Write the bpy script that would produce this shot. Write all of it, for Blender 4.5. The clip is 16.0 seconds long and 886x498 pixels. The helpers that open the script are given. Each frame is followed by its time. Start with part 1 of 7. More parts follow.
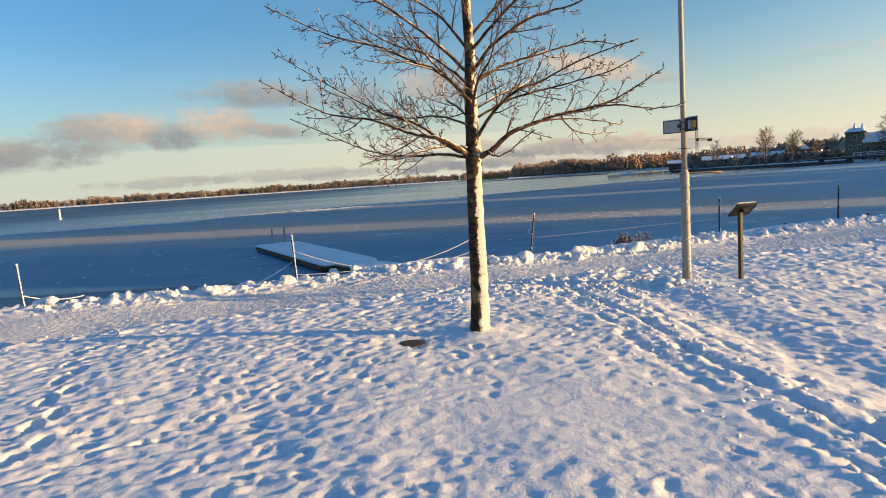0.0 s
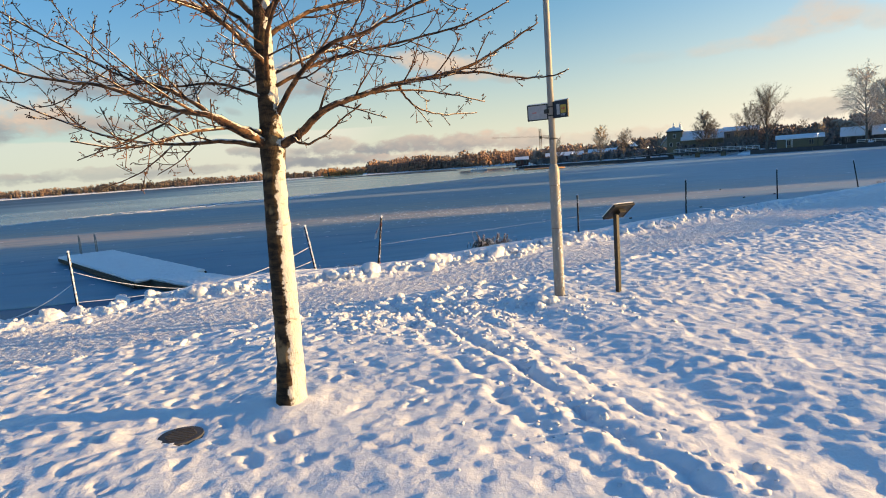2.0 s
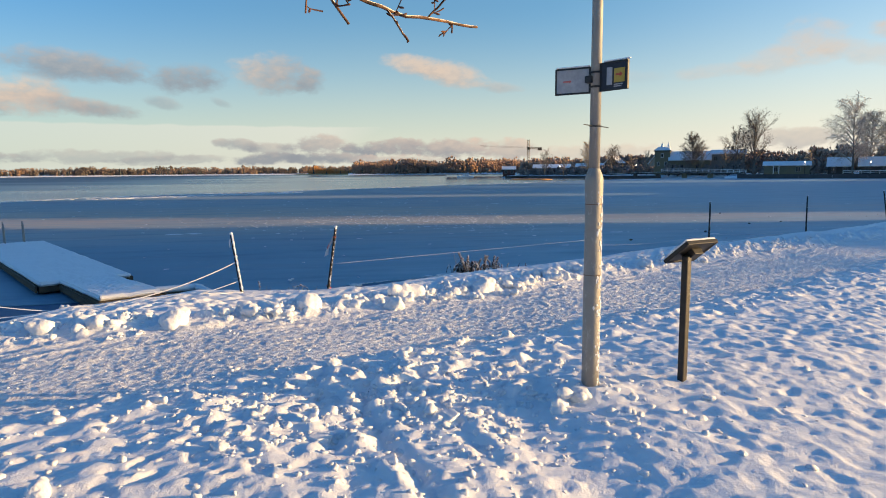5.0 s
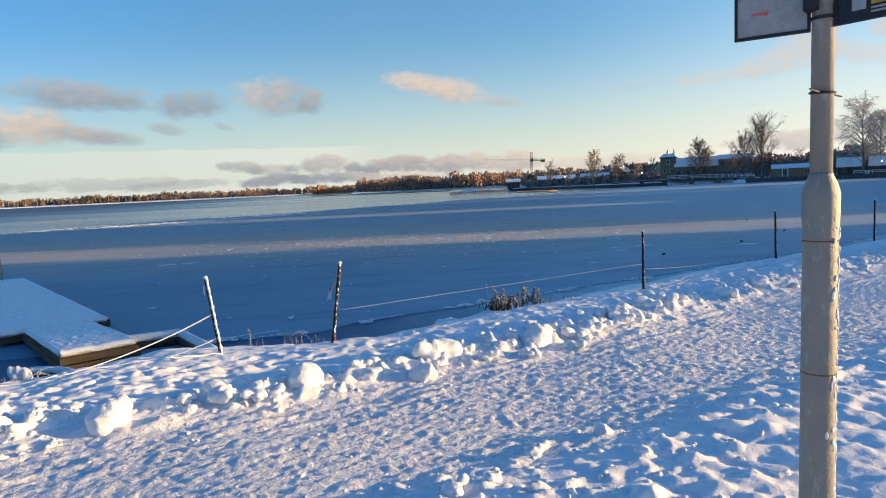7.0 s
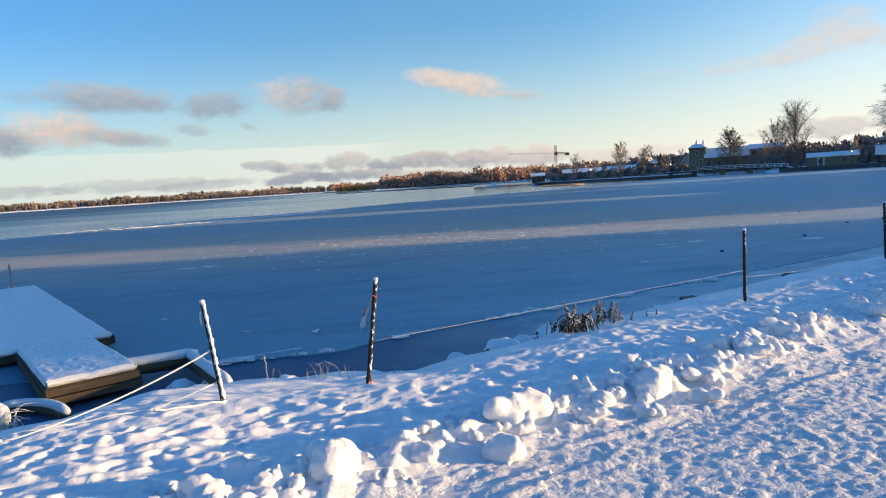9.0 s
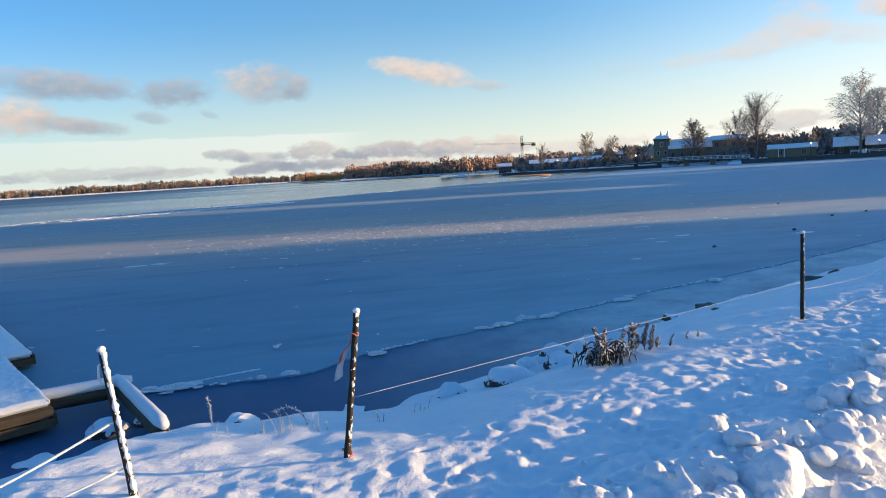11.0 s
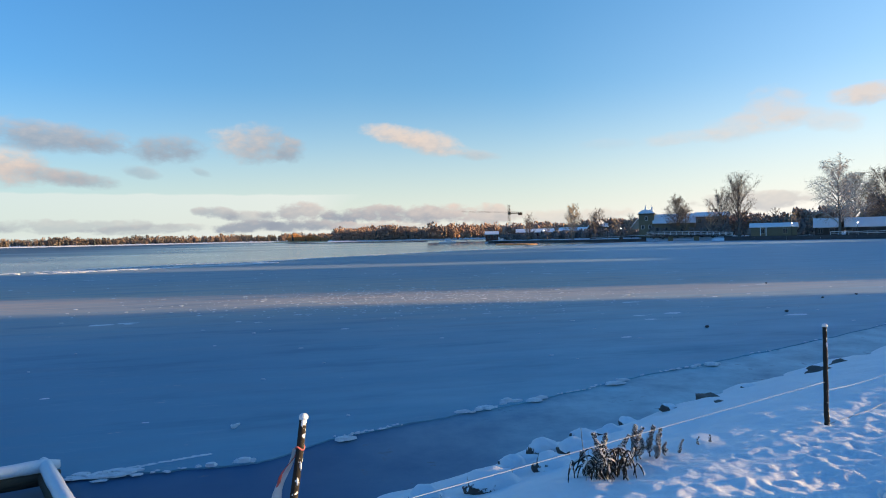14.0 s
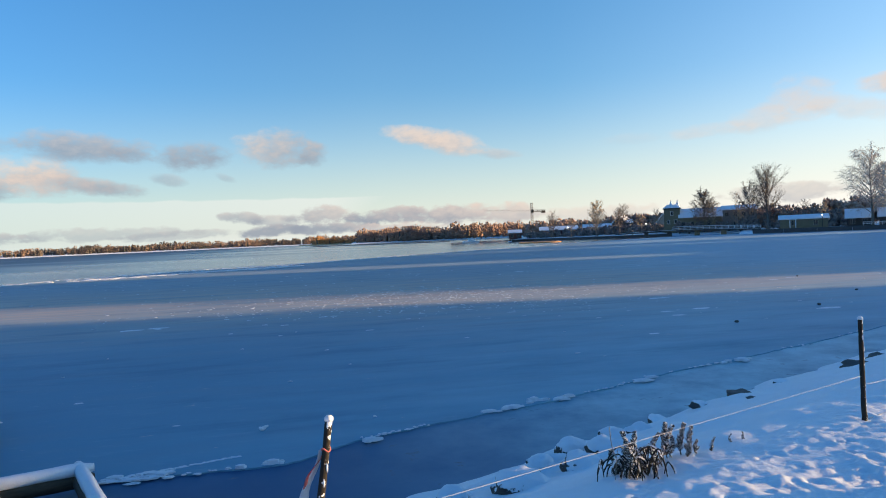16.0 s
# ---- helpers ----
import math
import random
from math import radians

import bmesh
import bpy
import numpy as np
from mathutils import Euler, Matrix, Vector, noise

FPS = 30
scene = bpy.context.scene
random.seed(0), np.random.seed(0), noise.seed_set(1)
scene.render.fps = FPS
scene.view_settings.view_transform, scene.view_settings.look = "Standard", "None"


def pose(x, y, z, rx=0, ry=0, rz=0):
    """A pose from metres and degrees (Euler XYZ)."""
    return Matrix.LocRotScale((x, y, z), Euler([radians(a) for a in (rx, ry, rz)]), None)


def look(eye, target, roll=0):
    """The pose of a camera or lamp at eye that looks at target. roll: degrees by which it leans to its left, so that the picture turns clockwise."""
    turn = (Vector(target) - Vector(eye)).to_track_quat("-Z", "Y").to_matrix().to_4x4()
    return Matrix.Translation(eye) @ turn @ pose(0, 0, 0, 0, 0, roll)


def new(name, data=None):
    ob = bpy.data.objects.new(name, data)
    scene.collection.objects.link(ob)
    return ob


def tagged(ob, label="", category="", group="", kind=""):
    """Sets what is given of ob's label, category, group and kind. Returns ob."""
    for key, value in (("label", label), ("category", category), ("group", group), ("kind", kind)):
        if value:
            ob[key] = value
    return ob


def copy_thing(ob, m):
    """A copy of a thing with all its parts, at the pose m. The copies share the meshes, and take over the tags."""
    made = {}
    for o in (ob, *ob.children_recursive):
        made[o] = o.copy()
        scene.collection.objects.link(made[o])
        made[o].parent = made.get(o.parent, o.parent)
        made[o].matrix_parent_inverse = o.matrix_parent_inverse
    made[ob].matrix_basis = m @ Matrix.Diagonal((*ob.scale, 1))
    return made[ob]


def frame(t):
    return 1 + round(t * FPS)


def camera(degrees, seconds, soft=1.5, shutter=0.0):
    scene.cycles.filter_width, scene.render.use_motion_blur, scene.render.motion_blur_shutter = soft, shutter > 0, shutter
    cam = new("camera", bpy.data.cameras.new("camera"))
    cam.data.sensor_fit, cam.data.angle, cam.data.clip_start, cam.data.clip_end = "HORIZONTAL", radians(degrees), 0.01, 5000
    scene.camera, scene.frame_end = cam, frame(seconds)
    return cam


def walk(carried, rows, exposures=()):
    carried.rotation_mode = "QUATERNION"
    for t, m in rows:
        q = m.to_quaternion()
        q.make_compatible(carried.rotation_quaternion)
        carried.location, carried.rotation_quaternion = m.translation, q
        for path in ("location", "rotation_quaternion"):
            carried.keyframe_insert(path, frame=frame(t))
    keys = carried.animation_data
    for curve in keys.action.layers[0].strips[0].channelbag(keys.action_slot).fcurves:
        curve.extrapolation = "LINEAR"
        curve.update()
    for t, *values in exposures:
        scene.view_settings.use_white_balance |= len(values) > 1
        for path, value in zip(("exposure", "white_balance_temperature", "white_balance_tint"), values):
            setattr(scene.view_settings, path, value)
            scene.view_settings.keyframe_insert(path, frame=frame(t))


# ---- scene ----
cam = camera(70.4, 16.0, soft=1.0)
PATH = [
    (0, (1.228, 2.21, 2.952), (1.066, 4.192, 2.734), -3.8),
    (0.5, (1.201, 2.739, 2.991), (1.238, 4.726, 2.771), -3.7),
    (1, (1.308, 3.212, 2.965), (1.515, 5.172, 2.624), -3.2),
    (1.5, (1.386, 3.732, 2.962), (1.705, 5.688, 2.695), -3.4),
    (2, (1.561, 4.322, 2.94), (1.848, 6.284, 2.68), -4.1),
    (2.5, (1.703, 4.791, 2.913), (2.129, 6.743, 2.823), -1.9),
    (3, (1.843, 5.37, 2.932), (2.232, 7.323, 2.751), -3.0),
    (3.5, (1.951, 5.845, 2.928), (2.38, 7.785, 2.699), -1.0),
    (4, (2.019, 6.415, 2.892), (2.456, 8.354, 2.67), -3.0),
    (4.5, (2.119, 6.97, 2.87), (2.412, 8.936, 2.651), -2.9),
    (4.7, (2.145, 7.12, 2.860), (2.483, 9.075, 2.614), -0.6),
    (6.8, (2.234, 9.28, 2.915), (2.618, 11.227, 2.671), -1.1),
    (7, (2.217, 9.533, 2.889), (2.546, 11.496, 2.691), -2.6),
    (7.5, (2.214, 10.088, 2.879), (2.435, 12.056, 2.598), 0.7),
    (8, (2.124, 10.57, 2.856), (2.431, 12.537, 2.661), -2.6),
    (8.2, (2.130, 10.74, 2.880), (2.335, 12.721, 2.696), -4.5),
    (10.3, (2.060, 12.52, 2.870), (2.424, 14.470, 2.616), -1.3),
    (10.5, (2.036, 12.718, 2.898), (2.398, 14.676, 2.707), -1.3),
    (11, (2.077, 13.117, 2.908), (2.434, 15.069, 2.663), -3.4),
    (11.5, (2.216, 13.474, 2.874), (2.67, 15.412, 2.683), -2.1),
    (12, (2.266, 13.721, 2.918), (2.704, 15.667, 2.774), -0.2),
    (12.5, (2.249, 13.854, 2.966), (2.677, 15.805, 2.871), -0.5),
    (13, (2.274, 13.873, 2.966), (2.67, 15.833, 2.916), -1.1),
    (13.5, (2.281, 13.889, 2.958), (2.693, 15.845, 2.905), -1.0),
    (14, (2.285, 13.893, 2.961), (2.698, 15.849, 2.921), -1.2),
    (14.5, (2.291, 13.918, 2.948), (2.681, 15.879, 2.891), -1.1),
    (15, (2.295, 13.921, 2.957), (2.676, 15.884, 2.906), -1.4),
    (15.5, (2.303, 13.928, 2.947), (2.689, 15.889, 2.868), -2.0),
    (16, (2.299, 13.919, 2.954), (2.639, 15.889, 2.916), -2.5),
]
walk(cam, [(t, look(eye, target, roll)) for t, eye, target, roll in PATH], [(0.0, 1.44, 7950, 10), (1.5, 1.56, 7900, 10), (3.0, 1.55, 7800, 10), (4.5, 1.48, 7450, 10), (7.5, 1.58, 7000, 10), (11.0, 1.72, 6750, 10), (13.5, 1.65, 6720, 10), (16.0, 1.65, 6750, 10)])

# ---- sky, sun ----
SUN_AZ, SUN_EL = 98.6, 7.5      # degrees clockwise from +y, above the horizon
world = bpy.data.worlds.new("winter_sky")
scene.world = world
world.use_nodes = True
WT = world.node_tree
WT.nodes.clear()


def wn(kind, **kw):
    n = WT.nodes.new(kind)
    for k, v in kw.items():
        if k == "op":
            n.operation = v
        elif k == "clamp":
            n.use_clamp = v
    return n


def wmath(op, a, b=None, c=None, clamp=False):
    n = wn("ShaderNodeMath", op=op, clamp=clamp)
    for i, v in enumerate((a, b, c)):
        if v is None:
            continue
        if isinstance(v, (int, float)):
            n.inputs[i].default_value = v
        else:
            WT.links.new(v, n.inputs[i])
    return n.outputs[0]


def wmix(fac, a, b):
    n = wn("ShaderNodeMix")
    n.data_type = "RGBA"
    for sock, v in ((n.inputs[0], fac), (n.inputs[6], a), (n.inputs[7], b)):
        if isinstance(v, tuple):
            sock.default_value = (*v, 1)
        elif isinstance(v, (int, float)):
            sock.default_value = v
        else:
            WT.links.new(v, sock)
    return n.outputs[2]


def wnoise(vec, scale, detail=5.0, rough=0.55):
    n = wn("ShaderNodeTexNoise")
    n.inputs["Scale"].default_value, n.inputs["Detail"].default_value, n.inputs["Roughness"].default_value = scale, detail, rough
    WT.links.new(vec, n.inputs["Vector"])
    return n.outputs["Fac"]


sky = wn("ShaderNodeTexSky")
sky.sky_type = "NISHITA"
sky.sun_disc = False
sky.sun_elevation, sky.sun_rotation = radians(SUN_EL), radians(SUN_AZ)
sky.altitude, sky.air_density, sky.dust_density, sky.ozone_density = 0.0, 1.0, 0.6, 1.6
coord = wn("ShaderNodeTexCoord")
sep = wn("ShaderNodeSeparateXYZ")
WT.links.new(coord.outputs["Generated"], sep.inputs[0])
azim = wmath("MULTIPLY", wmath("ARCTAN2", sep.outputs[0], sep.outputs[1]), 57.2958)
elev = wmath("MULTIPLY", wmath("ARCSINE", sep.outputs[2]), 57.2958)
flat = wn("ShaderNodeCombineXYZ")
WT.links.new(wmath("MULTIPLY", azim, 0.15), flat.inputs[0])
WT.links.new(wmath("MULTIPLY", elev, 0.26), flat.inputs[1])
fluff = wnoise(flat.outputs[0], 2.1, 6.0, 0.52)
fine = wnoise(flat.outputs[0], 6.0, 5.0, 0.6)
ragged = wmath("ADD", wmath("MULTIPLY", wmath("SUBTRACT", fluff, 0.5), 2.3), wmath("MULTIPLY", wmath("SUBTRACT", fine, 0.5), 1.5))
# azimuth, elevation, half width, half height (degrees), density, warmth, lean (rise per degree), warmer towards the right
CLOUDS = [
    (-38.2, 3.9, 5.2, 1.3, 0.95, 0.1, 0.0, 0.0), (-32.6, 5.2, 4.6, 1.7, 0.95, 0.3, 0.05, 0.35), (-29.6, 5.9, 2.2, 1.3, 0.95, 0.75, 0.0, 0.1),
    (-26.6, 5.1, 2.8, 1.2, 0.95, 0.05, 0.0, 0.0), (-23.0, 5.9, 3.6, 1.5, 1.0, 0.75, -0.08, -0.3), (-18.6, 5.2, 3.4, 0.75, 0.9, 0.25, -0.14, -0.2),
    (-20.0, 8.3, 5.4, 1.2, 0.8, 0.15, -0.04, 0.0), (-16.4, 7.8, 1.9, 0.7, 0.6, 0.05, -0.10, 0.0),
    (-11.4, 7.7, 3.0, 1.15, 0.85, 0.02, 0.02, 0.0), (-4.6, 8.4, 3.4, 1.6, 0.85, 0.42, -0.06, -0.3), (-1.6, 7.9, 1.4, 1.1, 0.7, 0.15, 0.0, 0.0),
    (-13.4, 5.7, 1.4, 0.5, 0.45, 0.1, -0.15, 0.0), (-9.0, 5.9, 0.9, 0.35, 0.35, 0.1, -0.3, 0.0),
    (7.6, 9.3, 2.9, 0.85, 0.85, 0.95, -0.12, 0.0), (10.8, 8.6, 3.4, 1.1, 0.9, 0.95, -0.22, 0.0), (15.2, 7.3, 2.2, 0.45, 0.5, 0.6, -0.1, 0.0),
    (33.0, 7.9, 3.2, 0.6, 0.4, 1.0, 0.03, 0.0), (37.4, 8.5, 2.8, 1.1, 0.42, 1.0, 0.12, 0.0), (39.8, 9.5, 2.3, 1.9, 0.6, 1.1, 0.0, 0.0), (42.8, 8.6, 2.8, 1.0, 0.42, 1.0, -0.25, 0.0),
    (46.2, 10.0, 2.8, 0.8, 0.85, 1.0, 0.05, 0.0), (27.0, 7.8, 3.0, 0.5, 0.12, 0.7, 0.0, 0.0),
    (-0.9, 2.5, 2.4, 0.8, 0.8, 0.4, 0.0, 0.2), (-5.0, 2.1, 2.8, 0.5, 0.6, 0.3, 0.0, 0.0), (4.6, 2.1, 3.6, 0.75, 0.95, 0.25, 0.03, 0.2), (10.6, 2.1, 4.2, 0.8, 0.95, 0.45, 0.0, 0.2),
    (15.6, 2.0, 3.4, 0.8, 0.85, 0.65, -0.05, 0.0), (-12.5, 1.1, 5.0, 0.38, 0.45, 0.1, 0.03, 0.0), (-5.5, 1.25, 2.6, 0.5, 0.9, 0.0, 0.05, 0.0), (0.0, 1.2, 3.6, 0.5, 0.9, 0.05, 0.0, 0.3), (5.5, 1.0, 4.0, 0.5, 0.7, 0.5, 0.0, 0.1), (-7.6, 2.3, 1.8, 0.5, 0.7, 0.1, -0.1, 0.0), (-3.6, 2.3, 0.9, 0.4, 0.6, 0.2, 0.0, 0.0),
    (-19.0, 1.4, 7.0, 0.5, 0.45, 0.1, 0.0, 0.0), (-28.0, 1.3, 5.0, 0.45, 0.45, 0.1, 0.0, 0.0), (38.5, 2.4, 3.6, 0.7, 0.6, 0.45, 0.0, 0.0), (24.0, 1.6, 5.0, 0.6, 0.5, 0.8, 0.0, 0.0),
]
skycol = sky.outputs[0]
tint = wn("ShaderNodeMix")
tint.data_type = "RGBA"
tint.blend_type = "MULTIPLY"
tint.inputs[0].default_value = 1.0
WT.links.new(skycol, tint.inputs[6])
high = wmath("DIVIDE", wmath("SUBTRACT", elev, 5.0), 22.0, clamp=True)
zenith = wmath("DIVIDE", wmath("SUBTRACT", elev, 26.0), 30.0, clamp=True)
WT.links.new(wmix(zenith, wmix(high, (0.84, 1.20, 1.62), (0.62, 1.34, 1.95)), (0.36, 1.05, 1.95)), tint.inputs[7])
away = wmath("DIVIDE", wmath("SUBTRACT", 4.0, azim), 34.0, clamp=True)
deep = wn("ShaderNodeMix")
deep.data_type, deep.blend_type = "RGBA", "MULTIPLY"
WT.links.new(away, deep.inputs[0])
WT.links.new(tint.outputs[2], deep.inputs[6])
deep.inputs[7].default_value = (0.62, 0.82, 0.96, 1)
out_col = deep.outputs[2]
# pale haze low over the water
haze = wmath("POWER", wmath("SUBTRACT", 1.0, wmath("DIVIDE", wmath("MAXIMUM", elev, 0.0), 14.0, clamp=True), clamp=True), 1.8)
side_f = wmath("DIVIDE", wmath("ADD", azim, 35.0), 75.0, clamp=True)
HAZE_COL = wmix(side_f, (3.95, 4.5, 4.45), (5.6, 5.4, 5.2))
haze = wmath("ADD", haze, wmath("MULTIPLY", wmath("DIVIDE", wmath("SUBTRACT", azim, 20.0), 50.0, clamp=True), wmath("MULTIPLY", wmath("DIVIDE", wmath("SUBTRACT", 26.0, elev), 20.0, clamp=True), 0.4)), clamp=True)
veil = wmath("MULTIPLY", wmath("DIVIDE", wmath("SUBTRACT", wmath("MULTIPLY_ADD", fluff, 0.5, 4.1), elev), 0.45, clamp=True), wmath("DIVIDE", wmath("SUBTRACT", 14.0, azim), 14.0, clamp=True))
haze = wmath("MAXIMUM", haze, wmath("MULTIPLY", veil, 0.86))
out_col = wmix(wmath("MULTIPLY", haze, 0.95), out_col, HAZE_COL)
for az, el, hw, hh, dens, warm, lean, turn in CLOUDS:
    du = wmath("SUBTRACT", azim, az)
    u = wmath("DIVIDE", du, hw)
    v = wmath("DIVIDE", wmath("SUBTRACT", elev, wmath("MULTIPLY_ADD", du, lean, el)), hh)
    r2 = wmath("ADD", wmath("MULTIPLY", u, u), wmath("MULTIPLY", v, v))
    m = wmath("MULTIPLY", wmath("ADD", wmath("SUBTRACT", 1.45 if el > 3 else 1.5, r2), wmath("MULTIPLY", ragged, 1.0 if el > 3 else 1.7)), 0.62 if el > 3 else 0.85, clamp=True)
    m = wmath("MULTIPLY", wmath("MULTIPLY", m, wmath("MULTIPLY", m, wmath("MULTIPLY_ADD", m, -2.0, 3.0))), dens)
    lit = wmath("ADD", wmath("MULTIPLY_ADD", v, 0.28, warm), wmath("MULTIPLY_ADD", u, turn, wmath("MULTIPLY", wmath("SUBTRACT", fine, 0.5), 0.9)), clamp=True)
    out_col = wmix(m, out_col, wmix(lit, (1.75, 2.0, 2.45), (4.35, 3.75, 3.4)))
bg = wn("ShaderNodeBackground")
bg.inputs[1].default_value = 0.058
WT.links.new(out_col, bg.inputs[0])
wout = wn("ShaderNodeOutputWorld")
WT.links.new(bg.outputs[0], wout.inputs[0])

sun_data = bpy.data.lights.new("sun", "SUN")
sun_data.energy, sun_data.angle, sun_data.color = 3.2, radians(0.7), (1.0, 0.69, 0.345)
sun = new("sun", sun_data)
sun_dir = Vector((math.sin(radians(SUN_AZ)) * math.cos(radians(SUN_EL)), math.cos(radians(SUN_AZ)) * math.cos(radians(SUN_EL)), math.sin(radians(SUN_EL))))
sun.matrix_world = look(sun_dir * 200, (0, 0, 0))
scene.view_settings.exposure = 0.95

# ---- materials ----


class Mat:
    """A node material round one Principled shader."""

    def __init__(self, name, rough=0.6, metal=0.0, spec=0.5):
        self.m = bpy.data.materials.new(name)
        self.m.use_nodes = True
        self.t = self.m.node_tree
        self.p = self.t.nodes["Principled BSDF"]
        self.p.inputs["Roughness"].default_value = rough
        self.p.inputs["Metallic"].default_value = metal
        self.p.inputs["Specular IOR Level"].default_value = spec
        self.pos = self.t.nodes.new("ShaderNodeNewGeometry")
        self.tc = self.t.nodes.new("ShaderNodeTexCoord")

    def link(self, a, b):
        self.t.links.new(a, b)

    def set(self, sock, v):
        if isinstance(v, tuple):
            sock.default_value = (*v, 1) if len(v) == 3 and sock.type == "RGBA" else v
        elif isinstance(v, (int, float)):
            sock.default_value = v
        else:
            self.link(v, sock)

    def noise(self, scale, detail=4.0, rough=0.55, stretch=(1, 1, 1), out="Fac", obj=False):
        mp = self.t.nodes.new("ShaderNodeMapping")
        mp.inputs["Scale"].default_value = stretch
        self.link(self.tc.outputs["Object"] if obj else self.pos.outputs["Position"], mp.inputs[0])
        n = self.t.nodes.new("ShaderNodeTexNoise")
        n.inputs["Scale"].default_value, n.inputs["Detail"].default_value, n.inputs["Roughness"].default_value = scale, detail, rough
        self.link(mp.outputs[0], n.inputs["Vector"])
        return n.outputs[out]

    def math(self, op, a, b=None, c=None, clamp=False):
        n = self.t.nodes.new("ShaderNodeMath")
        n.operation, n.use_clamp = op, clamp
        for i, v in enumerate((a, b, c)):
            if v is not None:
                self.set(n.inputs[i], v)
        return n.outputs[0]

    def step(self, v, lo, hi):
        n = self.t.nodes.new("ShaderNodeMapRange")
        n.interpolation_type = "SMOOTHSTEP"
        self.set(n.inputs[0], v)
        n.inputs[1].default_value, n.inputs[2].default_value = lo, hi
        return n.outputs[0]

    def mix(self, f, a, b):
        n = self.t.nodes.new("ShaderNodeMix")
        n.data_type = "RGBA"
        for s, v in ((n.inputs[0], f), (n.inputs[6], a), (n.inputs[7], b)):
            self.set(s, v)
        return n.outputs[2]

    def axis(self, k, normal=False):
        n = self.t.nodes.new("ShaderNodeSeparateXYZ")
        self.link(self.pos.outputs["Normal" if normal else "Position"], n.inputs[0])
        return n.outputs[k]

    def random(self, island=False):
        if island:
            return self.pos.outputs["Random Per Island"]
        n = self.t.nodes.new("ShaderNodeObjectInfo")
        return n.outputs["Random"]

    def attr(self, name):
        n = self.t.nodes.new("ShaderNodeAttribute")
        n.attribute_name = name
        return n.outputs["Fac"]

    def bump(self, h, dist, strength=1.0):
        n = self.t.nodes.new("ShaderNodeBump")
        n.inputs["Strength"].default_value, n.inputs["Distance"].default_value = strength, dist
        self.set(n.inputs["Height"], h)
        if self.p.inputs["Normal"].is_linked:
            self.link(self.p.inputs["Normal"].links[0].from_socket, n.inputs["Normal"])
        self.link(n.outputs[0], self.p.inputs["Normal"])
        return self

    def color(self, v):
        self.set(self.p.inputs["Base Color"], v)
        return self

    def rough(self, v):
        self.set(self.p.inputs["Roughness"], v)
        return self


SNOW_A, SNOW_B = (0.76, 0.775, 0.80), (0.86, 0.86, 0.865)


def snow_over(k, base, amount=0.35, side=0.0, scale=22.0, white=SNOW_B, amp=1.5, less=0.0, wx=0.86, wy=-0.5):
    """Snow lying on what looks up, or plastered on the side to windward, over a base colour."""
    up = k.axis(2, True)
    wind = k.math("ADD", k.math("MULTIPLY", k.axis(0, True), wx), k.math("MULTIPLY", k.axis(1, True), wy))
    f = k.math("ADD", k.math("MULTIPLY", up, 1.0 - side), k.math("MULTIPLY", wind, side))
    f = k.math("ADD", f, k.math("MULTIPLY", k.math("SUBTRACT", k.noise(scale, 4, 0.6), 0.5), amp))
    f = k.step(k.math("SUBTRACT", f, less), amount - 0.06, amount + 0.06)
    k.color(k.mix(f, base, white))
    return f


M = {}
k = M["snow"] = Mat("snow", 0.55, 0, 0.35)
path_f = k.attr("packed")
grit = k.step(k.noise(44, 4, 0.75), 0.48, 0.64)
c = k.mix(k.noise(2.2, 4), SNOW_A, SNOW_B)
c = k.mix(k.math("MULTIPLY", path_f, k.math("MULTIPLY_ADD", grit, 0.44, 0.06)), c, (0.44, 0.39, 0.35))
k.color(c)
k.bump(k.noise(9, 2.5, 0.45), 0.02, 0.4)
k.bump(k.noise(26, 3, 0.6), 0.012, 0.55)
k.bump(k.math("MULTIPLY", k.noise(26, 4, 0.65, (0.8, 1.2, 1)), path_f), 0.03, 0.8)
k.bump(k.noise(110, 3, 0.6), 0.005, 0.6)
k = M["clump"] = Mat("snow_clump", 0.6, 0, 0.3)
k.color(k.mix(k.noise(9, 4), (0.68, 0.69, 0.72), (0.79, 0.79, 0.80)))
k.bump(k.noise(16, 4, 0.55), 0.02, 0.5)
k.bump(k.noise(60, 4, 0.65), 0.008, 0.5)

k = M["ice"] = Mat("lake_ice", 0.5, 0, 0.10)
big = k.noise(0.06, 5, 0.6, (0.45, 1.6, 1))
mid = k.noise(0.6, 5, 0.6, (0.5, 1.5, 1))
# frost on the farther ice; a warm sunlit band is put into its colour
sunlit_frost = k.step(k.math("ADD", k.math("MULTIPLY_ADD", k.axis(0), 0.15, k.axis(1)), k.math("MULTIPLY", big, 16.0)), 38.0, 56.0)
sunlit_frost = k.math("MULTIPLY", sunlit_frost, k.math("MULTIPLY_ADD", k.step(k.math("MULTIPLY_ADD", k.axis(0), 0.15, k.axis(1)), 52.0, 66.0), -0.55, 1.0))
c = k.mix(big, (0.078, 0.22, 0.325), (0.15, 0.345, 0.445))
c = k.mix(k.math("MULTIPLY", k.step(k.math("MULTIPLY_ADD", k.axis(1), -0.5, k.axis(0)), -16.0, -5.0), k.math("MULTIPLY_ADD", k.noise(0.35, 5, 0.65, (0.5, 1.3, 1)), 1.6, -0.35, True)), c, (0.28, 0.50, 0.57))
c = k.mix(k.math("MULTIPLY", k.step(mid, 0.42, 0.72), 0.5), c, (0.19, 0.31, 0.375))
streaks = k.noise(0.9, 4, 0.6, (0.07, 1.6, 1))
c = k.mix(k.math("MULTIPLY", sunlit_frost, k.math("MULTIPLY_ADD", streaks, 1.7, 0.0, True)), c, (0.50, 0.40, 0.33))
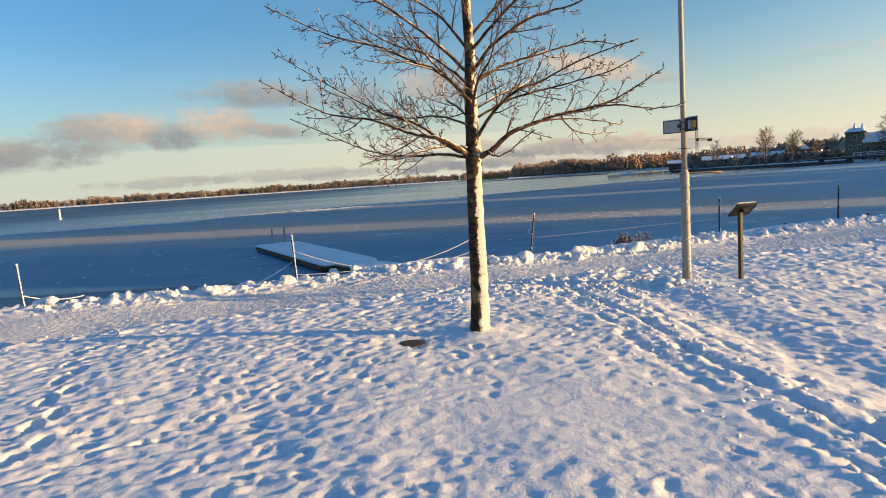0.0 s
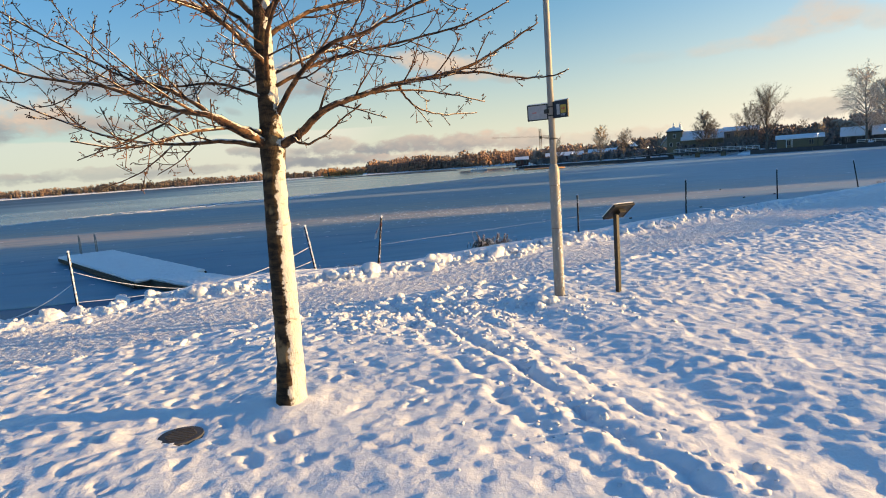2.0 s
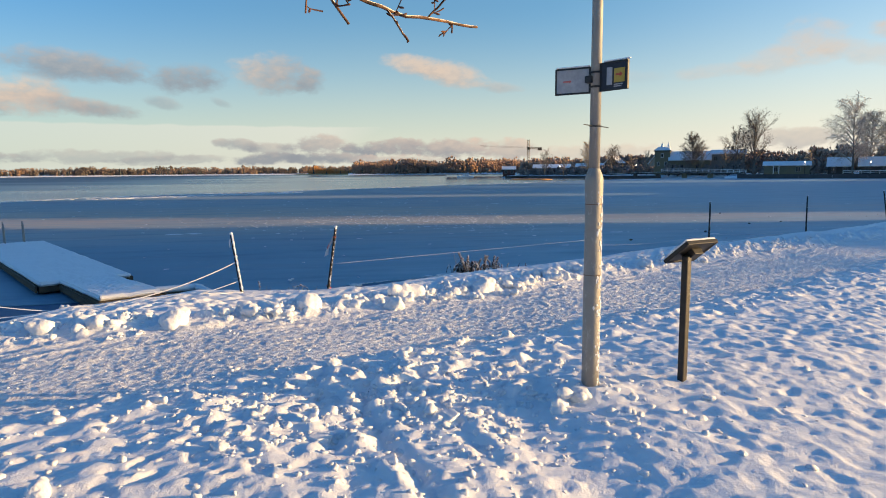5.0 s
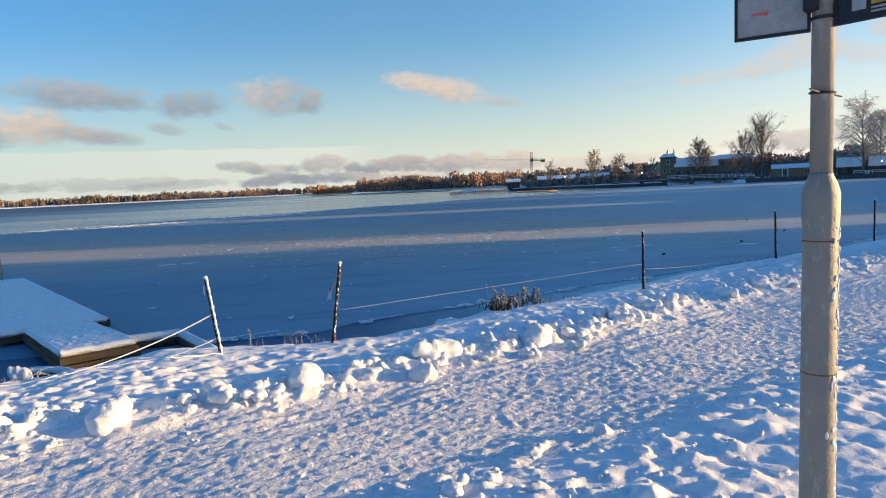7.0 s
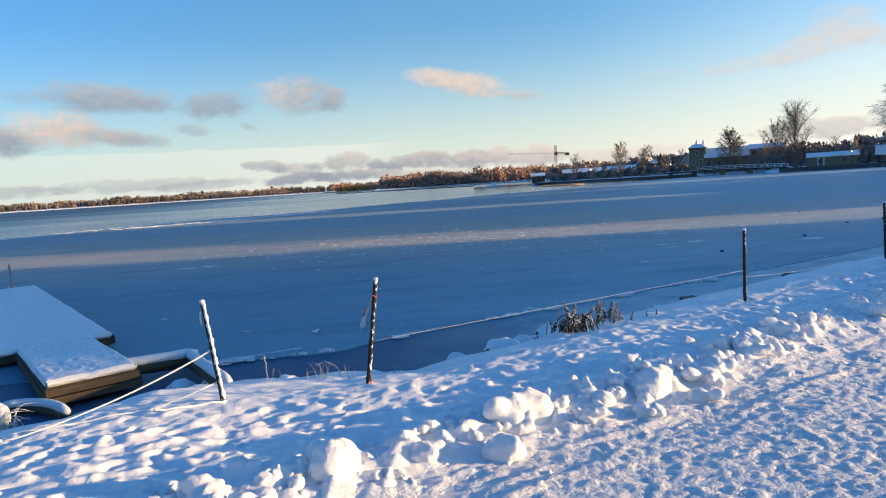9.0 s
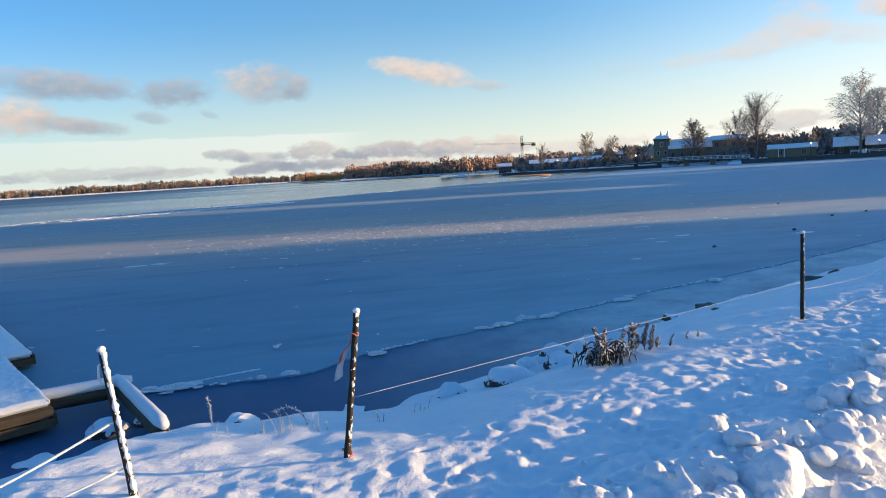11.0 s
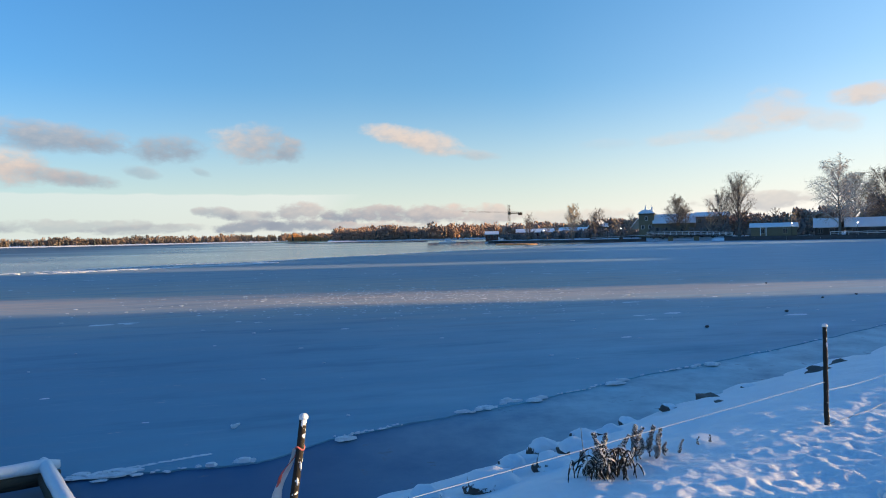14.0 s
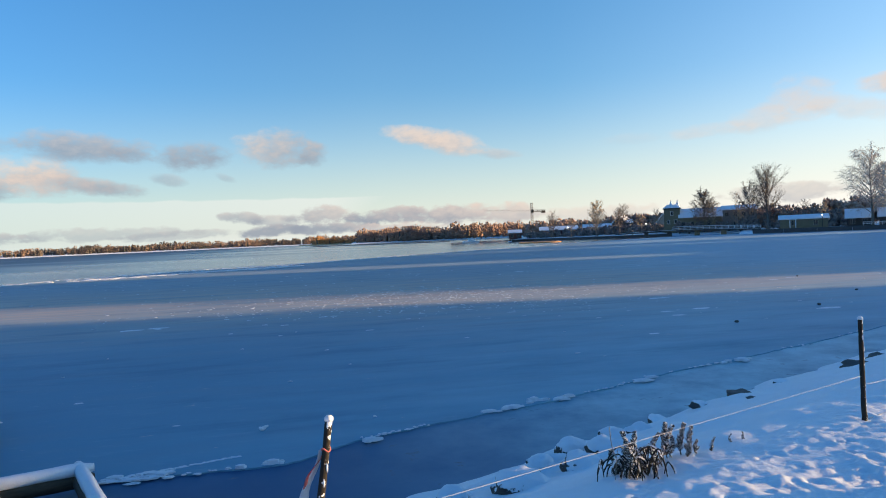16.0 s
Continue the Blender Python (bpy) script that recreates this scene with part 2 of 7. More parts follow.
c = k.mix(k.step(k.noise(2.2, 6, 0.72, (0.35, 1.3, 1)), 0.66, 0.70), c, (0.42, 0.43, 0.45))
c = k.mix(k.math("MULTIPLY", k.step(k.noise(3.6, 6, 0.7, (0.3, 1.5, 1)), 0.56, 0.68), 0.22), c, (0.30, 0.42, 0.50))
c = k.mix(k.math("MULTIPLY", k.step(k.noise(0.5, 5, 0.65, (0.35, 1.4, 1)), 0.5, 0.7), 0.3), c, (0.03, 0.10, 0.17))
# stronger light on the eastern ice, put into the colour as a paler tint
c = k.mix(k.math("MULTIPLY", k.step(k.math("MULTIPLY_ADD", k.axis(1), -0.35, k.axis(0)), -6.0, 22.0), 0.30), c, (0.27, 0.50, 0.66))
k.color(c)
k.rough(k.math("MULTIPLY_ADD", mid, 0.3, 0.38))
k.bump(k.noise(1.4, 4, 0.6, (0.6, 1.2, 1)), 0.02, 0.25)
k = M["thin_ice"] = Mat("thin_dark_ice", 0.5, 0, 0.12)
c = k.mix(k.noise(0.7, 5, 0.6), (0.026, 0.085, 0.175), (0.052, 0.14, 0.245))
c = k.mix(k.math("MULTIPLY", k.step(k.axis(0), 1.0, 8.5), k.math("MULTIPLY_ADD", k.noise(0.9, 5, 0.65), 1.7, -0.1, True)), c, (0.42, 0.60, 0.64))
k.color(k.mix(k.step(k.noise(1.8, 6, 0.7), 0.6, 0.72), c, (0.12, 0.16, 0.2)))
k.bump(k.noise(5, 4, 0.6), 0.01, 0.2)
k = M["water"] = Mat("open_water", 0.08, 0, 0.5)
k.color((0.02, 0.055, 0.10))
k.rough(k.math("MULTIPLY_ADD", k.math("SUBTRACT", k.noise(0.015, 2, 0.4, (0.5, 1.2, 1)), k.step(k.axis(0), -160.0, 10.0)), 0.36, 0.36, True))
k.bump(k.noise(3.5, 4, 0.6, (0.55, 1.5, 1)), 0.05, 0.16)
k.bump(k.noise(0.5, 3, 0.5, (0.5, 1.5, 1)), 0.2, 0.1)
k = M["slush"] = Mat("frost_rim", 0.6, 0, 0.3)
k.color(k.mix(k.noise(3, 4), (0.58, 0.60, 0.63), (0.82, 0.82, 0.83)))
k.bump(k.noise(20, 4), 0.02, 0.5)

k = M["bark"] = Mat("bark", 0.85, 0, 0.25)
ringy = k.noise(7, 5, 0.65, (0.8, 0.8, 3.0))
c = k.mix(k.step(ringy, 0.35, 0.65), (0.016, 0.011, 0.008), (0.085, 0.052, 0.027))
c = k.mix(k.step(k.noise(5, 3), 0.58, 0.7), c, (0.22, 0.15, 0.08))
marks = k.step(k.noise(5.5, 5, 0.7, (1, 1, 4.5)), 0.57, 0.64)
snow_over(k, c, 0.53, 0.85, 16.0, k.mix(k.math("MULTIPLY", marks, 0.5), (0.60, 0.555, 0.49), (0.20, 0.13, 0.075)), 1.15, k.math("MULTIPLY", k.step(k.axis(2), 2.75, 3.15), k.math("MULTIPLY_ADD", k.noise(6, 4), 0.5, -0.05)))
k.bump(k.noise(26, 5, 0.65, (1, 1, 0.5)), 0.02, 0.8)
k = M["twig"] = Mat("twig_bark", 0.8, 0, 0.3)
c = k.mix(k.step(k.noise(13, 5, 0.65), 0.35, 0.68), (0.020, 0.012, 0.009), (0.20, 0.095, 0.042))
snow_over(k, c, 0.56, 0.40, 17.0, (0.70, 0.62, 0.52), 1.3)
k.bump(k.noise(45, 4), 0.008, 0.8)
k = M["fine_twig"] = Mat("fine_twig_bark", 0.75, 0, 0.35)
c = k.mix(k.step(k.noise(11, 4, 0.6), 0.35, 0.68), (0.024, 0.012, 0.009), (0.21, 0.085, 0.038))
snow_over(k, c, 0.92, 0.40, 17.0, (0.70, 0.62, 0.54), 1.3)
k = M["postwood"] = Mat("post_wood", 0.85, 0, 0.25)
c = k.mix(k.noise(14, 5, 0.6, (1, 1, 0.3)), (0.014, 0.012, 0.010), (0.045, 0.036, 0.028))
snow_over(k, c, 0.60, 0.45, 36.0, SNOW_B, 2.4)
k.bump(k.noise(60, 4), 0.01, 0.7)
k = M["plank"] = Mat("weathered_planks", 0.8, 0, 0.3)
c = k.mix(k.noise(4, 5, 0.6, (1, 1, 6)), (0.022, 0.018, 0.014), (0.13, 0.095, 0.06))
k.color(c)
k.bump(k.noise(14, 4, 0.6, (1, 1, 8)), 0.01, 0.6)
k = M["galv"] = Mat("frosted_galvanised_steel", 0.55, 0.25, 0.4)
c = k.mix(k.noise(6, 4, 0.6), (0.22, 0.21, 0.195), (0.33, 0.315, 0.29))
k.color(k.mix(k.step(k.noise(26, 5, 0.7, (1, 1, 0.35)), 0.54, 0.72), c, (0.42, 0.405, 0.38)))
k.bump(k.noise(70, 4, 0.7), 0.006, 0.6)
k = M["steel"] = Mat("ladder_steel", 0.35, 0.9, 0.5)
k.color(k.mix(k.noise(12, 3), (0.45, 0.46, 0.48), (0.62, 0.63, 0.65)))
k = M["blackmetal"] = Mat("dark_painted_steel", 0.55, 0.1, 0.4)
c = k.mix(k.noise(12, 4), (0.010, 0.009, 0.008), (0.028, 0.024, 0.022))
snow_over(k, c, 0.80, 0.95, 50.0, SNOW_A, 1.0, 0.0, 1.0, 0.2)
k.bump(k.noise(80, 3), 0.003, 0.5)
k = M["board"] = Mat("dark_board_back", 0.5, 0, 0.4)
k.color(k.mix(k.noise(20, 4), (0.008, 0.007, 0.006), (0.022, 0.02, 0.018)))


def plain(name, a, b, rough=0.6, scale=8.0, metal=0.0, bump=0.004):
    q = M[name] = Mat(name, rough, metal, 0.4)
    q.color(q.mix(q.noise(scale, 4, 0.6), a, b))
    q.bump(q.noise(scale * 6, 3, 0.6), bump, 0.5)
    return q


plain("navy", (0.010, 0.011, 0.02), (0.022, 0.024, 0.04), 0.45, 30)
plain("yellow", (0.42, 0.27, 0.04), (0.6, 0.4, 0.07), 0.5, 30)
plain("redpaint", (0.42, 0.05, 0.03), (0.62, 0.10, 0.06), 0.5, 30)
plain("frostplate", (0.25, 0.25, 0.27), (0.5, 0.5, 0.5), 0.6, 34)
plain("frame_black", (0.012, 0.012, 0.014), (0.03, 0.03, 0.03), 0.5, 30)
plain("rope", (0.42, 0.43, 0.45), (0.68, 0.68, 0.69), 0.8, 60)
plain("ribbon_white", (0.62, 0.6, 0.6), (0.8, 0.78, 0.78), 0.6, 40)
plain("ribbon_red", (0.55, 0.10, 0.09), (0.75, 0.22, 0.18), 0.6, 40)
plain("rusty_seam", (0.10, 0.055, 0.03), (0.18, 0.10, 0.06), 0.8, 30)
plain("iron", (0.05, 0.048, 0.05), (0.13, 0.12, 0.12), 0.7, 30, 0.4)
plain("stone", (0.05, 0.047, 0.045), (0.15, 0.14, 0.13), 0.85, 5, 0, 0.03)
plain("ochre_wall", (0.18, 0.145, 0.09), (0.25, 0.205, 0.13), 0.85, 0.8)
plain("grey_wall", (0.16, 0.15, 0.14), (0.26, 0.24, 0.22), 0.85, 0.8)
plain("red_wall", (0.085, 0.035, 0.028), (0.13, 0.05, 0.04), 0.85, 0.8)
plain("dark_wall", (0.035, 0.028, 0.025), (0.08, 0.065, 0.055), 0.85, 0.8)
plain("cream_wall", (0.3, 0.27, 0.21), (0.42, 0.38, 0.3), 0.85, 0.8)
plain("white_paint", (0.66, 0.66, 0.65), (0.82, 0.82, 0.8), 0.6, 1.5)
plain("window_dark", (0.02, 0.024, 0.03), (0.05, 0.055, 0.06), 0.15, 1.0)
plain("roof_snow", SNOW_A, SNOW_B, 0.6, 0.6, 0, 0.03)
plain("quay_stone", (0.05, 0.048, 0.048), (0.13, 0.12, 0.12), 0.9, 0.7, 0, 0.05)
plain("crane_paint", (0.10, 0.075, 0.05), (0.18, 0.12, 0.07), 0.6, 0.6)
plain("boat_white", (0.6, 0.6, 0.62), (0.8, 0.8, 0.8), 0.4, 1.0)
plain("frostgrass", (0.10, 0.085, 0.07), (0.52, 0.50, 0.48), 0.85, 22)
plain("straw", (0.42, 0.30, 0.15), (0.62, 0.46, 0.26), 0.85, 30)


def foliage(name, dark, light, frost, stand=None):
    """Twigs and needles from afar; a stand of another tint runs through in broad patches."""
    q = M[name] = Mat(name, 0.9, 0, 0.15)
    c0 = q.mix(q.random(True), dark, light)
    if stand:
        c0 = q.mix(q.math("MULTIPLY", q.step(q.noise(0.014, 3, 0.6, (1, 0.4, 0)), 0.46, 0.56), 0.8), c0, stand)
    c0 = q.mix(q.math("MULTIPLY", q.step(q.noise(0.35, 5, 0.7), 0.45, 0.7), 0.5), c0, frost)
    q.color(c0)
    q.bump(q.noise(1.3, 4, 0.7), 0.5, 0.5)


# distance haze and low sun are put into these paler, warmer tints
foliage("spruce", (0.055, 0.064, 0.062), (0.11, 0.112, 0.10), (0.24, 0.235, 0.225))
foliage("birchwood", (0.30, 0.185, 0.135), (0.46, 0.29, 0.20), (0.50, 0.37, 0.29), (0.22, 0.165, 0.14))
foliage("farwood", (0.22, 0.145, 0.11), (0.35, 0.23, 0.16), (0.40, 0.30, 0.24), (0.11, 0.10, 0.09))
foliage("darkwood", (0.17, 0.145, 0.14), (0.28, 0.23, 0.20), (0.38, 0.35, 0.34))
foliage("reed", (0.46, 0.21, 0.08), (0.60, 0.30, 0.12), (0.55, 0.38, 0.24))
k = M["snowstone"] = Mat("snowy_stone", 0.8, 0, 0.3)
c = k.mix(k.noise(5, 5, 0.6), (0.03, 0.03, 0.032), (0.11, 0.10, 0.095))
f0 = snow_over(k, c, 0.50, 0.0, 6.0)
k.bump(f0, 0.03, 0.7)
k.bump(k.noise(25, 4), 0.015, 0.6)
k = M["snowboulder"] = Mat("boulder_under_snow", 0.7, 0, 0.3)
c = k.mix(k.noise(7, 5, 0.6), (0.02, 0.02, 0.022), (0.075, 0.068, 0.062))
f0 = snow_over(k, c, 0.36, 0.0, 8.0, SNOW_A, 2.0)
k.bump(f0, 0.03, 0.7)
k.bump(k.noise(14, 4), 0.02, 0.4)
# twig tints of the town trees, lightened to stand in for haze
k = M["frosttwig"] = Mat("frosted_twigs", 0.85, 0, 0.2)
k.color(k.mix(k.noise(0.7, 4), (0.30, 0.22, 0.14), (0.55, 0.43, 0.30)))
k = M["palebirch"] = Mat("pale_birch_twigs", 0.85, 0, 0.2)
k.color(k.mix(k.noise(0.5, 4), (0.42, 0.34, 0.27), (0.70, 0.60, 0.51)))
k = M["darktwig"] = Mat("dark_twigs", 0.85, 0, 0.2)
k.color(k.mix(k.noise(0.7, 4), (0.10, 0.085, 0.075), (0.24, 0.20, 0.165)))
k = M["frostweed"] = Mat("frosted_stalks", 0.85, 0, 0.2)
c = k.mix(k.noise(40, 4), (0.035, 0.027, 0.022), (0.12, 0.09, 0.07))
snow_over(k, c, 0.12, 0.40, 26.0, (0.74, 0.71, 0.69), 1.5)
k.bump(k.noise(120, 3), 0.01, 0.8)

# ---- building helpers ----


def part(name, bm, material, parent=None, label="", smooth=False):
    """Links a bmesh (or a ready mesh) as one object under a thing or part."""
    if isinstance(bm, bmesh.types.BMesh):
        me = bpy.data.meshes.new(name)
        bm.to_mesh(me)
        bm.free()
    else:
        me = bm
    me.materials.append(M[material].m)
    if smooth:
        me.polygons.foreach_set("use_smooth", [True] * len(me.polygons))
    ob = new(name, me)
    if parent:
        ob.parent = parent
    if label:
        ob["label"] = label
    return ob


def thing(name, label, category, group="", kind="", at=None):
    ob = new(name)
    if at is not None:
        ob.matrix_world = at if isinstance(at, Matrix) else Matrix.Translation(at)
    return tagged(ob, label, category, group, kind)


def mesh_of(name, verts, faces):
    me = bpy.data.meshes.new(name)
    me.from_pydata([tuple(v) for v in verts], [], faces)
    me.update()
    return me


def box(bm, size, at=(0, 0, 0), rot=None, bevel=0.0):
    m = Matrix.Translation(at) @ (rot if rot else Matrix()) @ Matrix.Diagonal((*size, 1))
    r = bmesh.ops.create_cube(bm, size=1.0, matrix=m)
    if bevel:
        edges = {e for v in r["verts"] for e in v.link_edges}
        bmesh.ops.bevel(bm, geom=list(edges), offset=bevel, segments=2, affect="EDGES", profile=0.6)
    return r["verts"]


def rz(deg):
    return Matrix.Rotation(radians(deg), 4, "Z")


def tube(verts, faces, pts, radii, sides=6, cap=True):
    """Adds a tapered tube along points to lists of verts and faces."""
    pts = [Vector(p) for p in pts]
    base, n = len(verts), len(pts)
    side = None
    for i, p in enumerate(pts):
        t = (pts[min(i + 1, n - 1)] - pts[max(i - 1, 0)]).normalized()
        ref = side if side is not None and abs(side.dot(t)) < 0.95 else (Vector((0, 0, 1)) if abs(t.z) < 0.9 else Vector((1, 0, 0)))
        a = (ref - t * ref.dot(t)).normalized()
        side = a
        b = t.cross(a)
        for s in range(sides):
            w = 2 * math.pi * s / sides
            verts.append(p + (a * math.cos(w) + b * math.sin(w)) * radii[i])
    for i in range(n - 1):
        for s in range(sides):
            q, r = base + i * sides + s, base + i * sides + (s + 1) % sides
            faces.append((q, r, r + sides, q + sides))
    if cap:
        faces.append(tuple(base + (n - 1) * sides + s for s in range(sides)))
        faces.append(tuple(base + s for s in reversed(range(sides))))


def tube_mesh(name, lines, sides=6):
    v, f = [], []
    for pts, radii in lines:
        tube(v, f, pts, radii, sides)
    return mesh_of(name, v, f)


def spline(pts, n):
    """Points on a smooth line through the given ones."""
    p = [Vector(q) for q in pts]
    out = []
    for i in range(len(p) - 1):
        a, b, c, d = p[max(i - 1, 0)], p[i], p[i + 1], p[min(i + 2, len(p) - 1)]
        for j in range(n):
            t = j / n
            out.append(0.5 * (2 * b + (c - a) * t + (2 * a - 5 * b + 4 * c - d) * t * t + (3 * b - a - 3 * c + d) * t ** 3))
    out.append(p[-1])
    return out


# ---- shore, snow field ----
RNG = np.random.RandomState(7)


def perlin(x, y, seed):
    r = np.random.RandomState(seed)
    perm = r.permutation(512)
    ang = r.rand(512) * 2 * np.pi
    gx, gy = np.cos(ang), np.sin(ang)
    xi, yi = np.floor(x).astype(int), np.floor(y).astype(int)
    xf, yf = x - xi, y - yi

    def corner(i, j):
        h = perm[(perm[(xi + i) % 512] + yi + j) % 512]
        return gx[h] * (xf - i) + gy[h] * (yf - j)

    u, v = xf * xf * xf * (xf * (xf * 6 - 15) + 10), yf * yf * yf * (yf * (yf * 6 - 15) + 10)
    a = corner(0, 0) * (1 - u) + corner(1, 0) * u
    b = corner(0, 1) * (1 - u) + corner(1, 1) * u
    return (a * (1 - v) + b * v) * 1.5


def fbm(x, y, seed, octaves=3):
    s, amp = 0, 1.0
    for o in range(octaves):
        s = s + amp * perlin(x * 2 ** o, y * 2 ** o, seed + o)
        amp *= 0.5
    return s


SHORE_X = [-900, -60, -20, -12, -6, -3, -2.2, -1.4, 0, 1.2, 2.6, 4.3, 6, 9.3, 12.6, 17.1, 22, 30, 38, 60, 100, 160, 900]
SHORE_Y = [-300, 2, 14.0, 15.6, 17.0, 17.9, 18.6, 19.8, 20.8, 20.6, 20.6, 21.4, 22.2, 23.9, 25.2, 27.0, 29.5, 33.5, 37, 46, 70, 112, 500]
PROF_D = [-40, -3, -0.6, 0.0, 0.5, 1.2, 2.0, 2.7, 3.3, 4.6, 6, 9, 40]
PROF_Z = [-1.5, -1.0, -0.3, 0.02, 0.23, 0.49, 0.77, 0.97, 1.09, 1.15, 1.19, 1.26, 1.45]
OUT_X = [-60, -12, -3.9, -1.3, 0.4, 1.9, 3.3, 4.9, 7.5, 10, 15, 60]
OUT_Y = [-6, 11.2, 13.4, 14.3, 14.6, 15.0, 15.7, 16.25, 17.5, 18.75, 20.8, 45]
IN_X = [-60, -12, -4, -0.1, 2.2, 4.0, 5.3, 7.4, 9.6, 15, 60]
IN_Y = [-9, 7.4, 10.3, 11.7, 12.65, 13.1, 13.6, 14.4, 15.5, 18, 42]


def near(v, w):
    return np.exp(-(v / w) ** 2)


def land(x, y):
    """Height of the snow without its finest pits."""
    d = (np.interp(x, SHORE_X, SHORE_Y) - y) * 0.92
    d = d + 0.35 * perlin(x / 1.7, y / 1.7, 3) * near(d - 0.5, 1.6)
    z = np.interp(d, PROF_D, PROF_Z)
    lawn = 1 / (1 + np.exp(-(d - 3.0) * 2.5))
    z = z + 0.05 * fbm(x / 3.2, y / 2.6, 11, 2) * lawn
    z = z + 0.05 * fbm(x / 0.7, y / 0.7, 15, 2) * (1 - lawn) * (d > -1)
    out, inn = y - np.interp(x, OUT_X, OUT_Y), y - np.interp(x, IN_X, IN_Y)
    path = 1 / (1 + np.exp(-inn * 6)) / (1 + np.exp(out * 6))
    grass = 1 / (1 + np.exp(inn * 5))
    bank = (1 / (1 + np.exp(-out * 5))) * lawn
    # worn foot way between its two ploughed edges
    z = z - 0.05 * path
    z = z + path * (0.004 * perlin(x / 0.17, y / 0.11, 21) + 0.015 * np.maximum(0, perlin(x / 0.062, y / 0.055, 23) + 0.05) + 0.012 * np.maximum(0, perlin(x / 0.045, y / 0.04, 24)) + 0.006 * fbm(x / 0.6 + y, y / 0.28, 22, 2))
    al, ac = 0.92 * x + 0.39 * y, 0.92 * y - 0.39 * x
    z = z + near(out + 0.65, 0.55) * 0.030 * np.maximum(0, perlin(al / 0.55, ac / 0.12, 25) - 0.05)
    z = z + near(inn + 0.1, 0.7) * 0.030 * np.maximum(0, perlin(al / 0.45, ac / 0.13, 26) - 0.05)
    lump = np.maximum(0, fbm(x / 0.24, y / 0.24, 31, 3))
    z = z + near(out - 0.05, 0.40) * (0.085 + 0.13 * lump * (0.75 + 0.4 * np.abs(perlin(x / 0.1, y / 0.1, 34))) + 0.05 * perlin(x / 0.9, y / 0.9, 33))
    z = z + near(inn + 0.10, 0.45) * (0.015 + 0.055 * lump * (0.75 + 0.4 * np.abs(perlin(x / 0.1, y / 0.1, 35))))
    z = z + near(inn + 0.6, 0.6) * 0.012 * perlin(x / 0.23, y / 0.18, 37)
    z = z + near(inn + 0.9, 0.7) * near(x - 2.6, 1.7) * (0.06 * lump + 0.022 * np.clip((perlin(x / 0.13, y / 0.12, 81) + 0.5 * perlin(x / 0.07, y / 0.07, 82) - 0.1) / 0.15, 0, 1))
    # trodden and wind-carved lawn, dipping a little to the east
    z = z + np.interp(x, [-8, 1.5, 4, 10], [0.12, 0.0, -0.09, -0.36]) / (1 + np.exp((inn + 2.3) * 2.2))
    calm = 1 - 0.75 * near(np.hypot((x - 1.35) / 1.5, (y - 6.6) / 1.1), 1.0) - 0.5 * near(np.hypot(x - 1.0, y - 8.7), 0.8)
    right = 1 / (1 + np.exp(-(x - 3.9) * 2))
    t1 = perlin(x / 0.21 + 0.4 * y, y / 0.13, 41)
    t2 = perlin(x / 0.42, y / 0.20 + 0.3 * x, 42)
    z = z + grass * calm * ((0.006 - 0.002 * right) * t1 + 0.0065 * (1 - 0.5 * right) * t2 - 0.011 * (1 - 0.8 * right) * np.clip((perlin(x / 0.19 + 0.3 * y, y / 0.13 - 0.2 * x, 47) - 0.18) / 0.2, 0, 1) + (0.008 - 0.003 * right) * np.clip((perlin(x / 0.15 - 0.3 * y, y / 0.10, 78) + 0.5 * perlin(x / 0.06, y / 0.05, 79) - 0.12) / 0.14, 0, 1) + 0.004 * perlin(x / 0.085, y / 0.075, 45) )
    # wind-cut lips: hollows that end in a crease
    ua, va = 0.90 * x - 0.44 * y, 0.44 * x + 0.90 * y
    cut = np.abs(perlin(ua / 0.30 + 0.4 * va, va / 0.16, 71)) + 0.5 * np.abs(perlin(ua / 0.15, va / 0.085 + 0.4 * ua, 72))
    z = z + grass * calm * (0.015 + 0.009 * right) * (0.28 - cut) * (1 + 0.7 * perlin(x / 1.3, y / 1.1, 75))
    z = z + bank * (0.35 + 0.65 / (1 + np.exp(-(d - 3.7) * 4))) * (0.030 * (0.28 - np.abs(perlin(x / 0.28, y / 0.20, 73)) - 0.5 * np.abs(perlin(x / 0.14, y / 0.11, 74))) + 0.030 * perlin(x / 0.9, y / 1.5, 76))
    z = z + bank * (0.010 * np.clip((perlin(x / 0.17, y / 0.10, 83) + 0.4 * perlin(x / 0.07, y / 0.06, 84) - 0.05) / 0.2, 0, 1) + 0.007 * perlin(x / 0.11, y / 0.09, 85))
    u1, w1 = 0.41 * x - 0.91 * y, 0.91 * x + 0.41 * y
    z = z + grass * right * (0.010 * perlin(w1 / 0.34, u1 / 0.75, 44) + 0.009 * perlin(x / 0.40 + y, y / 0.17, 49) + 0.010 * perlin(w1 / 0.17, u1 / 0.22, 46) + 0.003 * perlin(x / 0.08, y / 0.06, 48))
    z = z + bank * (0.4 + 0.6 / (1 + np.exp(-(d - 3.5) * 4))) * (0.07 * fbm(x / 0.6, y / 0.35, 53, 2) * (1 / (1 + np.exp(-(x - 8.5)))) + 0.018 * perlin(x / 0.30, y / 0.22, 51) + 0.04 * np.maximum(0, perlin(x / 0.16, y / 0.14, 52)))
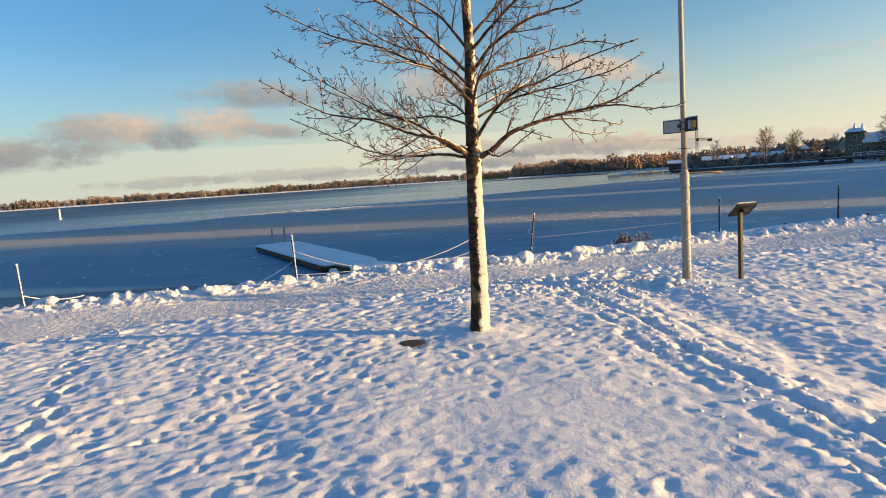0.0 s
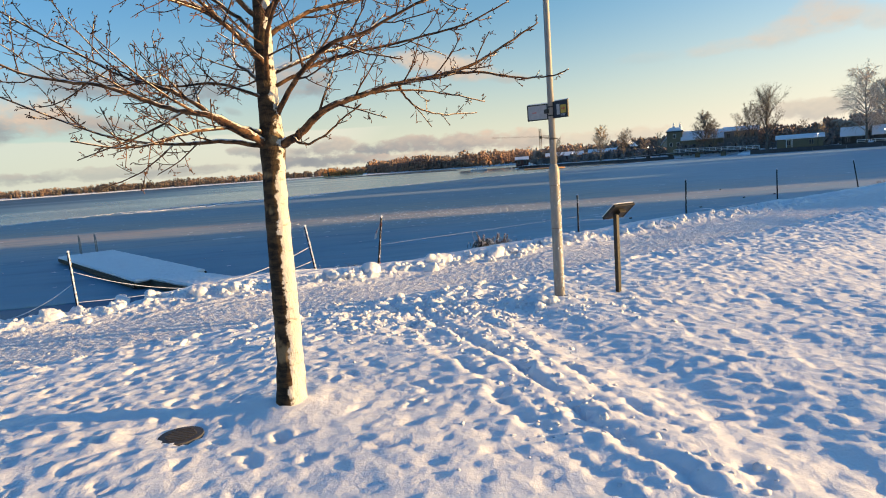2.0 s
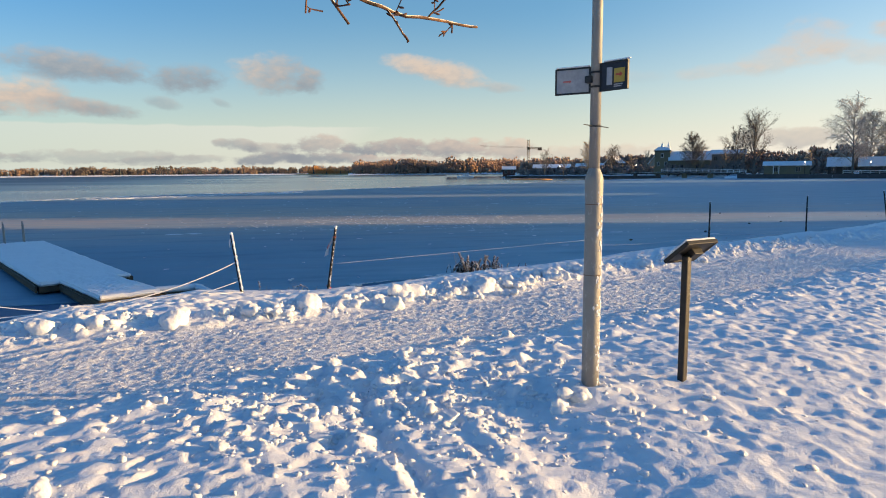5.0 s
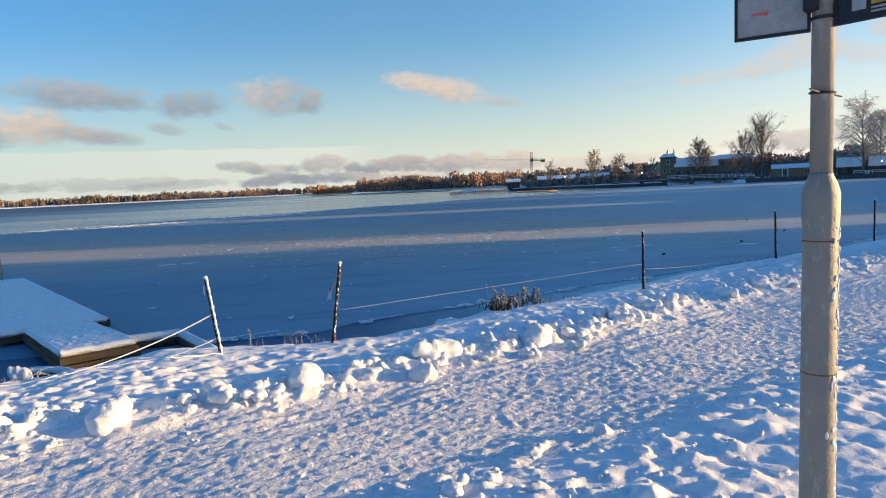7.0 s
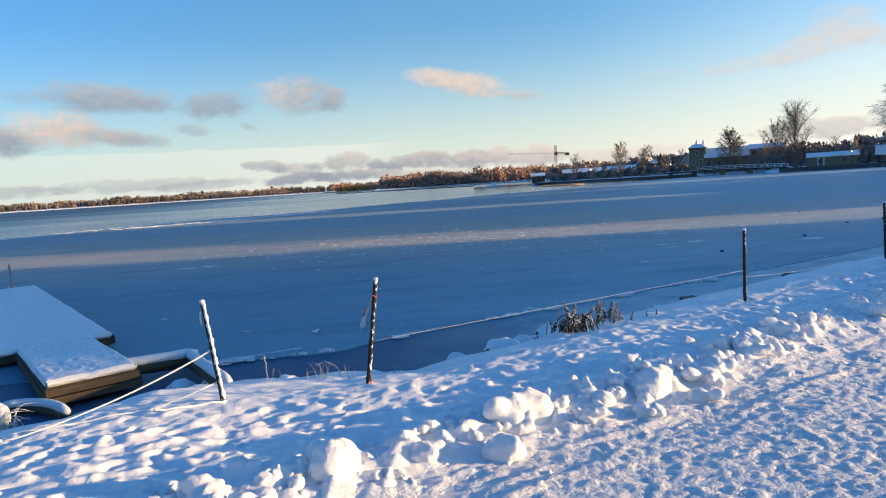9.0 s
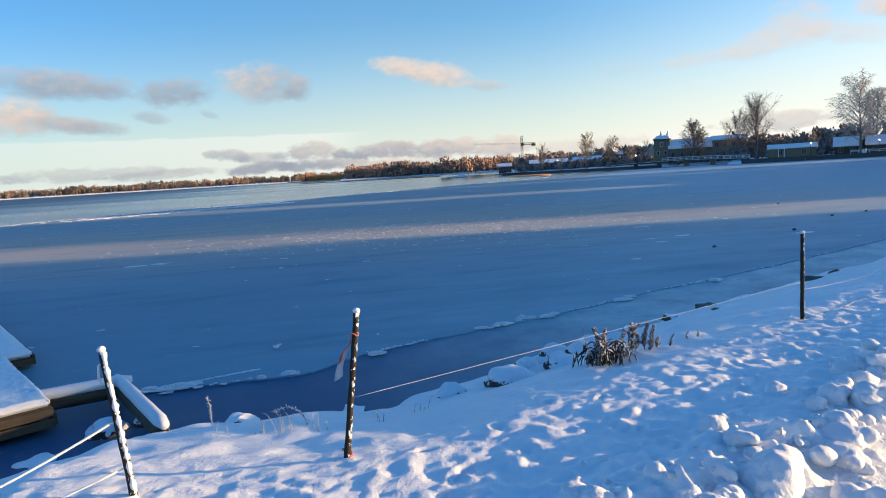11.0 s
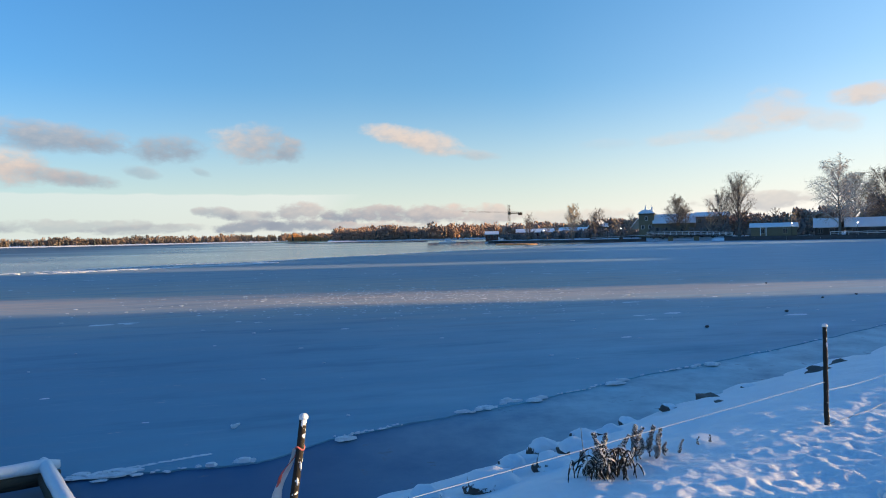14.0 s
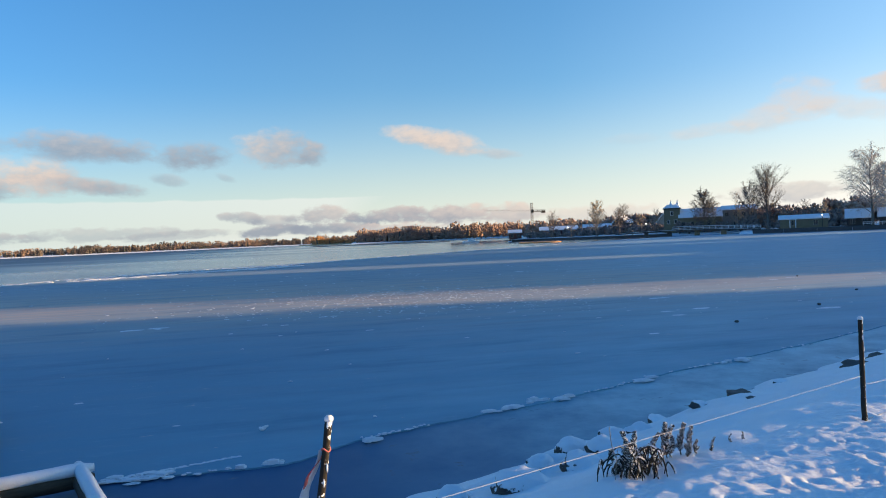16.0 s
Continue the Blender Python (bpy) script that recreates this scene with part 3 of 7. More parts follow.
    # ruts from the lawn up to the foot way
    ruts = (
        (0.050, 0.7, [-2, 3, 5.8, 6.2, 6.65, 7.05, 7.5, 8.06, 8.7, 9.3, 10.1, 11.2, 12.2], [4.7, 4.15, 3.64, 3.5, 3.39, 3.27, 3.18, 3.03, 2.95, 2.85, 2.7, 2.43, 2.3]),
        (0.030, 0.45, [-2, 3, 5.8, 6.5, 7.0, 7.5, 8.2, 9.0, 10.0, 12], [4.3, 3.7, 3.17, 3.0, 2.86, 2.75, 2.6, 2.5, 2.3, 2.0]),
        (0.032, 0.5, [-2, 3, 6.1, 6.5, 6.9, 7.8, 8.2, 9.4, 10.5, 12], [5.0, 4.4, 3.8, 3.74, 3.63, 3.55, 3.42, 3.25, 3.1, 2.8]),
    )
    for deep, whole, ry, rx in ruts:
        mid = np.interp(y, ry, rx) + 0.035 * perlin(y / 0.4, y * 0 + deep * 99, 61)
        on = grass * (y > -3) * np.clip(whole + 0.8 * perlin(y / 0.3 + 0.3 * x, x / 0.4 + deep * 50, 62), 0, 1.15)
        z = z + on * 0.022 * near(x - mid, 0.28) * np.maximum(0, perlin(x / 0.11, y / 0.10, 67) + 0.25 * perlin(x / 0.06, y / 0.06, 68))
        z = z - on * deep * near(x - mid + 0.03 * perlin(x / 0.09, y / 0.09, 64), 0.045 + 0.015 * perlin(y / 0.2, y * 0, 63)) + on * 0.4 * deep * near(np.abs(x - mid) - 0.13, 0.06) * (1 + perlin(x / 0.07, y / 0.07, 65))
    # shallow hollows
    z = z - 0.10 * grass * near(x - np.interp(y, [5, 9, 11], [4.5, 3.85, 3.45]), 0.45) * near(y - 9.2, 2.6)
    z = z + grass * 0.018 * perlin(w1 / 0.8, u1 / 1.9, 66)
    # snow heaped round the trunk and the pole, hollow of the drain cover
    z = z + 0.05 * near(np.hypot(x - 1.03, y - 8.88), 0.35)
    z = z + 0.04 * near(np.hypot(x - 4.05, y - 11.65), 0.28)
    z = z - 0.03 * near(np.hypot((x - 0.32) / 0.22, (y - 8.58) / 0.18), 1.0) ** 0.5
    return z


def steps(lo, hi, fine_lo, fine_hi, fine, grow):
    a = list(np.arange(fine_lo, fine_hi, fine))
    s, v = fine, fine_lo
    left = []
    while v > lo:
        s *= grow
        v -= s
        left.append(v)
    s, v = fine, a[-1]
    right = []
    while v < hi:
        s *= grow
        v += s
        right.append(v)
    return np.array(left[::-1] + a + right)


GX = steps(-260, 330, -6.0, 14.5, 0.026, 1.05)
GY = steps(-90, 260, 4.0, 21.5, 0.030, 1.06)
GY = np.concatenate([GY[GY < 11.6], np.arange(11.6, 16.4, 0.021), GY[GY > 16.42]])
XX, YY = np.meshgrid(GX, GY)
ZZ = land(XX, YY)


def stamp(cx, cy, a, lw, ll, depth, rim):
    """One foot hole: an oval pressed into the grid, with a thrown-up rim."""
    r = 2.6 * max(lw, ll)
    i0, i1 = np.searchsorted(GX, (cx - r, cx + r))
    j0, j1 = np.searchsorted(GY, (cy - r, cy + r))
    if i1 <= i0 or j1 <= j0:
        return
    dx, dy = XX[j0:j1, i0:i1] - cx, YY[j0:j1, i0:i1] - cy
    u, v = (dx * math.cos(a) + dy * math.sin(a)) / ll, (-dx * math.sin(a) + dy * math.cos(a)) / lw
    q = u * u + v * v
    ZZ[j0:j1, i0:i1] += -depth * np.exp(-q ** 1.5) + rim * np.exp(-((np.sqrt(q) - 1.5) / 0.4) ** 2)


# criss-cross walks over the lawn
for n in range(110):
    x0, y0 = RNG.uniform(-8, 11), RNG.uniform(1.0, 15)
    a = RNG.choice([0.4, 2.0, 2.9, 1.2]) + RNG.normal(0, 0.45)
    for s in range(RNG.randint(6, 20)):
        x0 += 0.36 * math.cos(a)
        y0 += 0.36 * math.sin(a)
        a += RNG.normal(0, 0.08)
        off = 0.09 * (-1) ** s
        cx, cy = x0 - off * math.sin(a), y0 + off * math.cos(a)
        if cy > np.interp(cx, IN_X, IN_Y) or np.hypot(cx - 1.03, cy - 8.88) < 0.45:
            continue
        if 2.9 < cx < 4.4 and cy < 9.5 and RNG.rand() < 0.6:
            continue
        if cx > 2.6 and RNG.rand() < 0.85:
            continue
        soft = 0.35 if np.hypot((cx - 1.35) / 1.5, (cy - 6.6) / 1.1) < 1 else 1.0
        stamp(cx, cy, a + RNG.normal(0, 0.2), RNG.uniform(0.030, 0.05), RNG.uniform(0.055, 0.10), soft * RNG.uniform(0.010, 0.028), soft * 0.006)
# a fresh line of steps beside the lens's way
for s in range(12):
    w = s / 11
    stamp(-3.6 + 1.6 * w + 0.07 * (-1) ** s, 9.1 - 3.1 * w, 2.0, 0.06, 0.12, 0.06, 0.012)
# dimples on the bank
for n in range(260):
    cx = RNG.uniform(-5, 13)
    cy = np.interp(cx, OUT_X, OUT_Y) + RNG.uniform(0.3, 1.8)
    stamp(cx, cy, RNG.uniform(0, 3), RNG.uniform(0.025, 0.05), RNG.uniform(0.04, 0.08), RNG.uniform(0.008, 0.022), 0.008)


def surface(x, y):
    """Height of the finished snow."""
    i = int(np.clip(np.searchsorted(GX, x) - 1, 0, len(GX) - 2))
    j = int(np.clip(np.searchsorted(GY, y) - 1, 0, len(GY) - 2))
    u, v = (x - GX[i]) / (GX[i + 1] - GX[i]), (y - GY[j]) / (GY[j + 1] - GY[j])
    return float((ZZ[j, i] * (1 - u) + ZZ[j, i + 1] * u) * (1 - v) + (ZZ[j + 1, i] * (1 - u) + ZZ[j + 1, i + 1] * u) * v)


def grid_mesh(name, xx, yy, zz):
    h, w = xx.shape
    me = bpy.data.meshes.new(name)
    co = np.stack([xx, yy, zz], -1).reshape(-1, 3).astype(np.float32)
    idx = np.arange(h * w).reshape(h, w)
    quads = np.stack([idx[:-1, :-1], idx[:-1, 1:], idx[1:, 1:], idx[1:, :-1]], -1).reshape(-1, 4)
    me.vertices.add(len(co))
    me.vertices.foreach_set("co", co.ravel())
    me.loops.add(quads.size)
    me.loops.foreach_set("vertex_index", quads.ravel().astype(np.int32))
    me.polygons.add(len(quads))
    me.polygons.foreach_set("loop_start", np.arange(0, quads.size, 4, dtype=np.int32))
    me.polygons.foreach_set("use_smooth", np.ones(len(quads), dtype=bool))
    me.update()
    me.validate()
    return me


me = grid_mesh("ground", XX, YY, ZZ)
packed = me.attributes.new("packed", "FLOAT", "POINT")
OUTD, INND = YY - np.interp(XX, OUT_X, OUT_Y), YY - np.interp(XX, IN_X, IN_Y)
packed.data.foreach_set("value", (1 / (1 + np.exp(-(INND - 0.15) * 7)) / (1 + np.exp((OUTD + 0.25) * 7))).ravel().astype(np.float32))
ground = tagged(part("ground", me, "snow"), "snow-covered lakeside lawn with footprints, ruts and a trodden path", "ground", kind="structure")

# ---- lake ----
bm = bmesh.new()
bmesh.ops.create_grid(bm, x_segments=1, y_segments=1, size=2600, matrix=Matrix.Translation((0, 2300, -0.07)))
tagged(part("water", bm, "water"), "dark blue open lake water with faint ripples", "water", kind="structure")
bm = bmesh.new()
bmesh.ops.create_grid(bm, x_segments=1, y_segments=1, size=60, matrix=Matrix.Translation((10, 10, -0.022)))
tagged(part("shore_water", bm, "thin_ice"), "dark thin ice over the water along the shore", "water", kind="structure")

RIM = [(-60, 21.0), (-25, 21.5), (-8, 22.3), (-0.7, 22.6), (1.3, 22.55), (2.6, 23.3), (4.65, 24.05), (6.3, 24.55), (8.8, 25.65), (10.9, 26.4), (13.8, 27.5), (21, 30.6), (35, 38), (60, 50), (100, 75), (160, 118), (200, 150)]
OUTER = [(200, 215), (120, 200), (70, 172), (38.5, 143.7), (8.3, 118.2), (-5.1, 105), (-14.5, 101), (-27.7, 89), (-36, 76.5), (-48, 73.5), (-70, 64), (-110, 50), (-110, 20)]
rim_line = [Vector((x, y, 0)) for x, y in RIM]
edge = []
for i, p in enumerate(spline(rim_line, 14)):
    edge.append((p.x, p.y + 0.10 * noise.noise((p.x * 1.4, p.y * 1.4, 3)) + 0.05 * noise.noise((p.x * 6, p.y * 6, 1))))
far_edge = [(p.x + 0.9 * noise.noise((p.x * 0.3, p.y * 0.3, 7)), p.y + 1.2 * noise.noise((p.x * 0.25, p.y * 0.25, 9))) for p in spline([Vector((x, y, 0)) for x, y in OUTER], 16)]
bm = bmesh.new()
loop = [bm.verts.new((x, y, 0.0)) for x, y in edge + far_edge]
f = bm.faces.new(loop)
if f.normal.z < 0:
    f.normal_flip()
bmesh.ops.triangulate(bm, faces=[f])
r = bmesh.ops.extrude_face_region(bm, geom=bm.faces[:])
for v in [g for g in r["geom"] if isinstance(g, bmesh.types.BMVert)]:
    v.co.z -= 0.03
bmesh.ops.recalc_face_normals(bm, faces=bm.faces[:])
tagged(part("ice", bm, "ice"), "blue-grey frozen lake surface with frost patches and a painted sunlit band", "ice", kind="structure")


def flakes(name, spots, label, category, material="slush"):
    """Many small flat bits of broken ice, in one mesh."""
    v, f = [], []
    for x, y, r, h in spots:
        n = RNG.randint(5, 8)
        base = len(v)
        a0, lx = RNG.uniform(0, 6), RNG.uniform(1.0, 2.2)
        for ring, (s, z) in enumerate(((1.0, 0.0), (0.85, h * 0.8), (0.35, h))):
            for i in range(n):
                a = a0 + 2 * math.pi * i / n
                q = r * s * (0.75 + 0.5 * RNG.rand())
                v.append((x + q * lx * math.cos(a), y + q * 0.7 * math.sin(a), z))
        for ring in range(2):
            for i in range(n):
                j = (i + 1) % n
                f.append((base + ring * n + i, base + ring * n + j, base + ring * n + n + j, base + ring * n + n + i))
        f.append(tuple(base + 2 * n + i for i in range(n)))
    return tagged(part(name, mesh_of(name, v, f), material), label, category, kind="stuff")


spots = []
for i in range(1000):
    x = RNG.normal(7, 5.5)
    y = 45.0 - 0.15 * x + RNG.normal(0, 3.6)
    spots.append((x, y, RNG.uniform(0.010, 0.034) * (1 + 1.8 * (RNG.rand() < 0.10)), RNG.uniform(0.006, 0.026)))
for i in range(420):
    x, y = RNG.uniform(-30, 40), RNG.uniform(24, 75)
    if y > np.interp(x, [p[0] for p in RIM], [p[1] for p in RIM]) + 0.5:
        spots.append((x, y, RNG.uniform(0.015, 0.07), RNG.uniform(0.005, 0.03)))
flakes("ice_flakes", spots, "small white bits of broken ice strewn on the frozen lake", "ice flakes")
spots = [(-5.2, 38.7, 0.30, 0.004), (-4.4, 38.9, 0.22, 0.004), (18.7, 32.6, 0.26, 0.004), (15.2, 34.5, 0.24, 0.004), (11.0, 30.2, 0.12, 0.004)]
for i in range(30):
    x, y = RNG.uniform(-40, 45), RNG.uniform(30, 95)
    if y > np.interp(x, [p[0] for p in RIM], [p[1] for p in RIM]) + 2:
        spots.append((x, y, RNG.uniform(0.08, 0.3), 0.004))
flakes("frost_patches", spots, "thin flat frost patches lying on the lake ice", "frost patches")
spots = [(x + RNG.normal(0, 0.5), y - 1.2 + RNG.normal(0, 0.5), RNG.uniform(0.08, 0.32), RNG.uniform(0.02, 0.06)) for x, y in far_edge[30:150] for n in range(5)]
for i in range(260):
    w = RNG.rand()
    spots.append((-25 + 22 * w + RNG.normal(0, 0.8), 85.5 + 13.0 * w - 3.0 * w * (1 - w) + RNG.normal(0, 0.7), RNG.uniform(0.10, 0.36), RNG.uniform(0.03, 0.10)))
flakes("pressure_ridge", spots, "line of white broken ice along the far edge of the ice sheet", "ice ridge")
spots = []
for i in range(420):
    w = RNG.rand()
    spots.append((-58 + 24 * w, float(np.interp(w, [0, 0.5, 1], [71.0, 71.8, 74.0])) + RNG.normal(0, 0.22), RNG.uniform(0.12, 0.42), RNG.uniform(0.01, 0.03)))
flakes("frost_streak", spots, "long white streak of snow blown over the far ice", "frost streak")
# lumps and plates of slush frozen along the near edge of the ice
spots = []
for x, y, r0, h0 in ((0.94, 22.57, 0.07, 0.05), (1.34, 22.62, 0.08, 0.06), (2.69, 23.18, 0.11, 0.05), (2.80, 23.2, 0.06, 0.04), (4.73, 24.10, 0.09, 0.04), (5.16, 24.22, 0.11, 0.05), (5.00, 24.15, 0.06, 0.05), (5.63, 24.52, 0.11, 0.07), (5.80, 24.50, 0.07, 0.04), (6.11, 24.45, 0.09, 0.05), (6.30, 24.58, 0.08, 0.05), (8.03, 25.2, 0.14, 0.05), (8.35, 25.42, 0.09, 0.04), (10.85, 26.2, 0.15, 0.06), (10.4, 26.1, 0.09, 0.04)):
    spots.append((x, y, r0 * 0.8, h0 * 1.1))
    spots += [(x + RNG.normal(0, r0), y + RNG.normal(0, r0 * 0.5), r0 * RNG.uniform(0.2, 0.5), h0 * 0.6) for n in range(4)]
for i in range(34):
    spots.append((RNG.uniform(-0.75, 0.05), 22.62 + RNG.normal(0, 0.07), RNG.uniform(0.03, 0.09), RNG.uniform(0.01, 0.035)))
for i in range(60):
    w = RNG.rand()
    spots.append((-0.1 + 0.95 * w, 22.80 + 0.27 * w + RNG.normal(0, 0.012), RNG.uniform(0.015, 0.035), 0.008))
spots += [(x + RNG.normal(0, 0.04), y + RNG.normal(0, 0.03), RNG.uniform(0.010, 0.03), RNG.uniform(0.006, 0.02)) for x, y in edge[40:170] for n in range(3) if noise.noise((x * 1.3, y * 1.3, 5)) > 0.12]
flakes("rim_slush", spots, "snowy slush lumps frozen along the near edge of the ice", "slush")

# ---- lawn tree ----


def grow(lines, p, d, length, r, level, rng, up=0.15, wob=0.22, keep=0.0):
    """A wandering branch; its side shoots go into the same list."""
    n = max(4, int(length / (0.16 if level < 2 else 0.07)))
    pts, rad = [Vector(p)], [r]
    d = Vector(d).normalized()
    tip = 0.0024 if level > 1 else 0.0034
    for i in range(n):
        d = (d + Vector((rng.normal(0, wob), rng.normal(0, wob), rng.normal(0, wob) + up)) * 0.35).normalized()
        pts.append(pts[-1] + d * (length / n))
        rad.append(r + (tip - r) * ((i + 1) / n) ** 0.8)
    lines.append((pts, rad, level))
    return pts, rad


def shoots(lines, pts, rad, level, rng, spacing, start=0.15, flatten=0.6, reach=0.45):
    total = sum((pts[i + 1] - pts[i]).length for i in range(len(pts) - 1))
    s, along, turn = 0.0, total * start, rng.uniform(0, 6.28)
    for i in range(len(pts) - 1):
        seg = pts[i + 1] - pts[i]
        while along < s + seg.length:
            w = (along - s) / seg.length
            p, r = pts[i].lerp(pts[i + 1], w), rad[i] + (rad[i + 1] - rad[i]) * w
            t = seg.normalized()
            turn += 2.4 + rng.normal(0, 0.5)
            ref = Vector((0, 0, 1)) if abs(t.z) < 0.9 else Vector((1, 0, 0))
            a = t.cross(ref).normalized()
            b = a.cross(t)
            side = a * math.cos(turn) + b * math.sin(turn) * flatten
            left = total - along
            ln = max(0.05, reach * left ** 0.8 * rng.uniform(0.55, 1.15))
            q, rr = grow(lines, p, t * 0.75 + side, ln, min(r * 0.55, 0.0026 + 0.011 * ln), level + 1, rng, 0.22, 0.26)
            if level < 2:
                shoots(lines, q, rr, level + 1, rng, spacing * 0.72, 0.2, 0.9, 0.5)
            along += spacing * rng.uniform(0.7, 1.3)
        s += seg.length


def tree_meshes(lines, knobs=None):
    """Splits branch lines into limbs and twigs, with buds on the twigs."""
    limb_v, limb_f, twig_v, twig_f = [], [], [], []
    for pts, rad, level in lines:
        if level == 0:
            tube(limb_v, limb_f, pts, rad, 9)
        elif level == 1:
            tube(limb_v, limb_f, pts, rad, 6)
        else:
            tube(twig_v, twig_f, pts, rad, 4)
    if knobs is not None:
        for pts, rad, level in lines:
            if level < 1:
                continue
            for i in range(1, len(pts)):
                if knobs.rand() < 0.4:
                    d = Vector(knobs.normal(0, 1, 3)).normalized()
                    ln = knobs.uniform(0.010, 0.024)
                    tube(twig_v, twig_f, [pts[i], pts[i] + d * ln * 0.6, pts[i] + d * ln], [0.0025, 0.0036, 0.0015], 4)
    return mesh_of("limbs", limb_v, limb_f), mesh_of("twigs", twig_v, twig_f)


TX, TY = 1.035, 8.89
TZ = surface(TX, TY) - 0.1
tree = thing("tree", "bare young tree with snow-plastered bark and budded twigs", "tree", at=(TX, TY, TZ))
rng = np.random.RandomState(21)


def loc(x, y, z):
    return Vector((x - TX, y - TY, z - TZ))


trunk_line = spline([loc(1.03, 8.88, TZ), loc(1.03, 8.88, TZ + 0.12), loc(1.047, 8.952, 1.8), loc(1.052, 8.975, 2.5), loc(1.062, 9.01, 3.05), loc(1.07, 9.03, 3.25), loc(1.07, 9.05, 3.8), loc(1.09, 9.06, 4.3), loc(1.08, 9.06, 5.0), loc(1.12, 9.06, 5.8), loc(1.08, 9.06, 6.6)], 6)
n = len(trunk_line)
v, f = [], []
rad = []
for i, p in enumerate(trunk_line):
    z = p.z
    r = np.interp(z, [0, 0.12, 0.3, 1.2, 1.8, 1.95, 2.1, 2.7, 3.4, 4.6, 5.6], [0.125, 0.110, 0.098, 0.087, 0.081, 0.093, 0.078, 0.062, 0.050, 0.03, 0.01])
    rad.append(r)
dense_pts, dense_rad = [], []
for i in range(n - 1):
    for j in range(4):
        w = j / 4
        dense_pts.append(trunk_line[i].lerp(trunk_line[i + 1], w))
        dense_rad.append(rad[i] * (1 - w) + rad[i + 1] * w)
tube(v, f, dense_pts, dense_rad, 22)
for q in v:
    a = Vector((q.x, q.y, 0))
    s = 0.010 * noise.noise((q.x * 22, q.y * 22, q.z * 9)) + 0.006 * noise.noise((q.x * 50, q.y * 50, q.z * 30))
    if q.z < 0.4:
        s += 0.03 * noise.noise((q.x * 9, q.y * 9, 2)) * (0.4 - q.z) / 0.4
    if a.length > 0.01:
        q += a.normalized() * s
part("trunk", mesh_of("trunk", v, f), "bark", tree, "grey-brown bark plastered with snow on the windward side", True)

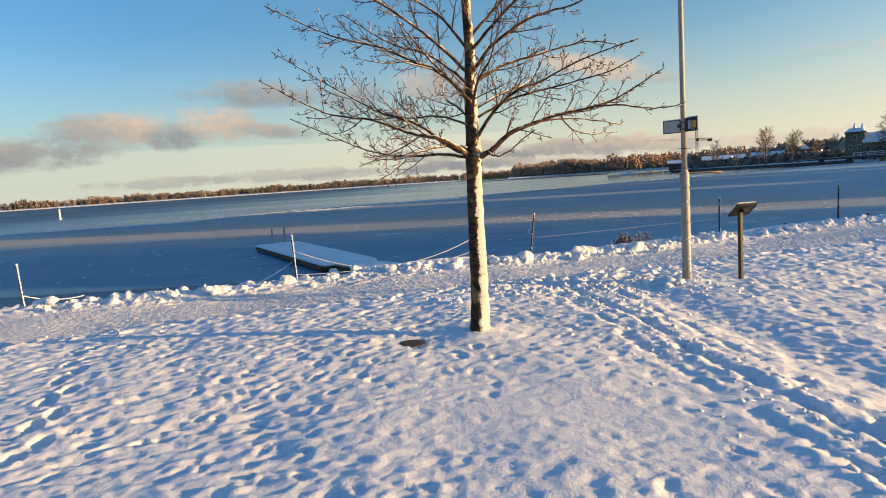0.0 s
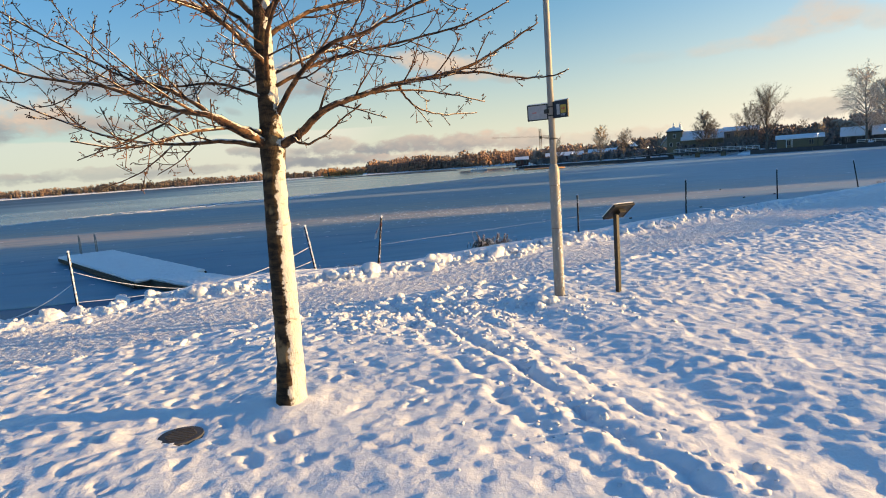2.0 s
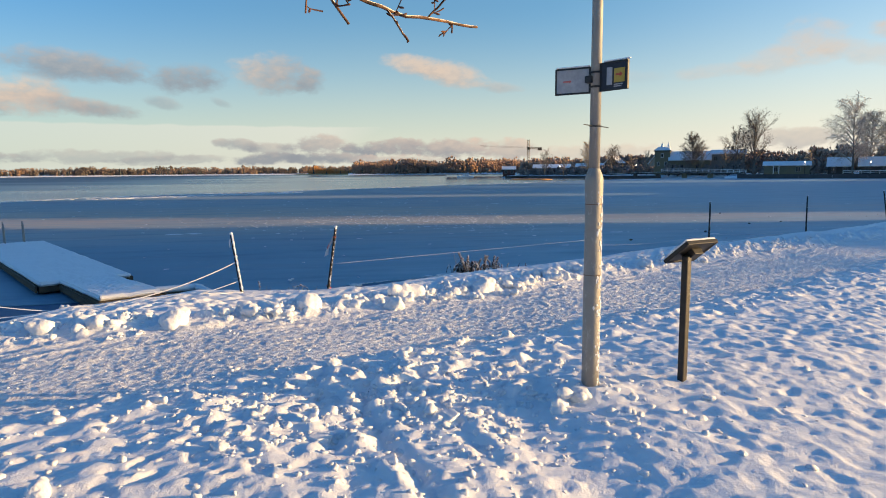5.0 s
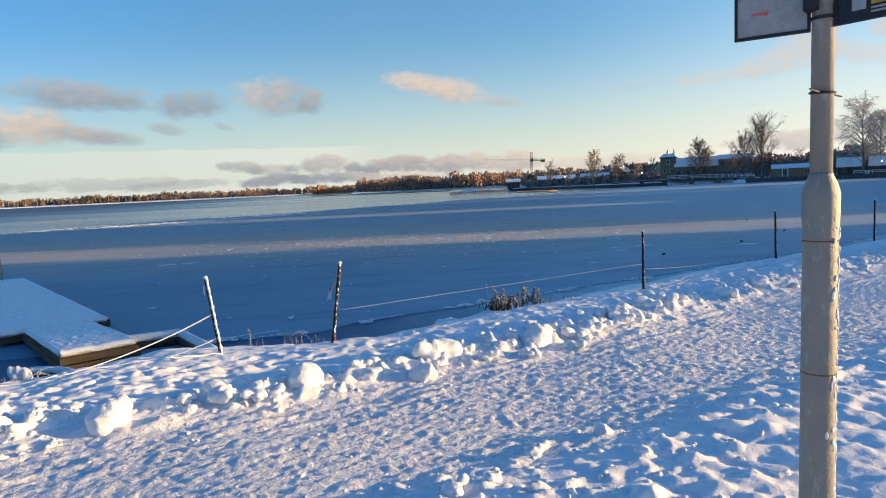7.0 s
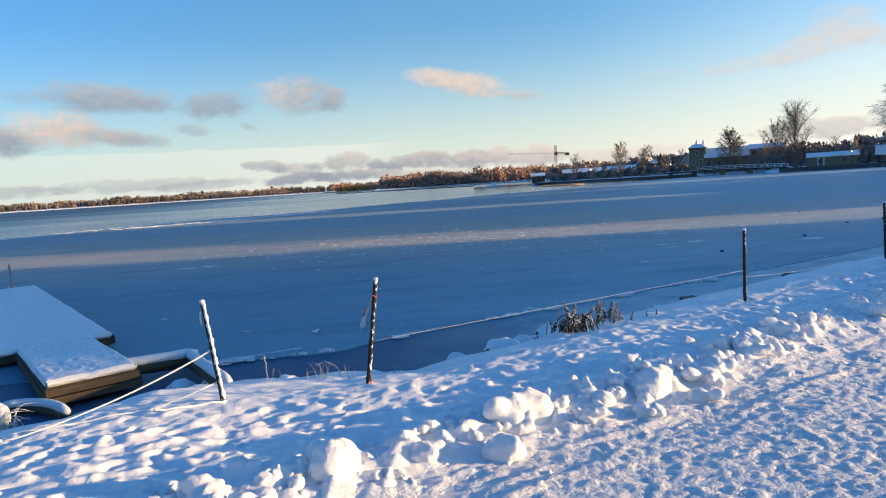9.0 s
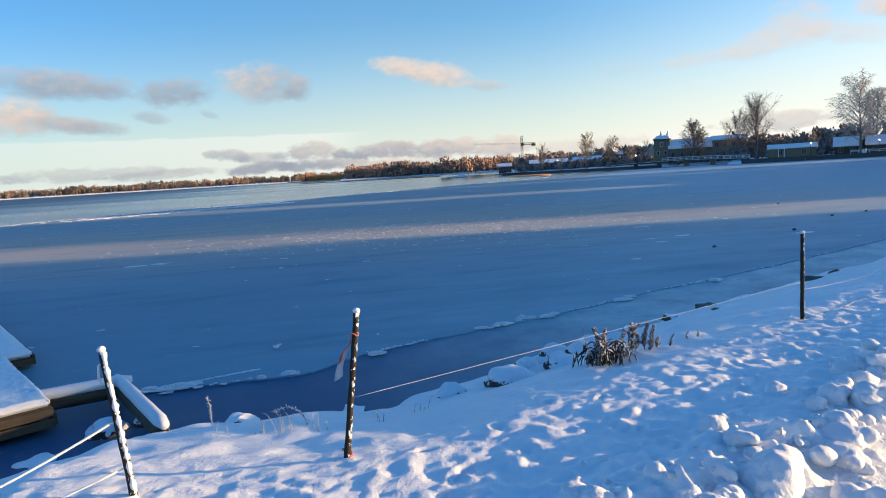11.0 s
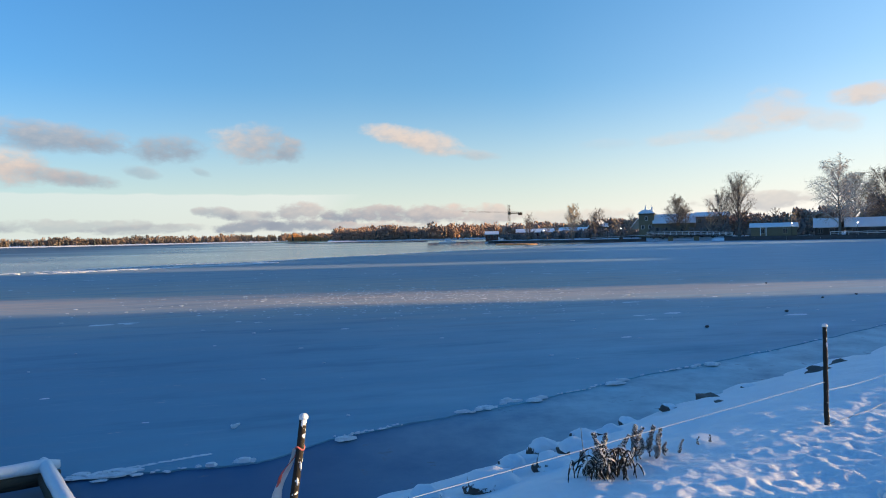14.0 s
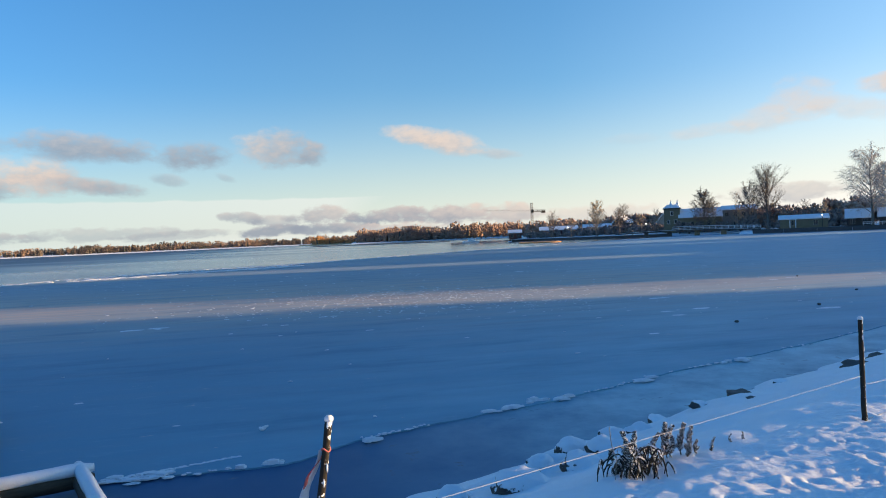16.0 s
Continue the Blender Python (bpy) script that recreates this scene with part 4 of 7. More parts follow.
lines = []
BOUGHS = [
    (0.042, [(1.13, 9.00, 3.17), (1.28, 8.90, 3.24), (1.46, 8.84, 3.385), (1.73, 8.86, 3.475), (2.0, 8.90, 3.55), (2.46, 8.94, 3.63), (2.78, 8.98, 3.78), (3.08, 9.0, 3.95)]),
    (0.012, [(2.36, 8.93, 3.60), (2.6, 8.92, 3.60), (2.85, 8.9, 3.55), (3.1, 8.88, 3.54), (3.25, 8.85, 3.58)]),
    (0.011, [(1.22, 8.92, 3.22), (1.31, 8.80, 3.16), (1.44, 8.75, 3.20), (1.58, 8.72, 3.31), (1.72, 8.7, 3.40)]),
    (0.009, [(2.0, 8.90, 3.53), (2.06, 9.0, 3.45), (2.2, 9.16, 3.37), (2.42, 9.38, 3.35), (2.70, 9.6, 3.37)]),
    (0.009, [(1.78, 8.87, 3.49), (2.1, 8.92, 3.50), (2.4, 9.0, 3.46), (2.66, 9.1, 3.41)]),
    (0.040, [(1.03, 8.90, 3.10), (0.87, 8.70, 3.24), (0.69, 8.66, 3.34), (0.45, 8.8, 3.42), (0.0, 8.9, 3.62), (-0.5, 8.95, 3.75), (-1.2, 9.0, 4.15)]),
    (0.030, [(1.02, 8.94, 3.12), (0.78, 8.85, 3.27), (0.57, 8.88, 3.47), (0.30, 9.0, 3.62), (0.05, 9.2, 3.74), (-0.45, 9.4, 4.05), (-1.2, 9.5, 4.55)]),
    (0.024, [(0.98, 8.9, 3.10), (0.7, 9.0, 3.18), (0.34, 9.11, 3.21), (-0.1, 9.1, 3.32), (-0.9, 9.0, 3.72)]),
    (0.016, [(0.85, 8.75, 3.24), (0.6, 8.5, 3.22), (0.3, 8.35, 3.16), (0.0, 8.3, 3.22)]),
    (0.034, [(1.03, 8.93, 3.78), (0.78, 9.0, 4.06), (0.45, 9.05, 4.24), (0.1, 9.1, 4.42), (-0.4, 9.1, 4.58), (-1.1, 9.1, 4.95)]),
    (0.028, [(1.12, 8.93, 3.30), (1.3, 8.75, 3.55), (1.55, 8.6, 3.78), (1.76, 8.6, 3.84), (2.2, 8.5, 4.02), (2.7, 8.4, 4.15)]),
    (0.030, [(1.12, 8.93, 4.05), (1.35, 8.85, 4.30), (1.75, 8.8, 4.52), (2.2, 8.8, 4.62), (2.6, 8.8, 4.85)]),
    (0.026, [(1.1, 8.95, 3.9), (1.4, 9.1, 4.1), (1.8, 9.25, 4.22), (2.35, 9.4, 4.35), (2.7, 9.4, 4.3)]),
    (0.026, [(1.08, 8.9, 3.55), (1.15, 8.55, 3.85), (1.3, 8.2, 4.05), (1.4, 7.8, 4.3)]),
    (0.024, [(1.08, 8.9, 3.65), (0.9, 8.5, 3.9), (0.7, 8.2, 4.1), (0.5, 7.8, 4.35)]),
    (0.026, [(1.05, 9.0, 3.5), (0.9, 9.4, 3.75), (0.75, 9.8, 3.9), (0.7, 10.2, 4.2)]),
    (0.026, [(1.1, 9.0, 3.6), (1.4, 9.4, 3.85), (1.7, 9.8, 4.0), (1.9, 10.2, 4.2)]),
    (0.026, [(1.05, 8.95, 4.3), (0.8, 9.0, 4.65), (0.4, 9.0, 4.95), (0.0, 9.0, 5.3)]),
    (0.026, [(1.1, 8.95, 4.4), (1.4, 9.0, 4.7), (1.75, 9.0, 5.0), (2.1, 9.1, 5.35)]),
    (0.022, [(1.08, 8.95, 4.6), (1.0, 8.5, 4.95), (0.95, 8.2, 5.3)]),
    (0.022, [(1.08, 8.98, 4.9), (0.85, 9.2, 5.3), (0.6, 9.3, 5.7)]),
    (0.020, [(1.1, 8.98, 5.0), (1.3, 8.8, 5.4), (1.5, 8.7, 5.8)]),
    (0.028, [(1.04, 8.95, 4.05), (0.7, 8.85, 4.4), (0.25, 8.75, 4.75), (-0.3, 8.7, 5.1), (-0.7, 8.7, 5.4)]),
    (0.028, [(1.1, 8.95, 4.25), (1.5, 8.7, 4.6), (1.95, 8.6, 4.9), (2.5, 8.5, 5.3)]),
    (0.022, [(1.02, 8.95, 3.95), (0.65, 9.2, 4.3), (0.2, 9.35, 4.5), (-0.35, 9.5, 4.9)]),
    (0.020, [(1.12, 8.93, 3.5), (1.5, 9.05, 3.75), (1.95, 9.1, 3.85), (2.5, 9.0, 3.95), (2.85, 8.95, 4.1)]),
    (0.018, [(1.0, 8.92, 3.45), (0.7, 9.1, 3.6), (0.3, 9.3, 3.65), (-0.1, 9.5, 3.85)]),
]
for m, (r0, pts) in enumerate(BOUGHS):
    # nearer the stem the boughs follow its lean
    pts = [(x, y + 0.10 * math.exp(-abs(x - 1.07) / 0.7), z + (0.09 if z < 3.7 else 0.03) * math.exp(-abs(x - 1.07) / 0.6)) if m >= 5 else (x, y, z) for x, y, z in pts]
    root = [loc(*(pts[0][k0] * 0.35 + 0.65 * (1.075, 9.04, pts[0][2] - 0.05)[k0] for k0 in range(3)))]
    q = spline((root if r0 > 0.013 else []) + [loc(*p) for p in pts], 6)
    for i in range(1, len(q)):
        q[i] += Vector(rng.normal(0, 0.0025, 3))
    rr = [0.95 * r0 * (1 + 0.4 * max(0.0, 1 - i / 5)) + (0.0045 - 0.95 * r0) * (i / (len(q) - 1)) ** 0.8 for i in range(len(q))]
    lines = [(q, rr, 0)]
    shoots(lines, q, rr, 0, rng, 0.115 if m >= 5 or m == 0 else 0.15, 0.2, 0.75, 0.42 if m >= 5 else 0.36 if m == 0 else 0.26)
    wood_me, spray_me = tree_meshes(lines, rng)
    limb = part("limb", wood_me, "twig", tree, "", True)
    if r0 >= 0.02:
        sv, sf = [], []
        run = []
        for i in range(2, int(len(q) * 0.86)):
            if noise.noise((q[i].x * 4, q[i].y * 4, q[i].z * 4 + r0 * 900)) > 0.02:
                run.append(i)
            if (i not in run or i == int(len(q) * 0.86) - 1) and len(run) > 2:
                line = [q[j].lerp(q[j + 1], w0 / 3) + Vector((0.25 * rr[j], -0.1 * rr[j], 0.80 * rr[j])) for j in run[:-1] for w0 in range(3)]
                fat = [(0.42 + 0.25 * noise.noise((p.x * 30, p.y * 30, p.z * 30))) * rr[run[0]] * math.sin(math.pi * (0.12 + 0.76 * k0 / max(1, len(line) - 1))) for k0, p in enumerate(line)]
                tube(sv, sf, line, fat, 7)
            if i not in run:
                run = []
        if sv:
            tagged(part("lying_snow", mesh_of("lying_snow", sv, sf), "clump", limb, "thin ridge of snow lying along the limb", True), kind="stuff")
    tagged(part("twig_spray", spray_me, "fine_twig", limb, "thin budded twigs touched with frost"), kind="stuff")

# drain cover beside the trunk
cover = thing("drain_cover", "rusty round iron drain cover half buried in snow", "drain cover", at=(0.32, 8.58, surface(0.32, 8.58) + 0.001))
bm = bmesh.new()
bmesh.ops.create_cone(bm, segments=28, radius1=0.15, radius2=0.145, depth=0.03, cap_ends=True)
part("lid", bm, "iron", cover)
bm = bmesh.new()
for i in range(7):
    box(bm, (0.20 - 0.02 * abs(i - 3) ** 1.4, 0.012, 0.008), (0, -0.09 + 0.03 * i, 0.019))
part("ribs", bm, "iron", cover)

# ---- lamp pole with signs ----
PX, PY = 4.056, 11.674
PZ = surface(PX, PY) - 0.15
pole = thing("lamp_post", "frosted galvanised steel lamp post with a thicker lower section", "lamp post", at=(PX, PY, PZ))


def lathe(prof, sides=32):
    v, f = [], []
    for z, r in prof:
        for s in range(sides):
            a = 2 * math.pi * s / sides
            v.append((r * math.cos(a), r * math.sin(a), z))
    for i in range(len(prof) - 1):
        for s in range(sides):
            t = (s + 1) % sides
            f.append((i * sides + s, i * sides + t, (i + 1) * sides + t, (i + 1) * sides + s))
    f.append(tuple(range((len(prof) - 1) * sides, len(prof) * sides)))
    f.append(tuple(reversed(range(sides))))
    return mesh_of("shaft", v, f)


part("lower_shaft", lathe([(0, 0.064), (0.5, 0.063), (1.0, 0.062), (1.52, 0.061), (1.60, 0.066), (1.68, 0.066), (1.715, 0.058), (1.75, 0.042), (1.76, 0.0402)]), "galv", pole, "thick frosted lower section", True)
part("upper_shaft", lathe([(1.74, 0.039), (3, 0.037), (5, 0.033), (6.4, 0.030)]), "galv", pole, "slimmer upper shaft", True)
part("cable_tie", tube_mesh("tie", [([Vector((0.042 * math.cos(a), 0.042 * math.sin(a), 2.06 + 0.004 * math.sin(a))) for a in np.linspace(0, 6.28, 20)], [0.005] * 20), ([(-0.04, -0.03, 2.06), (-0.12, -0.08, 2.065)], [0.004, 0.003]), ([(0.04, 0.02, 2.06), (0.12, 0.04, 2.05)], [0.004, 0.003])], 5), "frame_black", pole, "black cable tie with loose ends")
for z, r in ((0.98, 0.0625), (1.50, 0.0615)):
    part("weld_seam", tube_mesh("seam", [([Vector((r * math.cos(a), r * math.sin(a), z)) for a in np.linspace(0, 6.28, 28)], [0.0025] * 28)], 5), "rusty_seam", pole, "thin rusty weld seam")
# rime blown onto the sunny side
bm = bmesh.new()
for i in range(240):
    z = rng.uniform(0.05, 1.6)
    a = radians(-32 + rng.normal(0, 24))
    r = 0.063
    m = Matrix.Translation((r * math.cos(a), r * math.sin(a), z)) @ Matrix.Rotation(a, 4, "Z") @ Matrix.Diagonal((rng.uniform(0.002, 0.005), rng.uniform(0.004, 0.011), rng.uniform(0.006, 0.022), 1))
    bmesh.ops.create_icosphere(bm, subdivisions=1, radius=1, matrix=m)
tagged(part("rime", bm, "clump", pole, "crust of rime down the windward side"), kind="stuff")


def plate(name, w, h, thick, yaw, at, label, category, back, group=""):
    """A framed sign plate; x runs along it, away from the pole, and its face looks to -y."""
    ob = thing(name, label, category, group, at=Matrix.Translation(at) @ rz(yaw))
    bm = bmesh.new()
    box(bm, (w, thick, h), (w / 2, 0, 0), None, 0.003)
    part("panel", bm, back, ob)
    bm = bmesh.new()
    for x, z, sx, sz in ((w / 2, h / 2, w + 0.012, 0.012), (w / 2, -h / 2, w + 0.012, 0.012), (0, 0, 0.012, h), (w, 0, 0.012, h)):
        box(bm, (sx, thick + 0.008, sz), (x, 0, z), None, 0.002)
    part("frame", bm, "frame_black", ob, "thin black frame")
    return ob


SZ = 3.50
left = plate("direction_sign", 0.25, 0.175, 0.012, 141, (PX - 0.035, PY + 0.03, SZ), "frosted pale sign plate in a black frame on the lamp post", "sign", "frostplate")
right = plate("direction_sign", 0.215, 0.185, 0.012, -60, (PX + 0.02, PY - 0.04, SZ + 0.01), "navy blue sign plate with yellow panels and a red arrow", "sign", "navy")
bm = bmesh.new()
box(bm, (0.045, 0.004, 0.12), (0.075, -0.009, 0.0), None, 0.001)
part("pale_panel", bm, "frostplate", right)
bm = bmesh.new()
box(bm, (0.085, 0.004, 0.095), (0.155, -0.009, 0.0), None, 0.001)
part("yellow_panel", bm, "yellow", right)
bm = bmesh.new()
box(bm, (0.035, 0.003, 0.012), (0.145, -0.0125, 0.005))
v0 = [bm.verts.new(p) for p in ((0.160, -0.014, 0.025), (0.160, -0.014, -0.015), (0.185, -0.014, 0.005))]
bm.faces.new(v0)
part("arrow", bm, "redpaint", right, "red arrow")
bm = bmesh.new()
for i, w in enumerate((0.07, 0.06)):
    box(bm, (w, 0.002, 0.007), (0.155 - (0.085 - w) / 2, -0.009, -0.06 - 0.013 * i))
part("lettering_bars", bm, "frostplate", right)
for side in (1, -1):
    bm = bmesh.new()
    box(bm, (0.05, 0.003, 0.010), (0.17, 0.007 * side, 0.0), None, 0.001)
    box(bm, (0.016, 0.003, 0.016), (0.145, 0.007 * side, 0.0), Matrix.Rotation(0.78, 4, "Y"), 0.001)
    part("faded_arrow", bm, "ribbon_red", left, "faded reddish arrow under frost")
clamp = thing("sign_clamp", "dark steel clamp holding two plates on the lamp post", "clamp", at=(PX, PY, SZ))
for z in (-0.05, 0.05):
    part("band", tube_mesh("band", [([Vector((0.041 * math.cos(a), 0.041 * math.sin(a), z)) for a in np.linspace(0, 6.28, 24)], [0.007] * 24)], 6), "frame_black", clamp)
bm = bmesh.new()
box(bm, (0.06, 0.05, 0.05), (-0.05, 0.0, 0.0), rz(40), 0.006)
part("bracket", bm, "frame_black", clamp)
bm = bmesh.new()
box(bm, (0.25, 0.016, 0.010), (0, 0, 0), None, 0.004)
cap = thing("snow_strip", "thin strip of snow on the upper edge of a sign plate", "snow", "snow on signs", at=Matrix.Translation((PX - 0.035, PY + 0.03, SZ + 0.1)) @ rz(141) @ Matrix.Translation((0.125, 0, 0)))
part("snow_cap", bm, "clump", cap)
copy_thing(cap, Matrix.Translation((PX + 0.02, PY - 0.04, SZ + 0.115)) @ rz(-60) @ Matrix.Translation((0.13, 0, 0)) @ Matrix.Diagonal((0.85, 1, 1, 1)))

# ---- reading board on a post ----
IX, IY = 4.86, 11.75
IZ = surface(IX, IY) - 0.08
info = thing("information_board", "slanted dark reading board on one square steel post", "information board", at=(IX, IY, IZ))
bm = bmesh.new()
box(bm, (0.054, 0.054, 2.20 - IZ), (0, 0, (2.20 - IZ) / 2), rz(25), 0.008)
part("post", bm, "blackmetal", info, "square dark steel post with rime on one side")
tilt = Matrix.Translation((0.05, 0.03, 2.23 - IZ)) @ rz(18) @ Matrix.Rotation(radians(-38), 4, "X")
bm = bmesh.new()
box(bm, (0.31, 0.25, 0.022), (0, 0, 0), None, 0.006)
bmesh.ops.transform(bm, matrix=tilt, verts=bm.verts[:])
part("board", bm, "board", info)
bm = bmesh.new()
box(bm, (0.33, 0.02, 0.034), (0, -0.13, 0), None, 0.005)
box(bm, (0.33, 0.02, 0.034), (0, 0.13, 0), None, 0.005)
box(bm, (0.02, 0.24, 0.034), (-0.155, 0, 0), None, 0.005)
box(bm, (0.02, 0.24, 0.034), (0.155, 0, 0), None, 0.005)
bmesh.ops.transform(bm, matrix=tilt, verts=bm.verts[:])
part("frame", bm, "blackmetal", info)
bm = bmesh.new()
box(bm, (0.10, 0.12, 0.05), (0, 0.0, -0.035), None, 0.006)
bmesh.ops.transform(bm, matrix=tilt, verts=bm.verts[:])
part("bracket", bm, "blackmetal", info)
bm = bmesh.new()
box(bm, (0.32, 0.27, 0.018), (0, 0, 0.027), None, 0.007)
bmesh.ops.subdivide_edges(bm, edges=bm.edges[:], cuts=3, use_grid_fill=True)
for w in bm.verts:
    w.co += Vector((0, 0, 0.006 * noise.noise(w.co * 14)))
bmesh.ops.transform(bm, matrix=tilt, verts=bm.verts[:])
lay = thing("snow_cover", "layer of snow lying on the reading board", "snow", at=(IX, IY, IZ))
part("snow_layer", bm, "clump", lay, "", True)

# ---- rope fence along the shore ----
POSTS = [
    ((-8.45, 14.25), (-8.55, 14.30, 1.80)), ((-3.23, 15.94), (-3.28, 15.96, 1.935)), ((0.835, 16.95), (0.673, 17.16, 1.955)),
    ((2.07, 17.17), (2.227, 17.32, 2.006)), ((7.10, 19.01), (7.123, 19.05, 2.019)), ((11.21, 21.21), (11.30, 21.36, 2.063)),
    ((15.95, 23.67), (15.87, 23.60, 2.06)), ((21.6, 26.5), (21.25, 26.4, 2.05)),
]
tops = []
for n, ((x, y), top) in enumerate(POSTS):
    z = surface(x, y) - 0.12
    ob = thing("fence_post", "thin dark wooden stake with patches of stuck snow", "fence post", "shore rope fence", at=(x, y, z))
    d = Vector(top) - Vector((x, y, z))
    pts = [d * (i / 14) + Vector((0.006 * noise.noise((i * 0.7, n, 1)), 0.006 * noise.noise((i * 0.7, n, 5)), 0)) for i in range(15)]
    rad = [0.024 - 0.004 * i / 14 + 0.003 * noise.noise((i * 2.3, n * 3, 9)) for i in range(15)]
    part("stake", tube_mesh("stake", [(pts, rad)], 9), "postwood", ob, "", True)
    bm = bmesh.new()
    if n < 3:
        line = [d * (0.06 + 0.93 * i / 40) + Vector((0.012 + 0.003 * noise.noise((i * 0.9, n, 3)), -0.013, 0)) for i in range(41)]
        fat = [max(0.004, 0.0145 + 0.014 * noise.noise((i * 0.9, n * 5, 7)) - 0.008 * (i % 4 == 0)) for i in range(41)]
        part("plastered_snow", tube_mesh("plaster", [(line, fat)], 8), "clump", ob, "strip of snow stuck down the windward side", True)
    for i in range(16):
        w = rng.uniform(0.1, 0.97)
        a = rng.uniform(-1.6, 0.9)
        q = d * w + Vector((0.020 * math.cos(a), 0.020 * math.sin(a), 0))
        bmesh.ops.create_icosphere(bm, subdivisions=1, radius=1, matrix=Matrix.Translation(q) @ Matrix.Diagonal((0.007, 0.007, rng.uniform(0.008, 0.03), 1)))
    bmesh.ops.create_icosphere(bm, subdivisions=2, radius=1, matrix=Matrix.Translation(d + Vector((0, 0, 0.004))) @ Matrix.Diagonal((0.026, 0.026, 0.022, 1)))
    tagged(part("snow_patches", bm, "clump", ob, "snow stuck to the stake", True), kind="stuff")
    tops.append((Vector((x, y, z)), d))


def rope(a, b, sag, label, r=0.007, rest=True, mat="rope"):
    pts = []
    for i in range(25):
        w = i / 24
        p = Vector(a).lerp(Vector(b), w)
        p.z -= sag * 4 * w * (1 - w)
        if rest:
            p.z = max(p.z, surface(p.x, p.y) + r * 0.3)
        pts.append(p)
    ob = thing("rope", label, "rope", "shore rope fence", at=pts[0])
    part("cord", tube_mesh("cord", [([p - pts[0] for p in pts], [r * (1 + 0.25 * noise.noise((i * 1.7, r, 2))) for i, p in enumerate(pts)])], 6), ("clump" if r > 0.006 else mat), ob, "", True)


def on(i, w):
    return tops[i][0] + tops[i][1] * w


rope(on(2, 0.58), (-0.70, 16.42, 1.12), 0.06, "snow-covered rope slung from a leaning stake to the bank", 0.008)
rope((-0.70, 16.42, 1.12), on(1, 0.35), 0.05, "snow-covered rope lying along the bank", 0.008)
rope(on(1, 0.75), on(2, 0.3), 0.42, "snow-covered rope sagging between two stakes", 0.0065)
rope(on(1, 0.6), (-4.8, 16.3, 0.75), 0.1, "snow-covered rope slung from a stake down the bank", 0.007)
rope(on(0, 0.42), (-7.6, 14.9, 1.0), 0.08, "snow-covered rope slung from a stake to the snow", 0.012)
rope(on(3, (1.435 - tops[3][0].z) / tops[3][1].z), on(4, (1.485 - tops[4][0].z) / tops[4][1].z), 0.0, "thin pale rope strung between two stakes", 0.0021)
rope(on(4, 0.42), on(5, 0.30), 0.10, "thin pale rope strung between two stakes", 0.0026)
rope(on(5, 0.30), on(6, 0.30), 0.12, "thin pale rope strung between two stakes", 0.0026)
rope(on(4, 0.06), (13.2, 21.2, 1.25), 0.0, "pale rope lying on the snow beyond a stake", 0.0055)
rope(on(2, 0.03), (0.3, 16.75, 1.15), 0.0, "rope end lying in the snow at a stake", 0.010)

# hanging strips on two stakes
tape = thing("marker_tape", "torn red and white plastic tape hanging from a stake", "marker tape", at=on(3, 0.86))
for mat, off, wid, drop in (("ribbon_red", -0.012, 0.026, 0.18), ("ribbon_white", -0.03, 0.062, 0.29)):
    bm = bmesh.new()
    rows = []
    for i in range(9):
        w = i / 8
        c = Vector((off - 0.11 * w + 0.01 * math.sin(w * 7), -0.03 * w, -drop * w))
        hw = wid * (0.25 + 0.75 * w) * 0.5
        rows.append([bm.verts.new(c + Vector((s * hw, 0.01 * math.sin(5 * w + s * 2), 0.015 * s * w))) for s in (-1, 0, 1)])
    for a, b in zip(rows, rows[1:]):
        for s in (0, 1):
            bm.faces.new((a[s], a[s + 1], b[s + 1], b[s]))
    r = bmesh.ops.solidify(bm, geom=bm.faces[:], thickness=0.003)
    part("strip", bm, mat, tape, "", True)
part("knot", tube_mesh("knot", [([Vector((0.023 * math.cos(a), 0.023 * math.sin(a), 0.01 * math.sin(2 * a))) for a in np.linspace(0, 6.28, 16)], [0.0045] * 16)], 5), "ribbon_red", tape)
loop_low = thing("marker_tape", "red plastic tape wound round the foot of a stake", "marker tape", at=on(3, 0.13))
part("winding", tube_mesh("winding", [([Vector((0.03 * math.cos(a), 0.03 * math.sin(a), 0.012 * a - 0.08)) for a in np.linspace(0, 9, 26)], [0.009] * 26), ([(0, 0, -0.02), (-0.05, -0.02, -0.06), (-0.09, -0.03, -0.09)], [0.02, 0.016, 0.008])], 6), "ribbon_red", loop_low)
strip = thing("marker_tape", "white tape end tied to the top of a leaning stake", "marker tape", at=on(2, 0.93))
part("strip", tube_mesh("strip", [([(0, 0, 0), (-0.03, -0.01, -0.02), (-0.035, -0.01, -0.09), (-0.03, 0, -0.14)], [0.005, 0.007, 0.009, 0.003])], 5), "ribbon_white", strip)

# ---- snow clumps along the foot way ----


